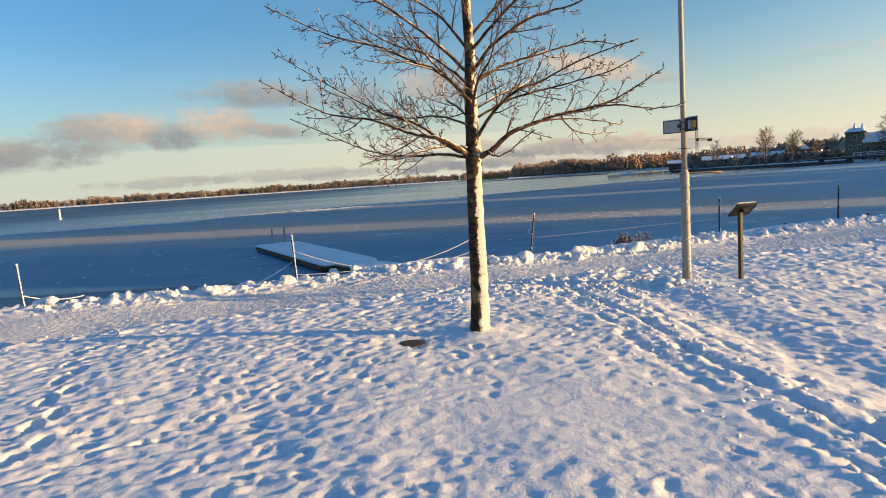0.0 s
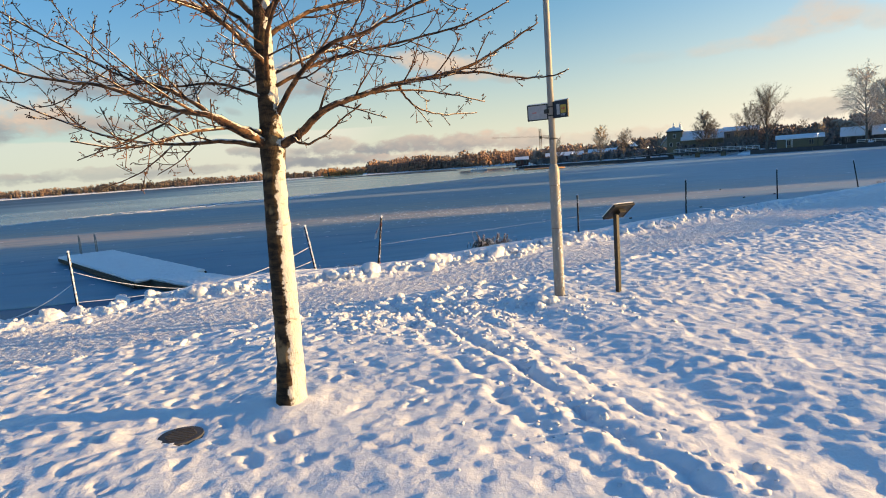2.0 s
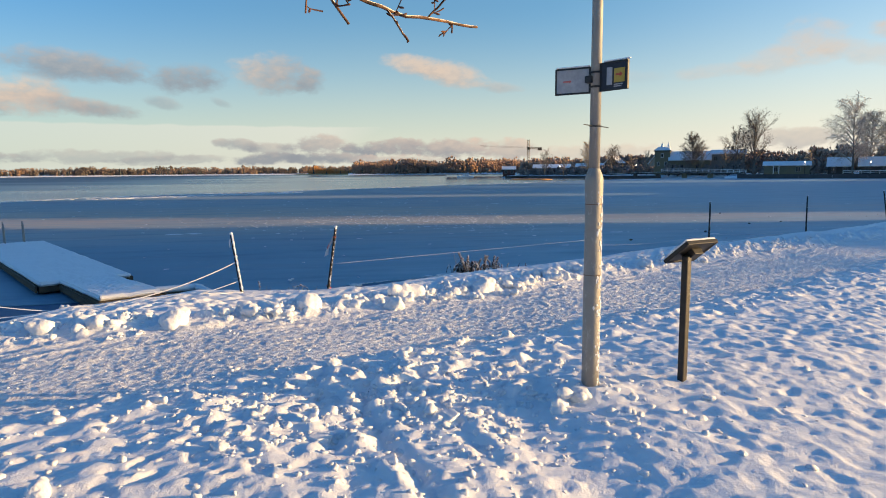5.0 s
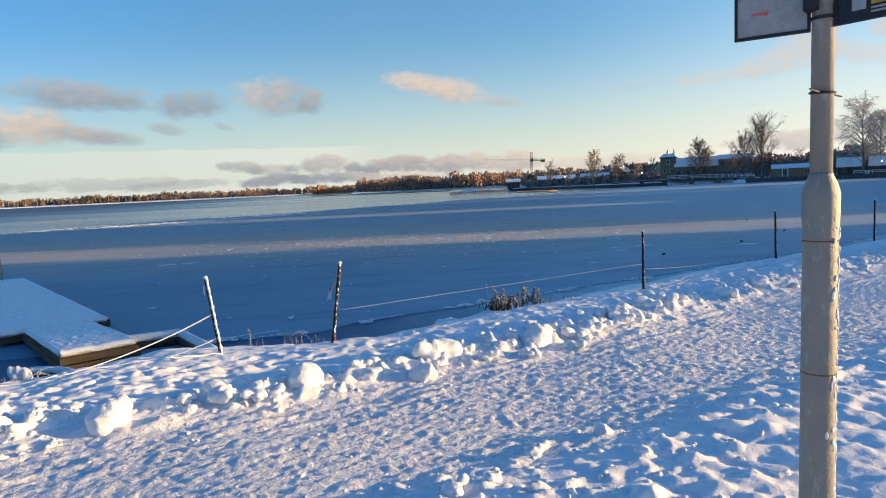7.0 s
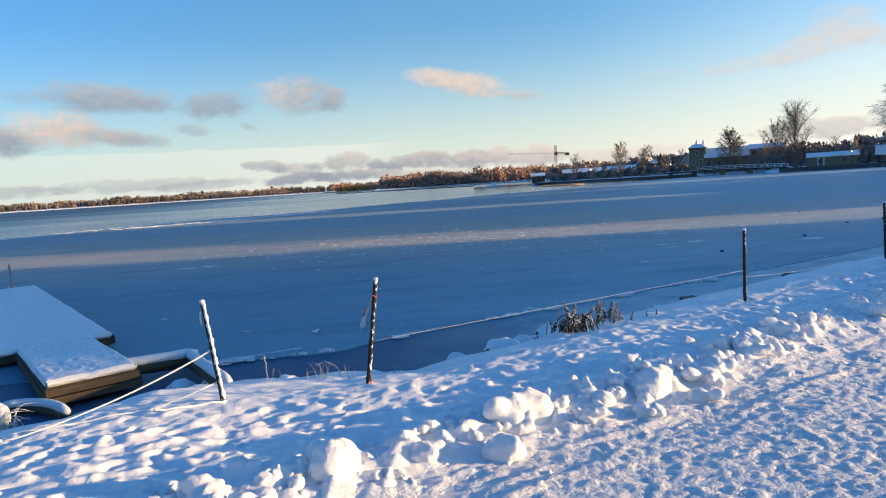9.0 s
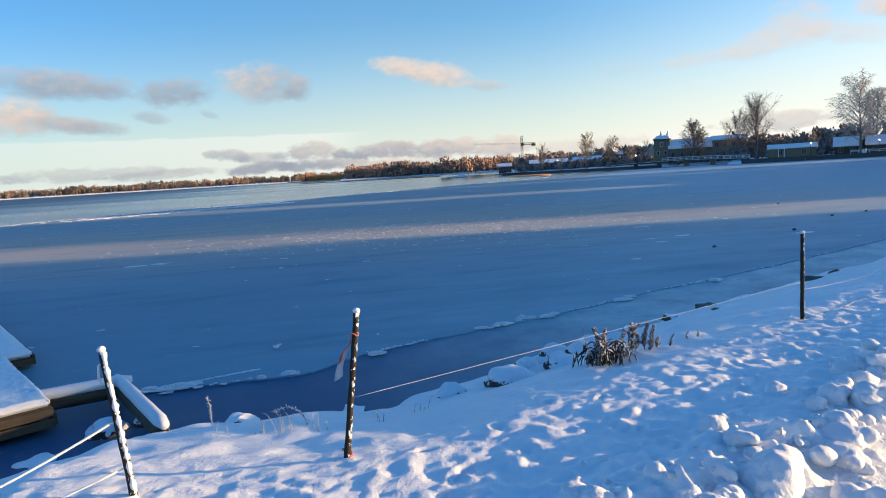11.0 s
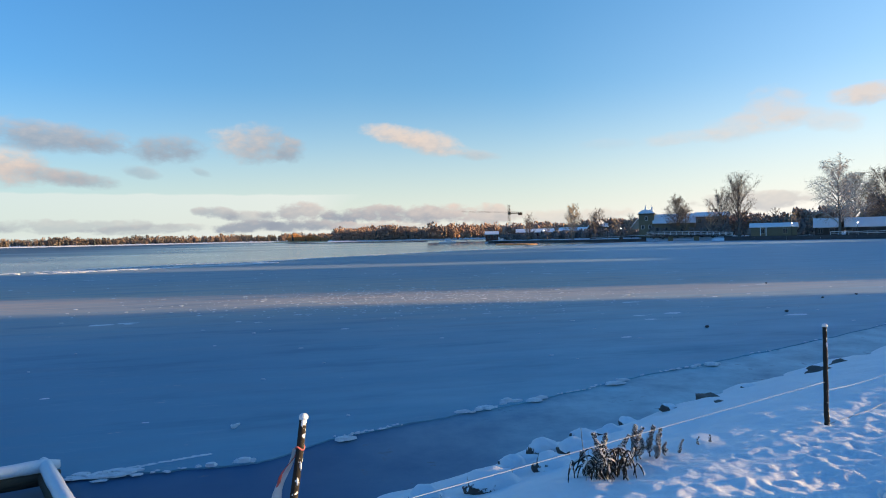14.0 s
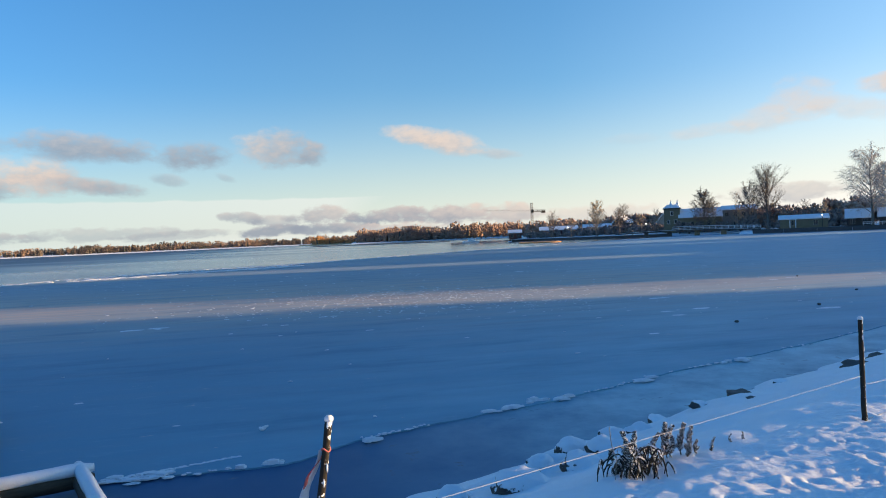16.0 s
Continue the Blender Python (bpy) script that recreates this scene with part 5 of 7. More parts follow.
def clump_mesh(seed, lobes):
    r = np.random.RandomState(seed)
    bm = bmesh.new()
    for i in range(lobes):
        s = 1.0 if i == 0 else r.uniform(0.35, 0.7)
        at = Vector((0, 0, 0.35)) if i == 0 else Vector((r.normal(0, 0.6), r.normal(0, 0.5), 0.25 + r.uniform(0, 0.75)))
        bmesh.ops.create_icosphere(bm, subdivisions=3, radius=s, matrix=Matrix.Translation(at) @ Matrix.Diagonal((r.uniform(0.8, 1.2), r.uniform(0.75, 1.1), r.uniform(0.65, 1.05), 1)))
    for w in bm.verts:
        q = w.co
        w.co = q + q.normalized() * (0.20 * noise.noise(q * 1.3 + Vector((seed, 0, 0))) + 0.06 * noise.noise(q * 2.8 + Vector((0, seed, 0))))
        w.co.z = max(w.co.z, -0.45)
    raw = bpy.data.meshes.new("clump")
    bm.to_mesh(raw)
    bm.free()
    # fuse the lobes into one skin
    form = bpy.data.objects.new("clump_form", raw)
    scene.collection.objects.link(form)
    fuse = form.modifiers.new("fuse", "REMESH")
    fuse.mode, fuse.voxel_size = "VOXEL", 0.12
    ease = form.modifiers.new("ease", "SMOOTH")
    ease.factor, ease.iterations = 0.5, 6
    me = bpy.data.meshes.new_from_object(form.evaluated_get(bpy.context.evaluated_depsgraph_get()))
    bpy.data.objects.remove(form)
    bpy.data.meshes.remove(raw)
    for w in me.vertices:
        q = Vector(w.co)
        w.co = q + q.normalized() * (0.06 * noise.noise(q * 3.5) + 0.025 * noise.noise(q * 9))
    me.polygons.foreach_set("use_smooth", [True] * len(me.polygons))
    me.materials.append(M["clump"].m)
    return me




def slab_mesh(seed):
    """A broken slab of crusted snow: flat-topped, with cut sides and worn edges."""
    r = np.random.RandomState(seed)
    bm = bmesh.new()
    bmesh.ops.create_icosphere(bm, subdivisions=4, radius=1)
    cuts = [(Vector((0.1, 0.05, 1)).normalized(), 0.36)] + [(Vector((math.cos(a), math.sin(a), r.normal(0, 0.25))).normalized(), r.uniform(0.55, 0.9)) for a in np.linspace(0, 5.4, 6) + r.uniform(0, 0.5, 6)]
    for w in bm.verts:
        q = w.co * 1.0
        for nrm, d in cuts:
            h = q.dot(nrm)
            if h > d:
                q = q - nrm * (h - d) * 0.95
        q = q * (1 + 0.10 * noise.noise(q * 2.5 + Vector((seed, 0, 0))) + 0.06 * noise.noise(q * 7) + 0.03 * noise.noise(q * 15))
        w.co = Vector((q.x, q.y * 0.8, q.z))
    me = bpy.data.meshes.new("slab")
    bm.to_mesh(me)
    bm.free()
    me.polygons.foreach_set("use_smooth", [True] * len(me.polygons))
    me.materials.append(M["clump"].m)
    return me


SHAPES = [clump_mesh(s, n) for s, n in ((1, 4), (2, 6), (3, 3), (4, 7), (5, 4), (6, 3), (7, 1), (8, 2))] + [slab_mesh(1), slab_mesh(2)]
# x, y, size, shape
CLUMPS = [
    (0.45, 14.46, 0.15, 3), (1.22, 14.72, 0.11, 0), (1.87, 15.0, 0.16, 5), (2.42, 15.13, 0.10, 2), (3.22, 15.62, 0.20, 1), (3.1, 15.45, 0.11, 0),
    (4.25, 15.86, 0.16, 3), (4.95, 16.15, 0.13, 2), (4.8, 16.0, 0.12, 4), (6.3, 17.1, 0.13, 4), (6.1, 16.9, 0.12, 0), (5.45, 16.5, 0.11, 5),
    (7.5, 17.4, 0.14, 1), (1.62, 14.7, 0.08, 4), (2.92, 15.1, 0.11, 3), (-6.9, 12.75, 0.17, 4), (-6.2, 13.05, 0.12, 0), (-3.8, 13.3, 0.16, 1),
    (-2.7, 13.75, 0.13, 3), (-2.0, 14.45, 0.13, 0), (-0.8, 14.32, 0.12, 2), (-0.3, 14.4, 0.11, 5), (3.90, 11.52, 0.17, 4), (3.72, 11.42, 0.12, 3),
    (4.28, 11.42, 0.07, 2), (0.9, 11.9, 0.11, 1), (0.35, 11.7, 0.10, 4), (2.15, 12.6, 0.10, 3), (3.0, 12.85, 0.09, 0), (3.95, 12.95, 0.08, 2),
    (5.2, 13.3, 0.09, 4), (-0.35, 11.2, 0.12, 0), (1.5, 11.0, 0.09, 2), (0.7, 10.6, 0.11, 3), (2.6, 11.6, 0.10, 1), (2.0, 11.4, 0.09, 0),
    (3.30, 15.92, 0.10, 6), (6.47, 17.3, 0.10, 4), (5.94, 17.2, 0.10, 2), (5.17, 17.0, 0.08, 6), (5.28, 16.6, 0.09, 5), (4.38, 16.55, 0.08, 7), (4.35, 16.28, 0.09, 0), (3.67, 16.0, 0.07, 6), (3.8, 15.7, 0.08, 7), (4.55, 15.7, 0.09, 4), (5.05, 16.3, 0.09, 7), (5.5, 16.4, 0.10, 0), (6.1, 16.75, 0.09, 2),
    (2.35, 11.95, 0.20, 8), (2.9, 11.35, 0.24, 9), (3.3, 12.0, 0.19, 8), (2.05, 11.15, 0.22, 9), (2.75, 12.35, 0.18, 9), (3.6, 12.35, 0.17, 8), (1.55, 11.75, 0.19, 9), (2.45, 10.75, 0.20, 8), (3.05, 10.85, 0.17, 9), (1.2, 11.35, 0.18, 8), (4.55, 12.55, 0.18, 9), (0.2, 11.1, 0.17, 8), (4.9, 12.9, 0.15, 8),
    (3.35, 13.2, 0.12, 1), (3.9, 13.4, 0.10, 3), (2.75, 12.75, 0.11, 4), (5.6, 13.85, 0.09, 0), (8.4, 17.9, 0.12, 2), (9.5, 18.5, 0.13, 0),
]
for i in range(95):
    x = rng.uniform(-6.5, 12)
    CLUMPS.append((x, float(np.interp(x, OUT_X, OUT_Y)) + rng.normal(0.03, 0.24), rng.uniform(0.035, 0.09), rng.choice([0, 2, 4, 5, 6, 6, 7, 7])))
for x, y, s, k0 in CLUMPS:
    s *= 0.55 if y < np.interp(x, IN_X, IN_Y) + 0.6 else 1.0
    ob = new("snow_clump", SHAPES[k0])
    a = rng.uniform(0, 360)
    ob.matrix_world = Matrix.Translation((x, y, surface(x, y) - 0.30 * s)) @ rz(a) @ Matrix.Diagonal((s, s, s, 1))
    tagged(ob, "lumpy white snow clump beside the trodden path", "snow clump", "snow clumps")

# the many small crumbs
bm = bmesh.new()
bmesh.ops.create_icosphere(bm, subdivisions=2, radius=1)
ball_v = np.array([w.co[:] for w in bm.verts])
ball_f = np.array([[w.index for w in q.verts] for q in bm.faces])
bm.free()
cv, cf, nb = [], [], 0
for i in range(3500):
    pick = rng.rand()
    x = rng.uniform(-7, 13)
    if i >= 2600:
        x, y = rng.normal(2.6, 1.0), rng.normal(11.55, 0.65)
        s = abs(rng.normal(0, 0.013)) + 0.008
    elif i >= 2200:
        w = rng.uniform(0, 1)
        y = np.interp(x, IN_X, IN_Y) * w + np.interp(x, OUT_X, OUT_Y) * (1 - w)
        s = abs(rng.normal(0, 0.006)) + 0.006
    elif pick < 0.52:
        y = np.interp(x, OUT_X, OUT_Y) + rng.normal(0.05, 0.22)
        s = abs(rng.normal(0, 0.019)) + 0.008
    elif pick < 0.80:
        y = np.interp(x, IN_X, IN_Y) + rng.normal(-0.15, 0.35)
        s = abs(rng.normal(0, 0.010)) + 0.006
    elif pick < 0.90:
        x, y = rng.normal(2.4, 0.8), rng.normal(11.6, 0.6)
        s = abs(rng.normal(0, 0.012)) + 0.006
    else:
        y = rng.uniform(5.5, 11.5)
        x = float(np.interp(y, [3, 5.8, 8.06, 10.1, 12.2], [4.15, 3.6, 3.0, 2.7, 2.3])) + rng.normal(0, 0.32)
        s = abs(rng.normal(0, 0.012)) + 0.007
    sc = np.array([rng.uniform(0.8, 1.3), rng.uniform(0.8, 1.3), rng.uniform(0.6, 1.0)]) * s
    wob = 1 + 0.22 * np.sin(ball_v @ rng.normal(0, 2.6, 3) + rng.uniform(0, 6))[:, None] + rng.normal(0, 0.16, (len(ball_v), 1))
    cv.append(ball_v * wob * sc + (x, y, surface(x, y) - 0.25 * s))
    cf.append(ball_f + nb)
    nb += len(ball_v)
crumbs = tagged(part("snow_crumbs", mesh_of("crumbs", np.concatenate(cv).tolist(), np.concatenate(cf).tolist()), "clump", None, "", True), "small snow crumbs thrown up along the path edges", "snow crumbs", kind="stuff")

# ---- landing stage ----
DECK = 0.26
dock = thing("jetty", "snow-covered timber jetty with gangway and wide platform", "jetty", at=(-2.1, 21.3, 0))
ax = Vector((-0.53, 0.848, 0)).normalized()
ay = Vector((ax.y, -ax.x, 0))           # to the right of the way out


def dk(along, across, z):
    return ax * along + ay * across + Vector((0, 0, z))


def slab(name, quad, z0, z1, material, parent, label="", bev=0.0, rough=0.0):
    bm = bmesh.new()
    lo = [bm.verts.new(Vector(q[:2] + (z0 + q[2],))) for q in quad]
    hi = [bm.verts.new(Vector(q[:2] + (z1 + q[2],))) for q in quad]
    bm.faces.new(hi)
    bm.faces.new(lo[::-1])
    for i in range(4):
        j = (i + 1) % 4
        bm.faces.new((lo[i], lo[j], hi[j], hi[i]))
    if bev:
        bmesh.ops.bevel(bm, geom=bm.edges[:], offset=bev, segments=2, affect="EDGES")
    if rough:
        bmesh.ops.subdivide_edges(bm, edges=[e for e in bm.edges if e.calc_length() > 0.3], cuts=64, use_grid_fill=True)
        for w in bm.verts:
            if w.co.z > z0 + 0.02:
                w.co.z += rough * noise.noise(Vector((w.co.x * 2.5, w.co.y * 2.5, 1))) - 1.5 * rough * abs(noise.noise(Vector((w.co.x * 6, w.co.y * 6, 3))))
    bmesh.ops.recalc_face_normals(bm, faces=bm.faces[:])
    return part(name, bm, material, parent, label, bool(rough))


def xy(along, across, lift=0.0):
    q = dk(along, across, 0)
    return (q.x, q.y, lift)


gang = [xy(-0.28, -0.62, 0.12), xy(-0.30, 0.60, 0.12), xy(3.42, 0.62, 0.006), xy(3.42, -0.62, 0.006)]
wide = [xy(3.3, -1.05), xy(3.3, 1.0), xy(14.6, 1.0), xy(14.6, -1.15)]
slab("gangway_deck", gang, 0.10, DECK - 0.05, "plank", dock, "dark wet timber gangway", 0.01)
slab("platform_deck", wide, 0.06, DECK - 0.06, "plank", dock, "dark wet timber platform", 0.01)
slab("gangway_snow", gang, DECK - 0.05, DECK + 0.06, "snow", dock, "even snow layer", 0.03, 0.025)
slab("platform_snow", wide, DECK - 0.06, DECK + 0.05, "snow", dock, "even snow layer", 0.03, 0.02)
for along in (0.2, 2.2):
    for ac in (-0.45, 0.45):
        bm = bmesh.new()
        bmesh.ops.create_cone(bm, segments=12, radius1=0.08, radius2=0.08, depth=0.9, cap_ends=True, matrix=Matrix.Translation(dk(along, ac, -0.25)))
        part("pile", bm, "plank", dock)
for along, ln in ((-0.29, 1.24),):
    for zz in (0.07, 0.20):
        bm = bmesh.new()
        box(bm, (ln, 0.05, 0.11), dk(along - 0.04, -0.01, zz + 0.06), rz(math.degrees(math.atan2(ay.y, ay.x))), 0.008)
        part("end_board", bm, "plank", dock, "brown end board")
for along in (4.5, 7.5, 10.5, 13.5):
    bm = bmesh.new()
    box(bm, (1.9, 0.9, 0.35), dk(along, -0.05, -0.05), rz(math.degrees(math.atan2(ay.y, ay.x))), 0.05)
    part("float", bm, "plank", dock)
for name, lo, hi, side in (("side_board", -0.28, 3.3, -0.63), ("side_board", -0.28, 3.3, 0.63), ("side_board", 3.3, 14.6, -1.12), ("side_board", 3.3, 14.6, 1.02)):
    bm = bmesh.new()
    box(bm, (hi - lo, 0.04, 0.16), dk((lo + hi) / 2, side, 0.15), rz(math.degrees(math.atan2(ax.y, ax.x))), 0.006)
    part(name, bm, "plank", dock)
ladder = thing("bathing_ladder", "two curved steel ladder rails standing at the jetty's end", "ladder", at=Vector((-2.1, 21.3, 0)) + dk(14.35, 0.0, 0))
for side in (-0.9, -0.28):
    base = ay * (side + 0.62)
    part("rail", tube_mesh("rail", [(spline([base + Vector((0, 0, 0.1)), base + Vector((0, 0, 0.75)), base + Vector((0, 0, 0.98)) + ax * 0.06, base + Vector((0, 0, 1.03)) + ax * 0.16, base + Vector((0, 0, 0.95)) + ax * 0.26, base + Vector((0, 0, -0.6)) + ax * 0.28], 6), [0.024] * 31)], 8), "galv", ladder, "", True)
for zz in (-0.05, -0.3):
    part("rung", tube_mesh("rung", [([ay * -0.28 + ax * 0.28 + Vector((0, 0, zz)), ay * 0.34 + ax * 0.28 + Vector((0, 0, zz))], [0.016, 0.016])], 8), "steel", ladder)

# snow-capped stump among frosted twigs at the gangway's foot
sx, sy = -2.66, 19.95
stump = new("snow_clump", SHAPES[1])
stump.matrix_world = Matrix.Translation((sx, sy, max(surface(sx, sy), 0) + 0.14)) @ Matrix.Diagonal((0.12, 0.11, 0.24, 1))
tagged(stump, "tall snow heap by the gangway's foot", "snow clump", "snow clumps")
brush = thing("shrub", "low frosted twigs bent under snow beside the gangway", "shrub", at=(sx + 0.05, sy - 0.22, max(surface(sx, sy), 0)))
for i in range(34):
    a, ln = rng.uniform(0, 6.28), rng.uniform(0.16, 0.46)
    d = Vector((math.cos(a), math.sin(a), 0))
    b = Vector((rng.normal(0, 0.12), rng.normal(0, 0.10), 0))
    part("stem", tube_mesh("stem", [(spline([b, b + d * ln * 0.4 + Vector((0, 0, ln * 0.8)), b + d * ln + Vector((0, 0, ln * rng.uniform(0.3, 0.9)))], 4), [0.007 - 0.0005 * q for q in range(9)])], 5), "frostweed", brush)

# timber frame beside the jetty, laden with snow
crib = thing("timber_crib", "snow-laden timber crib frame beside the jetty", "timber frame", at=(-0.93, 22.33, 0))
for a, b in (((0, 0), (1.08, -2.1)), ((0, 0), (-1.35, -0.65))):
    for z, r, mat, nm in ((0.14, 0.10, "plank", "beam"), (0.27, 0.085, "clump", "snow_cap")):
        p = [Vector((a[0], a[1], z)).lerp(Vector((b[0], b[1], z + 0.05)), i / 10) for i in range(-1, 11)]
        part(nm, tube_mesh(nm, [(p, [r * (1 + 0.12 * noise.noise((i * 0.9, z * 9, b[0]))) * (0.6 if i in (0, 11) else 1) for i in range(12)])], 10), mat, crib, "", True)
crib2 = thing("timber_crib", "short snow-capped timber beam under the gangway's foot", "timber frame", at=(-3.05, 20.75, 0))
for z, r, mat, nm in ((0.06, 0.075, "plank", "beam"), (0.15, 0.065, "clump", "snow_cap")):
    part(nm, tube_mesh(nm, [([Vector((1.1 * w, 0.3 * w - 0.9 * w * w, z)) for w in np.linspace(0, 1, 9)], [r * (0.7 if w in (0, 8) else 1) for w in range(9)])], 10), mat, crib2, "", True)

# ---- stones on the water's edge ----


def rock(x, y, s, seed, bare=False):
    """An angular boulder; snow lies on what looks up."""
    z = max(surface(x, y), -0.1)
    bm = bmesh.new()
    bmesh.ops.create_icosphere(bm, subdivisions=4, radius=1)
    planes = [(Vector(np.random.RandomState(seed * 9 + i).normal(0, 1, 3)).normalized(), 0.62 + 0.05 * (i % 5)) for i in range(9)]
    for w in bm.verts:
        q = w.co.normalized()
        for nrm, d in planes:
            h = q.dot(nrm)
            if h > d:
                q = q - nrm * (h - d) * 0.9
        q = q * (1 + 0.28 * noise.noise(q * 1.7 + Vector((seed, 0, 0))) + 0.03 * noise.noise(q * 7))
        w.co = Vector((q.x * 1.4, q.y * 1.1, q.z * 0.55)) * s
        if not bare and q.z > 0.2:
            w.co.z += 0.035 * min(1.0, (q.z - 0.2) * 3)
    ob = part("shore_stone", bm, "stone" if bare else "snowstone", None, "", True)
    ob.matrix_world = Matrix.Translation((x, y, z - 0.2 * s)) @ rz(seed * 47 % 360) @ Matrix.Rotation(0.25 * math.sin(seed), 4, "X")
    tagged(ob, "dark bare shore stone poking through snow" if bare else "dark shore stone under a cap of snow", "stone", "shore stones")


for i, (x, y, s) in enumerate([(6.7, 22.1, 0.13), (7.7, 22.7, 0.13), (9.8, 23.6, 0.13), (0.9, 20.4, 0.14), (2.2, 20.35, 0.15), (-1.3, 20.6, 0.2), (-2.3, 18.9, 0.18), (-2.6, 19.0, 0.2)]):
    rock(x, y, s * 1.2, i + 1)
for i, (x, y, s) in enumerate([(8.25, 22.42, 0.2), (10.8, 23.0, 0.2), (12.3, 24.1, 0.2), (14.1, 24.4, 0.25), (8.0, 21.9, 0.07)]):
    rock(x, y, s, i + 40, True)



def drifted_boulder(x, y, w, h, seed):
    """A rounded boulder almost lost under a thick cushion of snow."""
    bm = bmesh.new()
    bmesh.ops.create_icosphere(bm, subdivisions=4, radius=1)
    for q in bm.verts:
        p = q.co.normalized()
        g = 1 + 0.22 * noise.noise(p * 1.4 + Vector((seed * 3.1, 0, 0))) + 0.10 * noise.noise(p * 3.1 + Vector((0, seed, 0))) + 0.03 * noise.noise(p * 8)
        low = 1.0 - 0.22 * max(0.0, 0.25 - p.z)
        q.co = Vector((p.x * w * 0.58 * low, p.y * w * 0.48 * low, p.z * h * 0.95)) * g
    ob = part("shore_stone", bm, "snowboulder", None, "", True)
    ob.matrix_world = Matrix.Translation((x, y, max(surface(x, y), 0.0) - 0.22 * h)) @ rz(seed * 71 % 360)
    tagged(ob, "rounded shore boulder under a thick cushion of snow", "stone", "shore stones")


for i, (x, y, w, h) in enumerate([(3.36, 20.05, 0.46, 0.17), (3.95, 19.68, 0.62, 0.22), (4.42, 20.55, 0.40, 0.19), (4.18, 20.15, 0.36, 0.17), (4.95, 20.95, 0.42, 0.22), (4.72, 20.05, 0.55, 0.17), (5.2, 20.5, 0.52, 0.22), (4.68, 20.65, 0.34, 0.16), (5.6, 21.2, 0.45, 0.17), (6.15, 21.6, 0.40, 0.14), (-0.76, 21.16, 0.55, 0.20), (-0.35, 21.35, 0.40, 0.16)]):
    drifted_boulder(x, y, w * 0.86, h * 0.92, i + 1)

# ---- frosted weeds and grass ----


def weed(x, y, h, seed):
    r = np.random.RandomState(seed)
    ob = thing("weed", "brown dried weed spike furred with frost on the bank", "weed", "frosted weeds", at=(x, y, surface(x, y) - 0.03))
    lean = Vector((r.normal(0, 0.15), r.normal(0, 0.12), 1)).normalized()
    bow = Vector((r.normal(0, 0.03), r.normal(0, 0.03), 0))
    stem = [lean * (h * i / 8) + bow * math.sin(i / 8 * 3) + Vector((r.normal(0, 0.003), r.normal(0, 0.003), 0)) for i in range(9)]
    part("stem", tube_mesh("stem", [(stem, [0.007 - 0.0004 * i for i in range(9)])], 5), "frostweed", ob)
    v, f = [], []
    for i in range(int(230 * h / 0.3)):
        w = r.uniform(0.22, 1.0)
        a = r.uniform(0, 6.28)
        p = stem[min(8, int(w * 8))].lerp(stem[min(8, int(w * 8) + 1)], (w * 8) % 1)
        ln = (0.020 * (1.03 - w) + 0.013) * r.uniform(0.4, 1.5) * min(1.0, h / 0.3) * (1 + 0.5 * noise.noise((w * 9, seed, 0)))
        q = p + Vector((math.cos(a) * ln, math.sin(a) * ln, ln * r.uniform(0.3, 1.5)))
        tube(v, f, [p, p.lerp(q, 0.6), q], [0.005, r.uniform(0.006, 0.011) * min(1.0, h / 0.26), 0.004], 4)
    tagged(part("seed_head", mesh_of("seed_head", v, f), "frostweed", ob, "frosted seed head"), kind="stuff")
    for i in range(r.randint(1, 4) if x < 4.8 else 0):
        a = r.uniform(0, 6.28)
        d = Vector((math.cos(a), math.sin(a), 0))
        b = lean * h * r.uniform(0.1, 0.5)
        ln = r.uniform(0.08, 0.2)
        pts = spline([b, b + d * ln * 0.5 + Vector((0, 0, ln * 0.5)), b + d * ln + Vector((0, 0, ln * 0.2)), b + d * ln * 1.2 + Vector((0, 0, -ln * 0.5))], 3)
        part("withered_leaf", tube_mesh("leaf", [(pts, [0.006, 0.008, 0.010, 0.011, 0.012, 0.012, 0.011, 0.009, 0.006, 0.003])], 4), "frostweed", ob)


wr = np.random.RandomState(5)
WEEDS = [(4.48, 18.52, 0.40), (4.55, 18.60, 0.30), (4.66, 18.72, 0.38), (4.72, 18.66, 0.24), (4.80, 18.80, 0.27), (4.86, 18.74, 0.20), (4.92, 18.82, 0.18), (5.02, 18.84, 0.31), (5.10, 18.90, 0.33), (5.16, 18.84, 0.18), (5.26, 18.92, 0.27), (5.31, 18.88, 0.16), (4.95, 18.88, 0.28), (5.06, 18.95, 0.26), (5.20, 18.95, 0.30), (5.39, 18.98, 0.13), (5.49, 18.93, 0.15), (5.76, 19.05, 0.10), (5.88, 19.08, 0.10), (4.60, 18.80, 0.26), (4.98, 18.98, 0.24)]
for i, (x, y, h) in enumerate(WEEDS):
    weed(x, y, h, 60 + i)
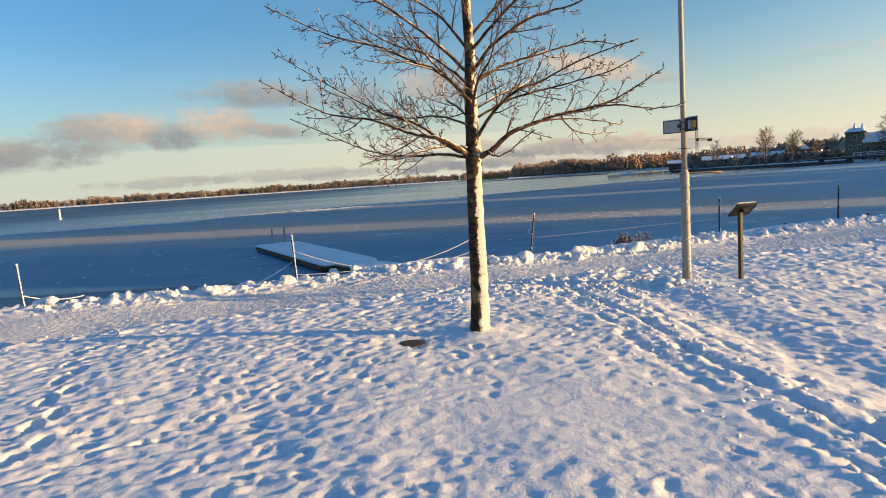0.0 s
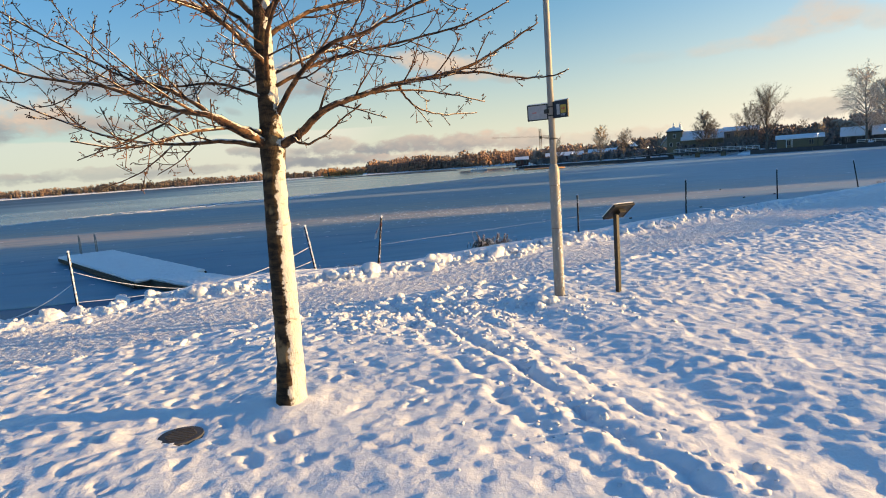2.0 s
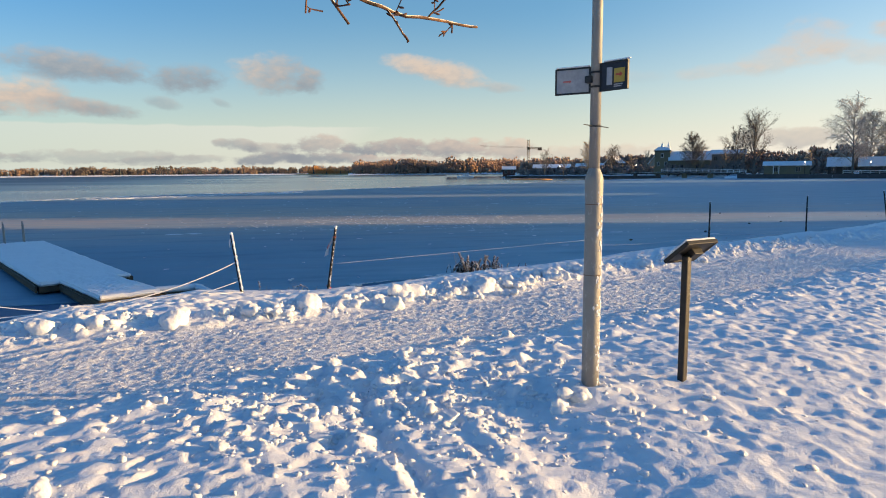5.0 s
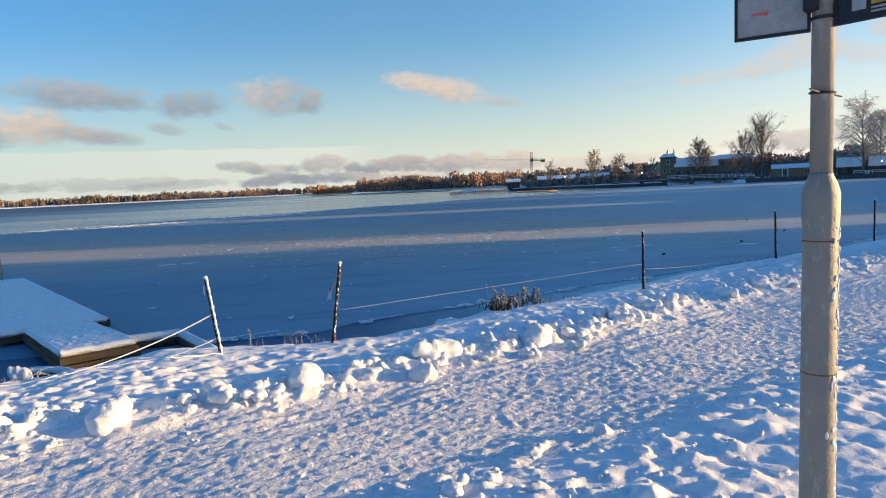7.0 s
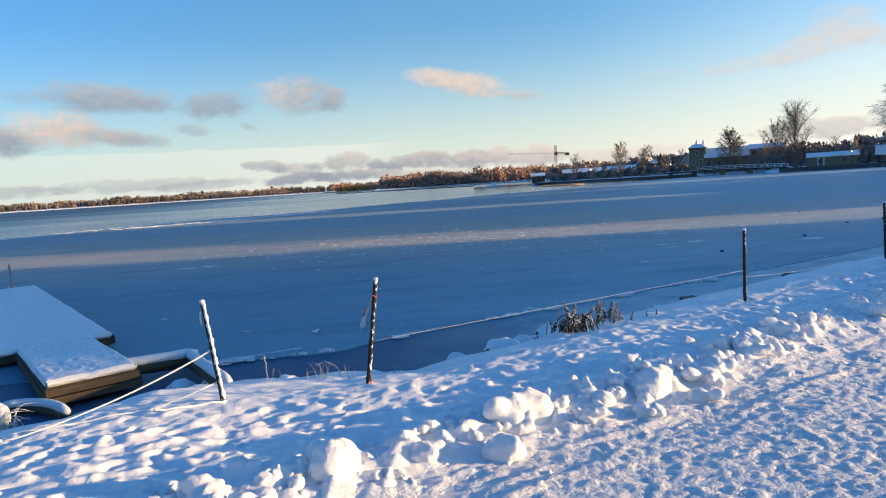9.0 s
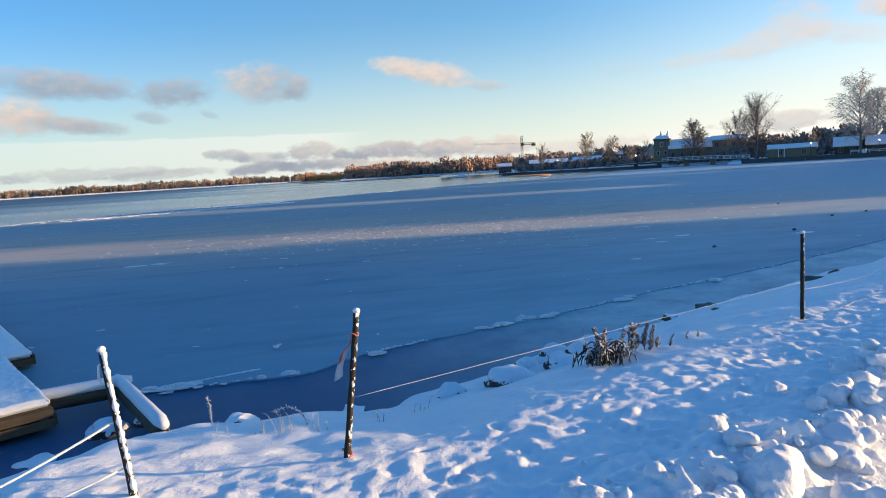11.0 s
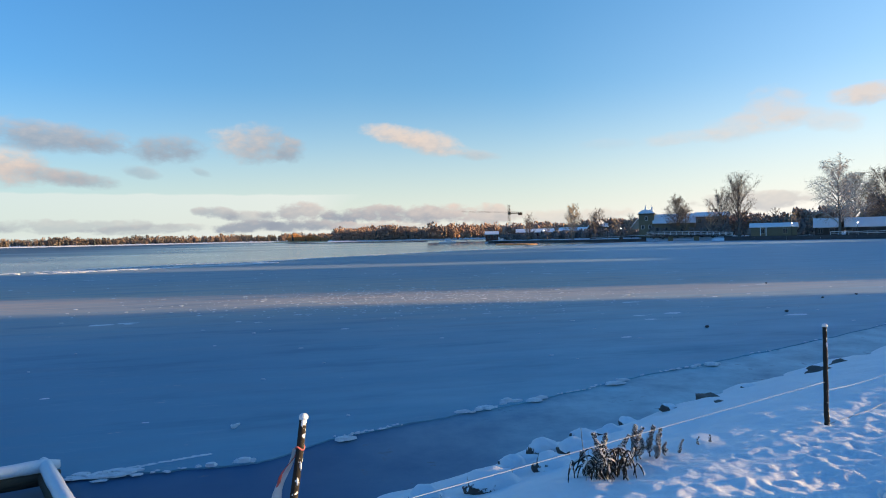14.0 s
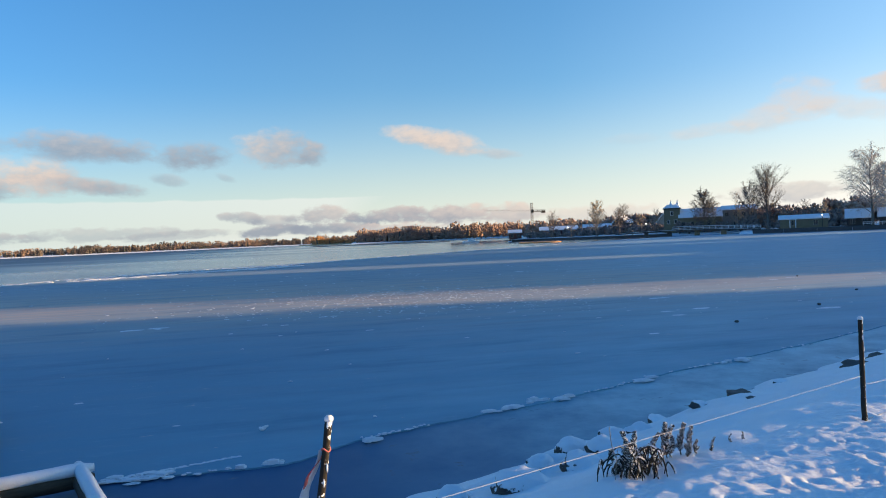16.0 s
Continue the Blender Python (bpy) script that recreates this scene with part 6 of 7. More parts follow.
# withered leaves hanging over the stalks' feet, with snow on their backs
mound = thing("withered_plant", "dark withered leaves drooping under snow among weed stalks", "weed", at=(4.56, 18.50, surface(4.56, 18.50) - 0.02))
for i in range(46):
    a = wr.uniform(0, 6.28)
    b = Vector((wr.normal(0.03, 0.11), wr.normal(0.05, 0.09), 0))
    d = Vector((math.cos(a), math.sin(a), 0))
    ln, up = wr.uniform(0.06, 0.24), wr.uniform(0.06, 0.24)
    pts = spline([b, b + d * ln * 0.35 + Vector((0, 0, up)), b + d * ln * 0.8 + Vector((0, 0, up * 0.75)), b + d * ln + Vector((0, 0, up * wr.uniform(0.0, 0.35)))], 4)
    me = tube_mesh("leaf", [(pts, [0.002 + 0.0045 * math.sin(0.35 + 2.5 * j / 12) * wr.uniform(0.8, 1.1) for j in range(len(pts))])], 5)
    part("withered_leaf", me, "postwood", mound, "", True)
stick = thing("dry_stick", "bare frosted stick leaning out of the weeds", "stick", at=(4.50, 18.5, surface(4.5, 18.5) - 0.03))
part("shoot", tube_mesh("shoot", [(spline([(0, 0, 0), (-0.07, 0, 0.12), (-0.13, 0.02, 0.26), (-0.15, 0.02, 0.44)], 4), [0.008 - 0.0004 * i for i in range(13)])], 6), "frostgrass", stick)


def tuft(x, y, h, n, seed, label, mat="frostgrass"):
    r = np.random.RandomState(seed)
    ob = thing("dry_grass", label, "grass tuft", "dry grass", at=(x, y, surface(x, y) - 0.02))
    for i in range(n):
        a = r.uniform(0, 6.28)
        b = Vector((r.normal(0, 0.05), r.normal(0, 0.05), 0))
        hh, out = h * r.uniform(0.35, 1.0), h * r.uniform(0.05, 0.55) * (1 + (r.rand() < 0.15))
        d = Vector((math.cos(a), math.sin(a), 0))
        pts = spline([b, b + Vector((0, 0, hh * 0.6)) + d * out * 0.25, b + Vector((0, 0, hh)) + d * out * 0.7, b + Vector((0, 0, hh * r.uniform(0.8, 1.15))) + d * out * 1.2], 4)
        part("blade", tube_mesh("blade", [(pts, [0.0032 - 0.00018 * j for j in range(len(pts))])], 4), mat, ob)


for i, (x, y, h, n) in enumerate([(1.03, 18.7, 0.32, 5), (1.38, 18.65, 0.20, 6), (1.55, 18.6, 0.34, 9), (1.70, 18.55, 0.24, 7), (1.86, 18.5, 0.22, 6), (2.38, 18.6, 0.22, 6), (2.80, 18.8, 0.24, 6), (-1.75, 17.95, 0.30, 10), (-2.1, 17.9, 0.25, 9), (4.40, 18.45, 0.45, 3), (12.3, 22.2, 0.25, 6)]):
    tuft(x, y, h * 0.72, max(3, n // 2 + 1), 90 + i, "few bent dry grass stalks coated with frost")

# bent stalks and one lump of ice off the bank
for x, y, pts in ((1.76, 18.94, [(0, 0, 0), (-0.05, 0, 0.14), (-0.16, 0, 0.22), (-0.30, 0, 0.20)]), (0.82, 19.49, [(0, 0, 0), (-0.03, 0, 0.10), (-0.03, 0, 0.22), (-0.05, 0, 0.34)])):
    ob = thing("dry_stalk", "single dry stalk bent over and furred with frost", "stalk", "dry grass", at=(x, y, surface(x, y) - 0.03))
    part("stem", tube_mesh("stem", [(spline(pts, 5), [0.009 - 0.0003 * i for i in range(16)])], 6), "frostweed", ob)
    v, f = [], []
    q = spline(pts, 5)
    for i in range(60):
        p = q[rng.randint(5, 16)]
        d = Vector(rng.normal(0, 1, 3)).normalized() * rng.uniform(0.012, 0.03)
        tube(v, f, [p, p + d], [0.005, 0.003], 4)
    tagged(part("seed_head", mesh_of("seed_head", v, f), "frostweed", ob, "frosted withered leaves"), kind="stuff")
lump = new("ice_lump", SHAPES[0])
lump.matrix_world = Matrix.Translation((1.04, 24.25, 0.01)) @ rz(35) @ Matrix.Diagonal((0.06, 0.04, 0.05, 1))
tagged(lump, "small snowy lump frozen onto the lake ice", "ice lump")

# ---- far shores ----


def strip_land(name, pts, depth, height, label, z0=-0.3, material="snow"):
    """A low tongue of land: a ribbon with a shelving front and a hummocked top."""
    line = spline([Vector((*p, 0)) for p in pts], 10)
    v, f = [], []
    for i, p in enumerate(line):
        t = (line[min(i + 1, len(line) - 1)] - line[max(i - 1, 0)]).normalized()
        back = Vector((-t.y, t.x, 0))
        if back.y < 0:
            back = -back
        for w, h in ((0, z0), (0.02, 0.35 * height), (0.12, 0.7 * height), (0.5, height), (1.0, height * 1.2)):
            q = p + back * depth * w
            v.append((q.x, q.y, h + 0.15 * height * noise.noise((q.x * 0.05, q.y * 0.05, w)) * (w > 0)))
    for i in range(len(line) - 1):
        for j in range(4):
            a = i * 5 + j
            f.append((a, a + 5, a + 6, a + 1))
    return tagged(part(name, mesh_of(name, v, f), material), label, "shore", kind="structure")


def spruce_into(V, F, x, y, z, h, r, rng):
    """A ragged spruce of tiered skirts."""
    n, tiers = 7, 8
    for t in range(tiers):
        base = len(V)
        z0 = z + h * (0.08 + 0.8 * t / tiers)
        z1 = z + h * min(1.0, 0.08 + 0.8 * (t + 1.7) / tiers)
        rr = r * (1 - 0.85 * t / tiers) * rng.uniform(0.8, 1.15)
        for i in range(n):
            a = 2 * math.pi * (i + 0.5 * t) / n + rng.uniform(-0.3, 0.3)
            q = rr * rng.uniform(0.6, 1.2)
            V.append((x + q * math.cos(a), y + q * math.sin(a), z0 - 0.03 * h * rng.rand()))
        V.append((x + rng.normal(0, 0.05) * r, y, z1))
        for i in range(n):
            F.append((base + i, base + (i + 1) % n, base + n))


def crown_into(V, F, x, y, z, h, r, rng, n=20, coarse=False, slim=1):
    """A twiggy leafless crown seen from afar: many little uneven clumps in an egg-shaped cloud."""
    for c in range(n):
        w = rng.rand() ** (1.0 if coarse else 0.8)
        wide = r * (0.40 + 1.3 * w * (1.2 - w)) * 0.9
        a, q = rng.uniform(0, 6.28), rng.rand() ** 0.5 * wide
        cx, cy, cz = x + q * math.cos(a), y + q * math.sin(a), z + h * (0.06 + 0.84 * w)
        s = r * (rng.uniform(0.22, 0.42) if coarse else rng.uniform(0.10, 0.22)) * (1.15 - 0.5 * w)
        base = len(V)
        for d in ((1, 0, 0), (-1, 0, 0), (0, 1, 0), (0, -1, 0), (0, 0, 1), (0, 0, -1)):
            g = s * rng.uniform(0.6, 1.5)
            V.append((cx + d[0] * g * slim, cy + d[1] * g * slim, cz + d[2] * g * 1.1))
        for i, j, k0 in ((0, 2, 4), (2, 1, 4), (1, 3, 4), (3, 0, 4), (2, 0, 5), (1, 2, 5), (3, 1, 5), (0, 3, 5)):
            F.append((base + i, base + j, base + k0))


def bare_into(V, F, x, y, z, h, r, rng, n=34, wide=0.02):
    """A leafless tree far off: a stem and a fan of slender boughs, each a sliver."""
    t = wide * h * 0.5
    base = len(V)
    V += [(x - t, y, z), (x + t, y, z), (x, y, z + 0.9 * h)]
    F.append((base, base + 1, base + 2))
    for i in range(n):
        a, w = rng.uniform(0, 6.28), rng.uniform(0.18, 0.85)
        ln = r * (1.25 - 0.9 * abs(w - 0.45)) * rng.uniform(0.5, 1.1)
        rise = ln * rng.uniform(0.3, 1.3)
        p = Vector((x, y, z + w * h * 0.85))
        q = p + Vector((math.cos(a) * ln, math.sin(a) * ln, rise))
        m = p.lerp(q, 0.55) + Vector((0, 0, ln * 0.12))
        s = wide * h * rng.uniform(0.5, 1.0)
        side = Vector((-math.sin(a), math.cos(a), 0)) * s * 0.5 + Vector((0, 0, s * 0.5))
        base = len(V)
        V += [tuple(p), tuple(m + side), tuple(q), tuple(m - side)]
        F.append((base, base + 1, base + 2, base + 3))


def wood(name, pts, depth, count, hts, z0, conifers, label, seed, leaf="birchwood", wide=0.03, coarse=False, broad=(0.26, 0.36)):
    r = np.random.RandomState(seed)
    line = spline([Vector((*p, 0)) for p in pts], 12)
    sets = {"spruce": ([], []), leaf: ([], [])}
    for i in range(count):
        s = r.uniform(0, len(line) - 1.001)
        a, b = line[int(s)], line[int(s) + 1]
        p = a.lerp(b, s % 1)
        t = (b - a).normalized()
        back = Vector((-t.y, t.x, 0))
        if back.y < 0:
            back = -back
        w = r.rand() ** 1.4
        p = p + back * depth * w
        ridge = 0.85 + 0.5 * noise.noise((p.x * 0.02, p.y * 0.02, seed)) + 0.3 * noise.noise((p.x * 0.07, p.y * 0.07, seed))
        h = r.uniform(*hts) * ridge
        z = z0 + 0.06 * depth * w * 0.5
        if r.rand() < conifers * (0.6 + 0.8 * (noise.noise((p.x * 0.03, p.y * 0.03, 2)) + 0.5)):
            spruce_into(*sets["spruce"], p.x, p.y, z, h * (0.9 if conifers < 1 else 1.08), h * (0.19 if conifers < 1 else 0.2), r)
        else:
            if coarse:
                crown_into(*sets[leaf], p.x, p.y, z, h * 0.95, h * r.uniform(*broad), r, 22 if broad[0] < 0.4 else 34, True, 0.8 if broad[0] < 0.4 else 1)
                bare_into(*sets[leaf], p.x, p.y, z, h * 0.93, h * 0.22, r, 5, wide * 0.4)
            else:
                bare_into(*sets[leaf], p.x, p.y, z, h * 0.95, h * 0.26, r, 26, wide * 0.45)
                crown_into(*sets[leaf], p.x, p.y, z, h * 0.92, h * 0.27, r, 36)
    ob = thing(name, label, "woodland", kind="stuff")
    for mat, (V, F) in sets.items():
        if V:
            part("spruces" if mat == "spruce" else "leafless_trees", mesh_of(name, V, F), mat, ob, "", coarse)
    return ob


strip_land("far_shore", [(-900, 560), (-600, 720), (-361, 838), (-219, 888), (-43, 912), (60, 905), (200, 880)], 130, 2.2, "low snowy far shore of the lake")
wood("far_woodland", [(-900, 572), (-600, 732), (-361, 850), (-219, 900), (-43, 924), (80, 915)], 90, 2700, (8.0, 11.5), 0.8, 0.24, "low mixed woodland along the far shore in warm sunlight", 3, "farwood", 0.03, True)
strip_land("reed_spit", [(-34, 700), (0, 704), (40, 700), (75, 640)], 40, 1.0, "low pale spit of land with reeds", -0.3, "straw")
wood("spit_bushes", [(-20, 712), (10, 716), (35, 714)], 18, 160, (6, 12), 0.6, 0.1, "russet leafless bushes on the reed spit", 5, "reed", 0.03, True)
strip_land("wooded_shore", [(18, 610), (66, 606), (108, 598), (160, 575), (215, 530), (300, 470), (420, 420)], 200, 2.0, "snowy shore under the mixed wood")
wood("mixed_wood", [(24, 622), (66, 612), (108, 604), (165, 582), (222, 536), (300, 480), (420, 430)], 110, 2000, (9.5, 14.5), 1.2, 0.17, "mixed wood of dark spruces and russet leafless trees", 8, "birchwood", 0.03, True)
strip_land("town_shore", [(70, 256), (80, 246), (100, 226), (125, 206), (150, 196), (215, 190)], 120, 1.6, "snowy town shore behind the footbridge")
strip_land("near_quay_land", [(118, 179), (126, 171.8), (138, 161), (150, 150), (190, 118), (260, 60)], 120, 1.3, "snow-covered quay ground")
wood("quay_wood", [(149, 216), (158, 202), (166, 186)], 16, 120, (6, 9), 1.4, 0.0, "dark leafless trees and spruces behind the stone house", 15, "birchwood", 0.012, True)
wood("town_wood", [(60, 330), (110, 300), (150, 280), (200, 260), (260, 220)], 60, 560, (5, 8.2), 2.0, 0.15, "leafless trees and spruces behind the town houses", 13, "birchwood", 0.014, True)
wood("hill_wood", [(172, 178), (190, 158), (208, 134), (230, 100)], 50, 300, (10, 15), 1.5, 0.0, "dark wood on the rise behind the quay houses", 14, "darkwood", 0.012, True)
strip_land("reed_bar", [(57, 196), (62, 194), (67, 193), (70, 195)], 2.5, 0.3, "reed bar with straw-coloured stalks", -0.2, "reed")
strip_land("sand_bar", [(-14, 470), (10, 440), (40, 400), (70, 380)], 4, 0.35, "thin dark bar in the lake", -0.2, "quay_stone")

wood("town_garden", [(86, 274), (100, 270), (118, 262), (135, 240), (150, 225)], 10, 130, (4, 8.5), 1.2, 0.05, "dark leafless trees and shrubs behind the shore houses", 18, "birchwood", 0.014, True, (0.4, 0.55))
wood("town_hedge", [(77, 257), (90, 249), (104, 240), (116, 232), (126, 222)], 7, 130, (1.4, 4.6), 1.1, 0.0, "dark snowy shrubs before the shore houses", 19, "darkwood", 0.014, True, (0.4, 0.7))

wood("quay_shrubs", [(118, 212), (126, 204), (134, 196), (143, 186), (150, 176)], 6, 60, (1.8, 5.0), 1.2, 0.0, "dark leafless shrubs beside the footbridge and the quay", 23, "darkwood", 0.014, True, (0.4, 0.6))

# unseen woods added east of the bay to shade the bank and the ice
bare_row = thing("east_birches", "unseen leafless birches added east of the bay to shade the bank", "woodland", kind="stuff")
V, F = [], []
r = np.random.RandomState(41)
for i in range(2):
    bare_into(V, F, 100 + r.uniform(-6, 8), 24.0 + 9.0 * i + r.normal(0, 0.3), 1.2, r.uniform(18, 24), 3.5, r, 50, 0.02)
for i in range(2):
    bare_into(V, F, 84 + r.uniform(-5, 5), 11.8 + 1.3 * i + r.normal(0, 0.3), 1.2, r.uniform(17, 22), 4.2, r, 60, 0.02)
for y0 in (5.6, 6.8, 8.2):
    bare_into(V, F, 86 + r.uniform(-4, 4), y0, 1.2, r.uniform(15, 19), 2.6, r, 34, 0.02)
for i in range(11):
    bare_into(V, F, 85 + r.uniform(-6, 6), 23.4 + 0.38 * i + r.normal(0, 0.25), 1.2, r.uniform(17, 23), 3.0, r, 46, 0.02)
    bare_into(V, F, 118 + r.uniform(-6, 6), 36.4 - 0.36 * i + r.normal(0, 0.25), 1.2, r.uniform(19, 26), 3.2, r, 46, 0.02)
part("leafless_trees", mesh_of("east_birches", V, F), "darkwood", bare_row)
wood("east_spruces", [(84, 10.4), (85, 16), (84, 23.2)], 14, 240, (20, 27), 1.2, 3.0, "unseen dense dark spruces added east of the bay for shade", 31)
wood("east_spruces", [(118, 37.0), (119, 45), (118, 56)], 14, 225, (22, 31), 1.2, 3.0, "unseen dense dark spruces added east of the bay for shade", 32)
wood("east_shrubs", [(112, 63), (112, 77)], 4, 70, (7.0, 8.6), 0.9, 0.0, "unseen leafless shrubs added east of the bay to shade the ice", 36, "darkwood", 0.014, True, (0.4, 0.55))
wood("east_spruces", [(150, 74), (151, 97)], 10, 62, (20, 27), 1.2, 3.0, "unseen dense dark spruces added east of the bay for shade", 34)
wood("east_spruces", [(190, 100), (190, 112)], 10, 110, (20, 27), 1.2, 3.0, "unseen dense dark spruces added east of the bay for shade", 35)
wood("east_spruces", [(140, 67), (141, 76)], 10, 110, (22, 31), 1.2, 3.0, "unseen dense dark spruces added east of the bay for shade", 33)

# ---- quay ----
quay = thing("quay", "dark stone quay wall under snow", "quay", kind="structure")
line = [Vector((x, y, 0)) for x, y in [(120, 175.5), (126, 170.5), (138, 159.8), (150, 148.8), (190, 116.5), (260, 58)]]
for a, b in zip(line, line[1:]):
    d = b - a
    for i in range(max(1, int(d.length / 6))):
        n = max(1, int(d.length / 6))
        m = a.lerp(b, (i + 0.5) / n)
        bm = bmesh.new()
        box(bm, (d.length / n - 0.05, 0.8, 1.7), (m.x, m.y, 0.35), rz(math.degrees(math.atan2(d.y, d.x))), 0.04)
        part("wall_block", bm, "quay_stone", quay)

# low stone edge along the town shore
for a, b in zip([(71.5, 253.5), (80, 245), (100, 225)], [(80, 245), (100, 225), (116, 212)]):
    a, b = Vector((*a, 0)), Vector((*b, 0))
    bm = bmesh.new()
    box(bm, ((b - a).length, 0.9, 1.1), (a + b) / 2 + Vector((0, 0, 0.2)), rz(math.degrees(math.atan2(b.y - a.y, b.x - a.x))), 0.06)
    part("wall_block", bm, "quay_stone", quay)

# ---- footbridge ----
bridge = thing("footbridge", "white-railed wooden footbridge on dark piers over the inlet", "footbridge", at=(121.1, 190.6, 0))
b0, b1 = Vector((92.8 - 121.1, 206.7 - 190.6, 0)), Vector((129.5 - 121.1, 184.8 - 190.6, 0))
bd = (b1 - b0).normalized()
ang = math.degrees(math.atan2(bd.y, bd.x))
L = (b1 - b0).length
segs = 12
arc = [b0 + bd * (L * i / segs) + Vector((0, 0, 1.25 + 0.55 * math.sin(math.pi * i / segs))) for i in range(segs + 1)]
for a, b in zip(arc, arc[1:]):
    m = (a + b) / 2
    bm = bmesh.new()
    box(bm, ((b - a).length + 0.02, 2.2, 0.28), m, rz(ang) @ Matrix.Rotation(-math.asin((b - a).normalized().z), 4, "Y"), 0.02)
    part("deck", bm, "dark_wall", bridge)
    bm = bmesh.new()
    box(bm, ((b - a).length + 0.02, 2.0, 0.08), m + Vector((0, 0, 0.18)), rz(ang) @ Matrix.Rotation(-math.asin((b - a).normalized().z), 4, "Y"), 0.02)
    part("deck_snow", bm, "roof_snow", bridge)
side = Vector((-bd.y, bd.x, 0))
for s in (-1.02, 1.02):
    top = [a + side * s + Vector((0, 0, 1.15)) for a in arc[5:]]
    midr = [a + side * s + Vector((0, 0, 0.65)) for a in arc[5:]]
    part("handrail", tube_mesh("handrail", [(top, [0.075] * len(top))], 6), "white_paint", bridge, "white handrail")
    part("midrail", tube_mesh("midrail", [(midr, [0.05] * len(midr))], 6), "white_paint", bridge)
    for i in range(5 * 2, segs * 2 + 1):
        w = i / 2
        a = arc[min(int(w), segs)].lerp(arc[min(int(w) + 1, segs)], w % 1)
        bm = bmesh.new()
        box(bm, (0.12, 0.12, 1.1), a + side * s + Vector((0, 0, 0.62)), rz(ang), 0.01)
        part("rail_post", bm, "white_paint", bridge)
for x, y, w in ((101.5, 202.3, 1.2), (107.7, 199.0, 1.4), (114.7, 194.8, 1.5), (121.1, 190.6, 1.5), (128.4, 185.4, 2.2)):
    bm = bmesh.new()
    box(bm, (w, 2.0, 2.3), (x - 121.1, y - 190.6, 0.25), rz(ang), 0.08)
    # ochre on two piers puts the low sun on them into the colour
    part("pier", bm, "ochre_wall" if x in (114.7, 121.1) else "quay_stone", bridge)

# ---- houses ----


def house(name, x, y, yaw, w, d, wall_h, roof_h, wall, label, windows=(4, 1), chimney=False, hip=False, z=1.2):
    """A house with gabled snowy roof, framed windows, a door and eaves; w along its front, which looks to -y."""
    ob = thing(name, label, "house", at=Matrix.Translation((x, y, z)) @ rz(yaw))
    bm = bmesh.new()
    box(bm, (w, d, wall_h + 0.4), (0, 0, wall_h / 2 - 0.2))
    for s in (-1, 1):
        if not hip:
            q = [bm.verts.new(p) for p in ((s * (w / 2), -d / 2, wall_h), (s * (w / 2), d / 2, wall_h), (s * (w / 2), 0, wall_h + roof_h))]
            bm.faces.new(q)
    part("wall", bm, wall, ob)
    e, inset = 0.45, (d / 2 if hip else 0)
    bm = bmesh.new()
    z1, zr, t = wall_h - 0.12, wall_h + roof_h, 0.30
    lo = [(-w / 2 - e, -d / 2 - e, z1), (w / 2 + e, -d / 2 - e, z1), (w / 2 + e, d / 2 + e, z1), (-w / 2 - e, d / 2 + e, z1), (-w / 2 - e + inset, 0, zr), (w / 2 + e - inset, 0, zr)]
    vv = [bm.verts.new(p) for p in lo] + [bm.verts.new((p[0], p[1], p[2] + t)) for p in lo]
    for q in ((6, 7, 11, 10), (8, 9, 10, 11), (0, 4, 5, 1), (2, 5, 4, 3), (0, 1, 7, 6), (2, 3, 9, 8), (1, 5, 11, 7), (5, 2, 8, 11), (3, 4, 10, 9), (4, 0, 6, 10)):
        bm.faces.new([vv[i] for i in q])
    bmesh.ops.recalc_face_normals(bm, faces=bm.faces[:])
    part("roof", bm, "roof_snow", ob, "snow-covered roof")
    cols, rows = windows
    for cidx in range(cols):
        for ridx in range(rows):
            cx = -w / 2 + w * (cidx + 0.5) / cols
            cz = wall_h * (ridx + 0.5) / rows + 0.1
            win = None
            bm = bmesh.new()
            box(bm, (1.2, 0.10, 1.5), (cx, -d / 2 - 0.03, cz))
            win = part("window", bm, "cream_wall" if name == "kiosk" else "grey_wall", ob)
            for s in (-1, 1):
                bm = bmesh.new()
                box(bm, (0.46, 0.06, 1.25), (cx + s * 0.27, -d / 2 - 0.07, cz))
                part("pane", bm, "window_dark", win)
    if chimney:
        bm = bmesh.new()
        box(bm, (0.9, 0.9, 2.2), (w * 0.12, 0.2, wall_h + roof_h + 0.3), None, 0.05)
        part("chimney", bm, "dark_wall", ob)
    return ob


villa = house("villa", 130.0, 217.0, -33, 13.5, 8, 4.6, 3.0, "ochre_wall", "ochre villa wing with snowy roof beside its tower", (5, 1), z=1.4)
tower = thing("villa_tower", "square ochre tower of the villa with small pointed spires", "tower", at=Matrix.Translation((122.0, 221.8, 1.2)) @ rz(-33))
bm = bmesh.new()
box(bm, (5.3, 5.3, 8.4), (0, 0, 4.0))
part("wall", bm, "ochre_wall", tower)
bm = bmesh.new()
box(bm, (6.0, 6.0, 0.35), (0, 0, 8.3), None, 0.05)
part("cornice", bm, "dark_wall", tower)
bm = bmesh.new()
bmesh.ops.create_cone(bm, segments=4, radius1=4.1, radius2=2.2, depth=1.3, cap_ends=True, matrix=Matrix.Translation((0, 0, 9.1)) @ rz(45))
part("roof", bm, "roof_snow", tower, "snow-covered roof")
for sx in (-0.3, 1.9):
    bm = bmesh.new()
    bmesh.ops.create_cone(bm, segments=8, radius1=0.75, radius2=0.05, depth=2.6, cap_ends=True, matrix=Matrix.Translation((sx, -0.6, 10.2)))
    part("spire", bm, "roof_snow", tower)
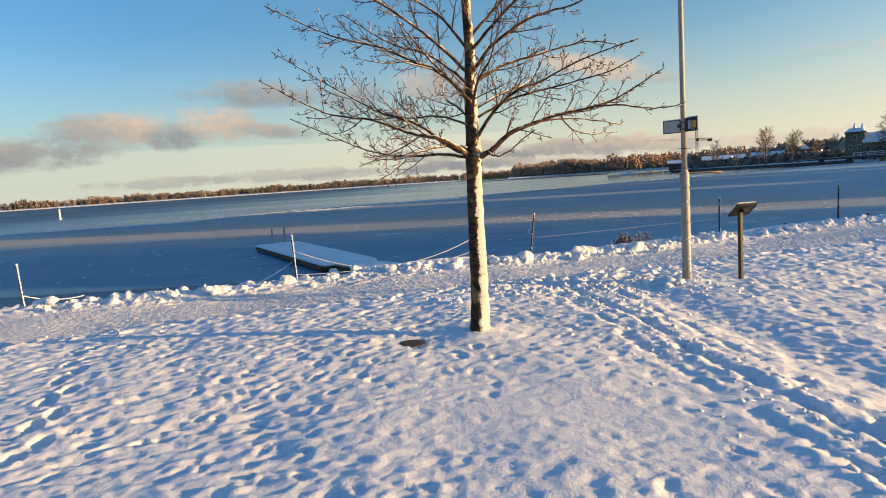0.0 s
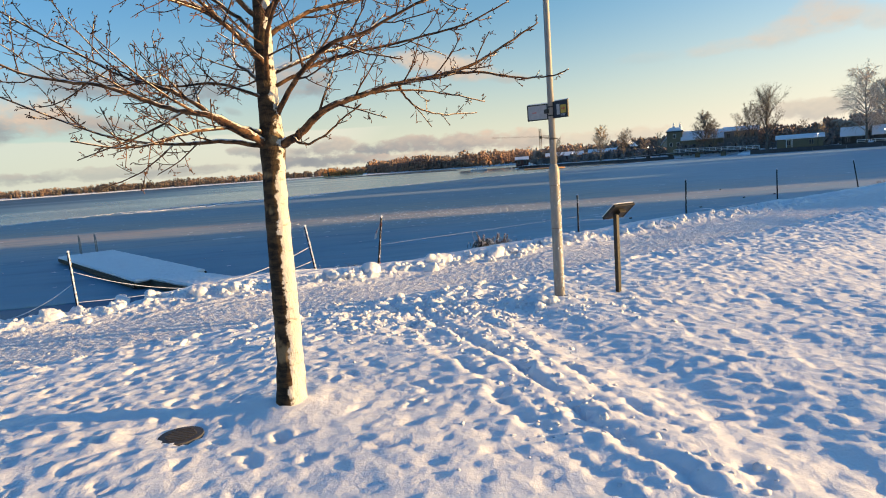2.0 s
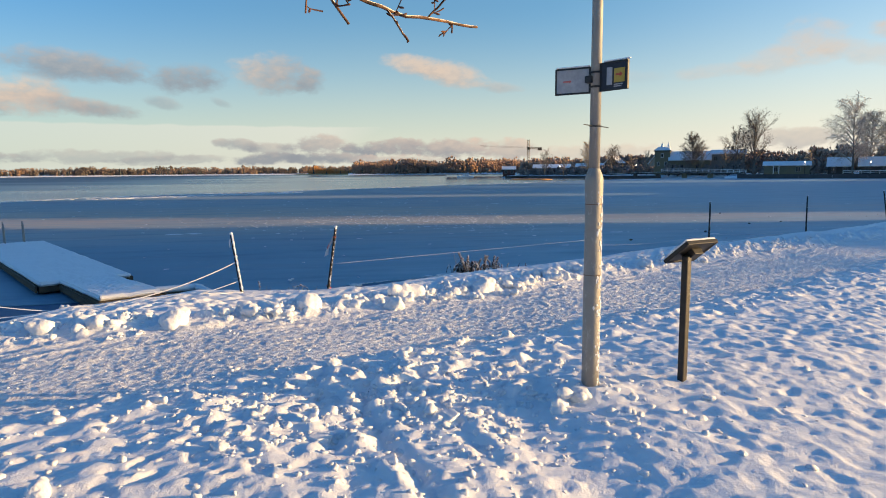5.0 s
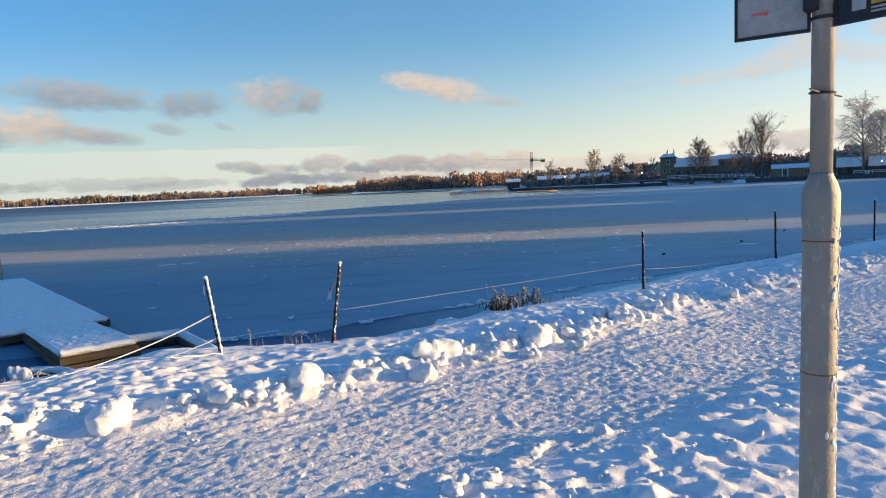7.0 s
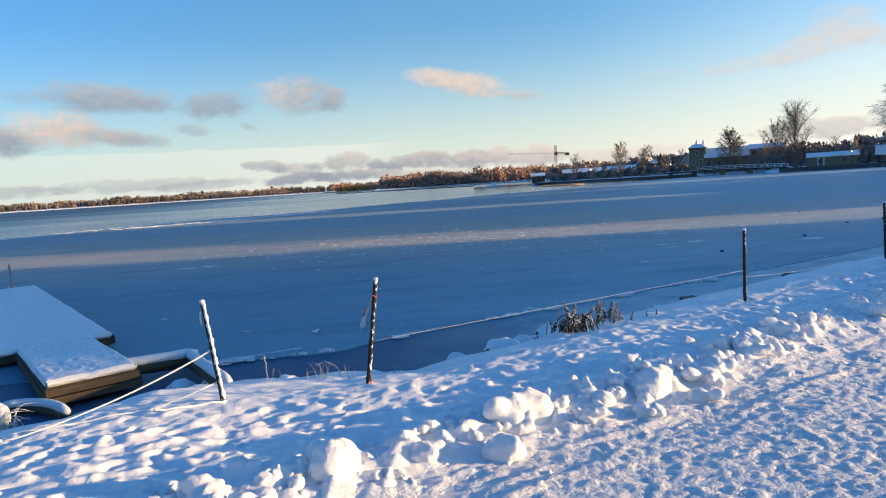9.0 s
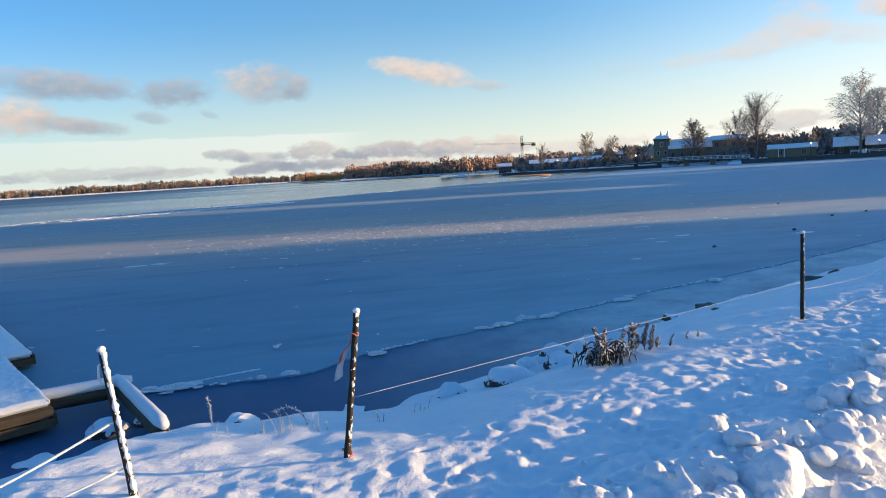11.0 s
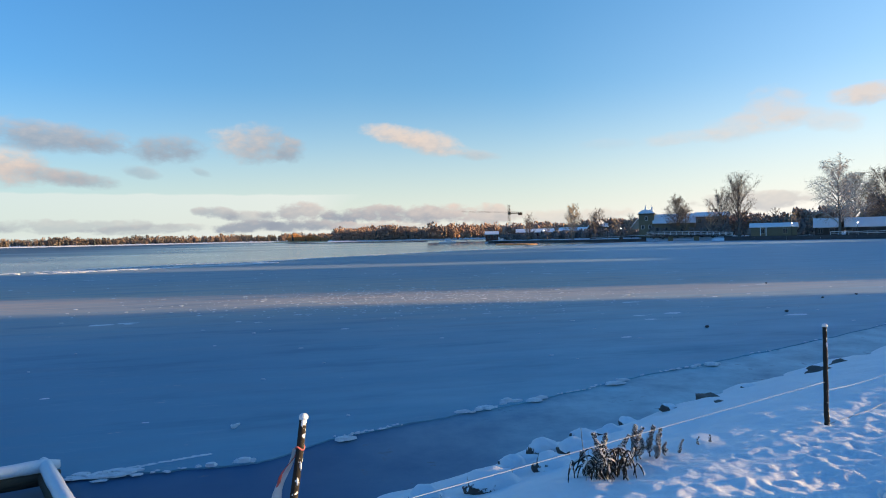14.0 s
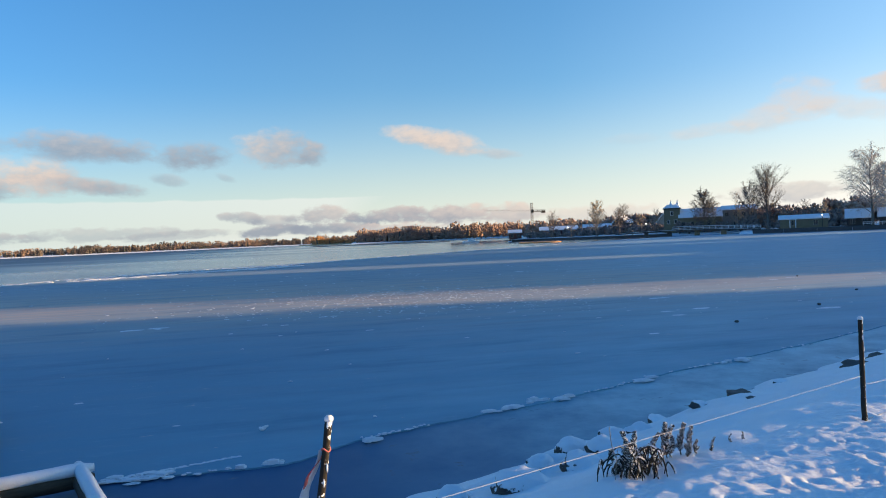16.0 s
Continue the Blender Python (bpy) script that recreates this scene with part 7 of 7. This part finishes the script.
for cz, cx in ((6.6, 0.0), (3.6, -1.2), (3.6, 1.2)):
    bm = bmesh.new()
    box(bm, (1.0, 0.12, 1.5), (cx, -2.67, cz))
    w0 = part("window", bm, "white_paint", tower)
    bm = bmesh.new()
    box(bm, (0.75, 0.08, 1.25), (cx, -2.73, cz))
    part("pane", bm, "window_dark", w0)
house("stone_house", 140.5, 210.2, -35, 10.5, 8, 6.6, 1.3, "grey_wall", "dark grey two-storey house with a chimney and snowy roof", (4, 2), True, z=1.4)
house("kiosk", 132.3, 170.6, -38, 11.5, 6, 2.5, 0.9, "ochre_wall", "low yellow waterside building with snow on the roof", (2, 1), z=1.2)
for x, y, yaw, w, wall in ((145.4, 165.6, -43, 5.5, "dark_wall"), (153.2, 158.2, -44, 12.0, "dark_wall"), (163.5, 148.0, -45, 12.0, "dark_wall"), (174, 138, -45, 13.0, "grey_wall")):
    house("boat_house", x, y, yaw, w, 7, 2.1, 2.3, wall, "long dark boat house with thick snow on its roof", (max(2, int(w / 4)), 1), z=1.2)
house("boat_shed", 76.0, 264.5, -15, 5.0, 4, 2.4, 1.0, "red_wall", "small dark red boat shed with snowy roof", (2, 1), z=1.0)
house("storehouse", 94.0, 262.0, -20, 15, 8, 2.6, 1.3, "red_wall", "long low red storehouse with snowy roof", (7, 1), z=1.2)
house("storehouse", 111.0, 262.0, -25, 11, 8, 2.8, 1.2, "dark_wall", "low dark storehouse with snowy roof", (4, 1), z=1.4)
house("gabled_house", 117.0, 251.0, 35, 5.0, 5.5, 4.2, 2.6, "dark_wall", "dark gabled house with a snowy roof", (2, 2), z=1.4)
house("gabled_house", 134.0, 246.0, 30, 6.0, 6.0, 3.6, 3.4, "cream_wall", "cream gabled house among trees", (2, 1), z=1.4)
for (x, y), ln in (((58, 268), 7.0), ((76, 252), 4.2)):
    boat = thing("motor_boat", "small white motor boat moored off the town shore", "boat", "moored boats", at=Matrix.Translation((x, y, 0)) @ rz(10))
    bm = bmesh.new()
    box(bm, (ln, 2.0, 0.9), (0, 0, 0.35), None, 0.3)
    part("hull", bm, "boat_white", boat)
    bm = bmesh.new()
    box(bm, (ln * 0.35, 1.5, 0.9), (0.2, 0, 1.2), None, 0.15)
    part("cabin", bm, "boat_white", boat)

# low mooring jetty on the town shore
jet = thing("mooring_jetty", "low dark mooring jetty with snow along the town shore", "jetty", at=(80, 247, 0))
for i in range(7):
    bm = bmesh.new()
    box(bm, (4.0, 2.0, 0.35), (-10 + 4.05 * i, 3.5 - 1.6 * i, 0.45), rz(-21), 0.03)
    part("deck", bm, "dark_wall", jet)
bank_jet = thing("mooring_jetty", "short dark jetty lying low on the shore of the bay", "jetty", at=(81, 76.5, 0))
bm = bmesh.new()
box(bm, (7, 2.0, 0.6), (2, 0, 0.2), rz(-10), 0.05)
part("deck", bm, "dark_wall", bank_jet)
bm = bmesh.new()
box(bm, (6.8, 1.9, 0.08), (2, 0, 0.55), rz(-10), 0.02)
part("snow_layer", bm, "roof_snow", bank_jet)
reeds = thing("reed_bed", "dark low reed tussocks at the water's edge of the bay", "reeds", kind="stuff")
V, F = [], []
r = np.random.RandomState(77)
for i in range(500):
    a = r.uniform(0, 1)
    x, y = 34.5 + 7 * a + r.normal(0, 0.6), 38.6 + 3.0 * a + r.normal(0, 0.35)
    b = len(V)
    h = r.uniform(0.08, 0.24)
    V += [(x - 0.02, y, -0.1), (x + 0.02, y, -0.1), (x + r.normal(0, 0.12), y + r.normal(0, 0.1), h)]
    F.append((b, b + 1, b + 2))
part("stalks", mesh_of("stalks", V, F), "darktwig", reeds)

# ---- tower crane ----
crane = thing("tower_crane", "thin lattice tower crane standing above the far wood", "crane", at=(141.2, 441.9, 0))
ja = Vector((108.0 - 141.2, 451.3 - 441.9, 0)).normalized()


def lattice(a, b, w, n, r):
    """Four chords with crossing braces between two points."""
    a, b = Vector(a), Vector(b)
    d = (b - a).normalized()
    u = d.cross(Vector((0.3, 0.9, 0.1))).normalized() * w / 2
    t = d.cross(u).normalized() * w / 2
    cs = [u + t, u - t, -u - t, -u + t]
    lines = [([a + c0, b + c0], [r, r]) for c0 in cs]
    for i in range(n):
        p, q = a.lerp(b, i / n), a.lerp(b, (i + 1) / n)
        for j in range(4):
            lines.append(([p + cs[j], q + cs[(j + 1) % 4]], [r * 0.7, r * 0.7]))
    return lines


part("mast", tube_mesh("mast", lattice((0, 0, 1), (0, 0, 24.5), 1.5, 16, 0.14), 4), "crane_paint", crane)
part("jib", tube_mesh("jib", lattice(Vector((0, 0, 19)), Vector((0, 0, 20.6)) + ja * 34, 0.7, 22, 0.016), 4), "crane_paint", crane)
part("counter_jib", tube_mesh("counter_jib", lattice(Vector((0, 0, 18.9)), Vector((0, 0, 18.4)) - ja * 9.5, 1.2, 6, 0.12), 4), "crane_paint", crane)
bm = bmesh.new()
box(bm, (2.6, 1.6, 1.6), Vector((0, 0, 17.8)) - ja * 8, None, 0.1)
part("counterweight", bm, "dark_wall", crane)
bm = bmesh.new()
box(bm, (1.6, 1.6, 1.9), (0.3, 0, 18.4), None, 0.1)
part("cab", bm, "crane_paint", crane)

# ---- big bare trees of the town ----


def town_tree(x, y, z, h, spread, seed, label, mat="frosttwig", droop=0.0, dense=1.0, name="leafless_tree", rise=0.0):
    r = np.random.RandomState(seed)
    ob = thing(name, label, "tree", "trees by the quay", at=(x, y, z))
    lines = []
    trunk = spline([(0, 0, -0.3), (r.normal(0, 0.1), 0, h * 0.3), (r.normal(0, 0.3), r.normal(0, 0.3), h * 0.65), (r.normal(0, 0.4), 0, h * 0.98)], 8)
    tr = [0.022 * h * (1 - 0.93 * (i / (len(trunk) - 1)) ** 0.8) for i in range(len(trunk))]
    tube_v, tube_f = [], []
    tube(tube_v, tube_f, trunk, tr, 8)
    part("trunk", mesh_of("trunk", tube_v, tube_f), "darktwig", ob)
    tv, tf = [], []
    n = int(26 * dense)
    for i in range(n):
        w = 0.22 + 0.74 * (i + r.rand()) / n
        p = trunk[int(w * (len(trunk) - 1))]
        a = i * 2.4 + r.normal(0, 0.3)
        ln = spread * (1.15 - 0.75 * abs(w - 0.45) * 1.6) * r.uniform(0.75, 1.1)
        d = Vector((math.cos(a), math.sin(a), 0.55 + 0.7 * w + rise))
        q = [p]
        for s in range(8):
            d = (d + Vector((r.normal(0, 0.12), r.normal(0, 0.12), 0.05 - droop * s * 0.06))).normalized()
            q.append(q[-1] + d * ln / 8)
        tube(tv, tf, q, [0.010 * h * (1 - w * 0.6) * (1 - 0.9 * s / 8) for s in range(9)], 4, False)
        for s in range(2, 9):
            for m in range(int(3.4 * dense)):
                e = (d + Vector((r.normal(0, 0.7), r.normal(0, 0.7), r.normal(0.1, 0.5) - droop * 0.7))).normalized()
                b0 = q[s]
                l2 = ln * r.uniform(0.18, 0.36)
                m1 = b0 + e * l2 * 0.5
                m2 = m1 + (e + Vector((r.normal(0, 0.3), r.normal(0, 0.3), -droop))).normalized() * l2 * 0.5
                tube(tv, tf, [b0, m1, m2], [0.032, 0.023, 0.013], 3, False)
                for g in range(3):
                    e2 = (e + Vector((r.normal(0, 0.8), r.normal(0, 0.8), r.normal(0, 0.6) - droop))).normalized()
                    st = m1.lerp(m2, r.rand())
                    tube(tv, tf, [st, st + e2 * l2 * 0.5], [0.014, 0.007], 3, False)
    part("crown", mesh_of("crown", tv, tf), mat, ob)
    return ob


town_tree(138.3, 193.1, 1.2, 17.0, 8.5, 201, "tall dark leafless tree behind the footbridge", "darktwig", 0.0, 1.35, "leafless_tree", 1.0)
town_tree(134.5, 196.5, 1.2, 13.0, 6.0, 202, "smaller leafless tree beside a tall one", "darktwig", 0.0, 1.2)
town_tree(141.8, 157.2, 1.1, 18.5, 8.0, 203, "large frosted weeping birch on the quay", "palebirch", 0.55, 1.75, "birch_tree")
town_tree(156.5, 167.0, 1.1, 16.5, 7.5, 204, "frosted leafless tree behind the boat houses", "frosttwig", 0.2, 1.6)
town_tree(93.6, 222.5, 1.2, 11.0, 4.2, 205, "round-crowned leafless tree on the town shore", "frosttwig", 0.0, 1.3)
town_tree(103.0, 220.0, 1.2, 9.0, 4.0, 206, "leafless tree on the town shore", "darktwig", 0.0, 1.0)
town_tree(123.7, 205.0, 1.2, 12.5, 4.6, 207, "dense dark tree before the villa", "darktwig", 0.2, 1.9)
town_tree(166.0, 166.0, 1.2, 17.0, 8.0, 208, "dark leafless tree behind the boat houses", "darktwig", 0.0, 1.5)
town_tree(174.0, 158.0, 1.2, 19.0, 9.0, 209, "dark leafless tree behind the boat houses", "darktwig", 0.0, 1.5)
town_tree(180.0, 148.0, 1.2, 20.0, 9.0, 210, "russet leafless tree behind the boat houses", "frosttwig", 0.0, 1.5)

for i, (x, y, h0) in enumerate([(84, 243, 7.5), (90, 238, 6.5), (99, 236, 8.5), (106, 231, 9.0), (110, 240, 8.0), (113, 228, 7.0), (88, 252, 9.5), (117, 224, 8.0), (133, 200, 9.0), (143, 182, 8.0), (146, 178, 7.0), (129, 209, 9.5)]):
    town_tree(x, y, 1.1, h0, h0 * 0.36, 230 + i, "small leafless tree on the town shore", "frosttwig" if i % 3 else "darktwig", 0.0, 0.8)

# low railing along the quay
railing = thing("quay_railing", "low white railing with snow along the quay", "railing", at=(140, 158.4, 1.1))
ra, rb = Vector((0, 0, 0)), Vector((44, -38, 0))
for i in range(29):
    bm = bmesh.new()
    box(bm, (0.12, 0.12, 1.0), ra.lerp(rb, i / 28) + Vector((0, 0, 0.5)), rz(-41), 0.01)
    part("post", bm, "white_paint", railing)
for z0, r0 in ((0.55, 0.06), (0.98, 0.09)):
    part("rail", tube_mesh("rail", [([ra.lerp(rb, i / 28) + Vector((0, 0, z0 - 0.10 * (i % 2))) for i in range(29)], [r0] * 29)], 5), "white_paint", railing)

# street lamp on the bridge head
lampost = thing("street_lamp", "thin dark street lamp at the footbridge's end", "street lamp", at=(98.5, 206.0, 1.2))
part("post", tube_mesh("post", [([(0, 0, -0.3), (0, 0, 4.5)], [0.09, 0.06])], 8), "frame_black", lampost)
bm = bmesh.new()
bmesh.ops.create_uvsphere(bm, u_segments=10, v_segments=6, radius=0.28, matrix=Matrix.Translation((0, 0, 4.7)))
part("globe", bm, "white_paint", lampost)


def lit_lamp(x, y, z, h, size):
    """A street lamp with a glowing globe."""
    ob = thing("street_lamp", "thin dark street lamp with a lit white globe", "street lamp", "lit lamps on the town shore", at=(x, y, z))
    part("post", tube_mesh("post", [([(0, 0, -0.3), (0, 0, h)], [0.08, 0.05])], 8), "frame_black", ob)
    bm = bmesh.new()
    bmesh.ops.create_uvsphere(bm, u_segments=10, v_segments=6, radius=size, matrix=Matrix.Translation((0, 0, h + size * 0.8)))
    part("globe", bm, "lamp_glow", ob, "lit white globe")


k = M["lamp_glow"] = Mat("lamp_glow", 0.4)
k.color((0.8, 0.8, 0.78))
k.p.inputs["Emission Color"].default_value = (1.0, 0.93, 0.82, 1)
k.p.inputs["Emission Strength"].default_value = 2.2
for x, y, h in ((133.6, 165.0, 3.2), (145.5, 155.2, 3.0), (104.5, 208.0, 3.0), (86.0, 231.0, 3.0)):
    lit_lamp(x, y, 1.25, h, 0.17)

gate = thing("door_frame", "white-painted open door frame before the low yellow building", "door frame", at=Matrix.Translation((127.4, 168.6, 1.25)) @ rz(-38))
for sx in (-0.7, 0.7):
    bm = bmesh.new()
    box(bm, (0.22, 0.18, 2.3), (sx, 0, 1.15), None, 0.02)
    part("jamb", bm, "white_paint", gate)
bm = bmesh.new()
box(bm, (1.62, 0.20, 0.24), (0, 0, 2.42), None, 0.02)
part("lintel", bm, "white_paint", gate)

spar = thing("spar_buoy", "white spar buoy standing in the open lake", "buoy", at=(-92.5, 132.4, -0.06))
part("spar", tube_mesh("spar", [([(0, 0, -0.4), (0, 0, 0.5), (0, 0, 2.3)], [0.24, 0.20, 0.16])], 10), "white_paint", spar)
part("float_collar", tube_mesh("collar", [([(0, 0, -0.1), (0, 0, 0.22)], [0.38, 0.34])], 12), "boat_white", spar)

for x, y in ((14.1, 31.0), (18.9, 33.3), (25.9, 37.3), (26.7, 43.9), (23.5, 36.6)):
    bm = bmesh.new()
    bmesh.ops.create_icosphere(bm, subdivisions=2, radius=0.055)
    for w in bm.verts:
        w.co = Vector((w.co.x * 1.3, w.co.y, w.co.z * 0.7)) * (1 + 0.35 * noise.noise(w.co * 9 + Vector((x, y, 0))))
    ob = part("ice_stone", bm, "stone", None, "", True)
    ob.matrix_world = Matrix.Translation((x, y, 0.04))
    tagged(ob, "small dark stone frozen onto the lake ice", "stone", "stones on the ice")
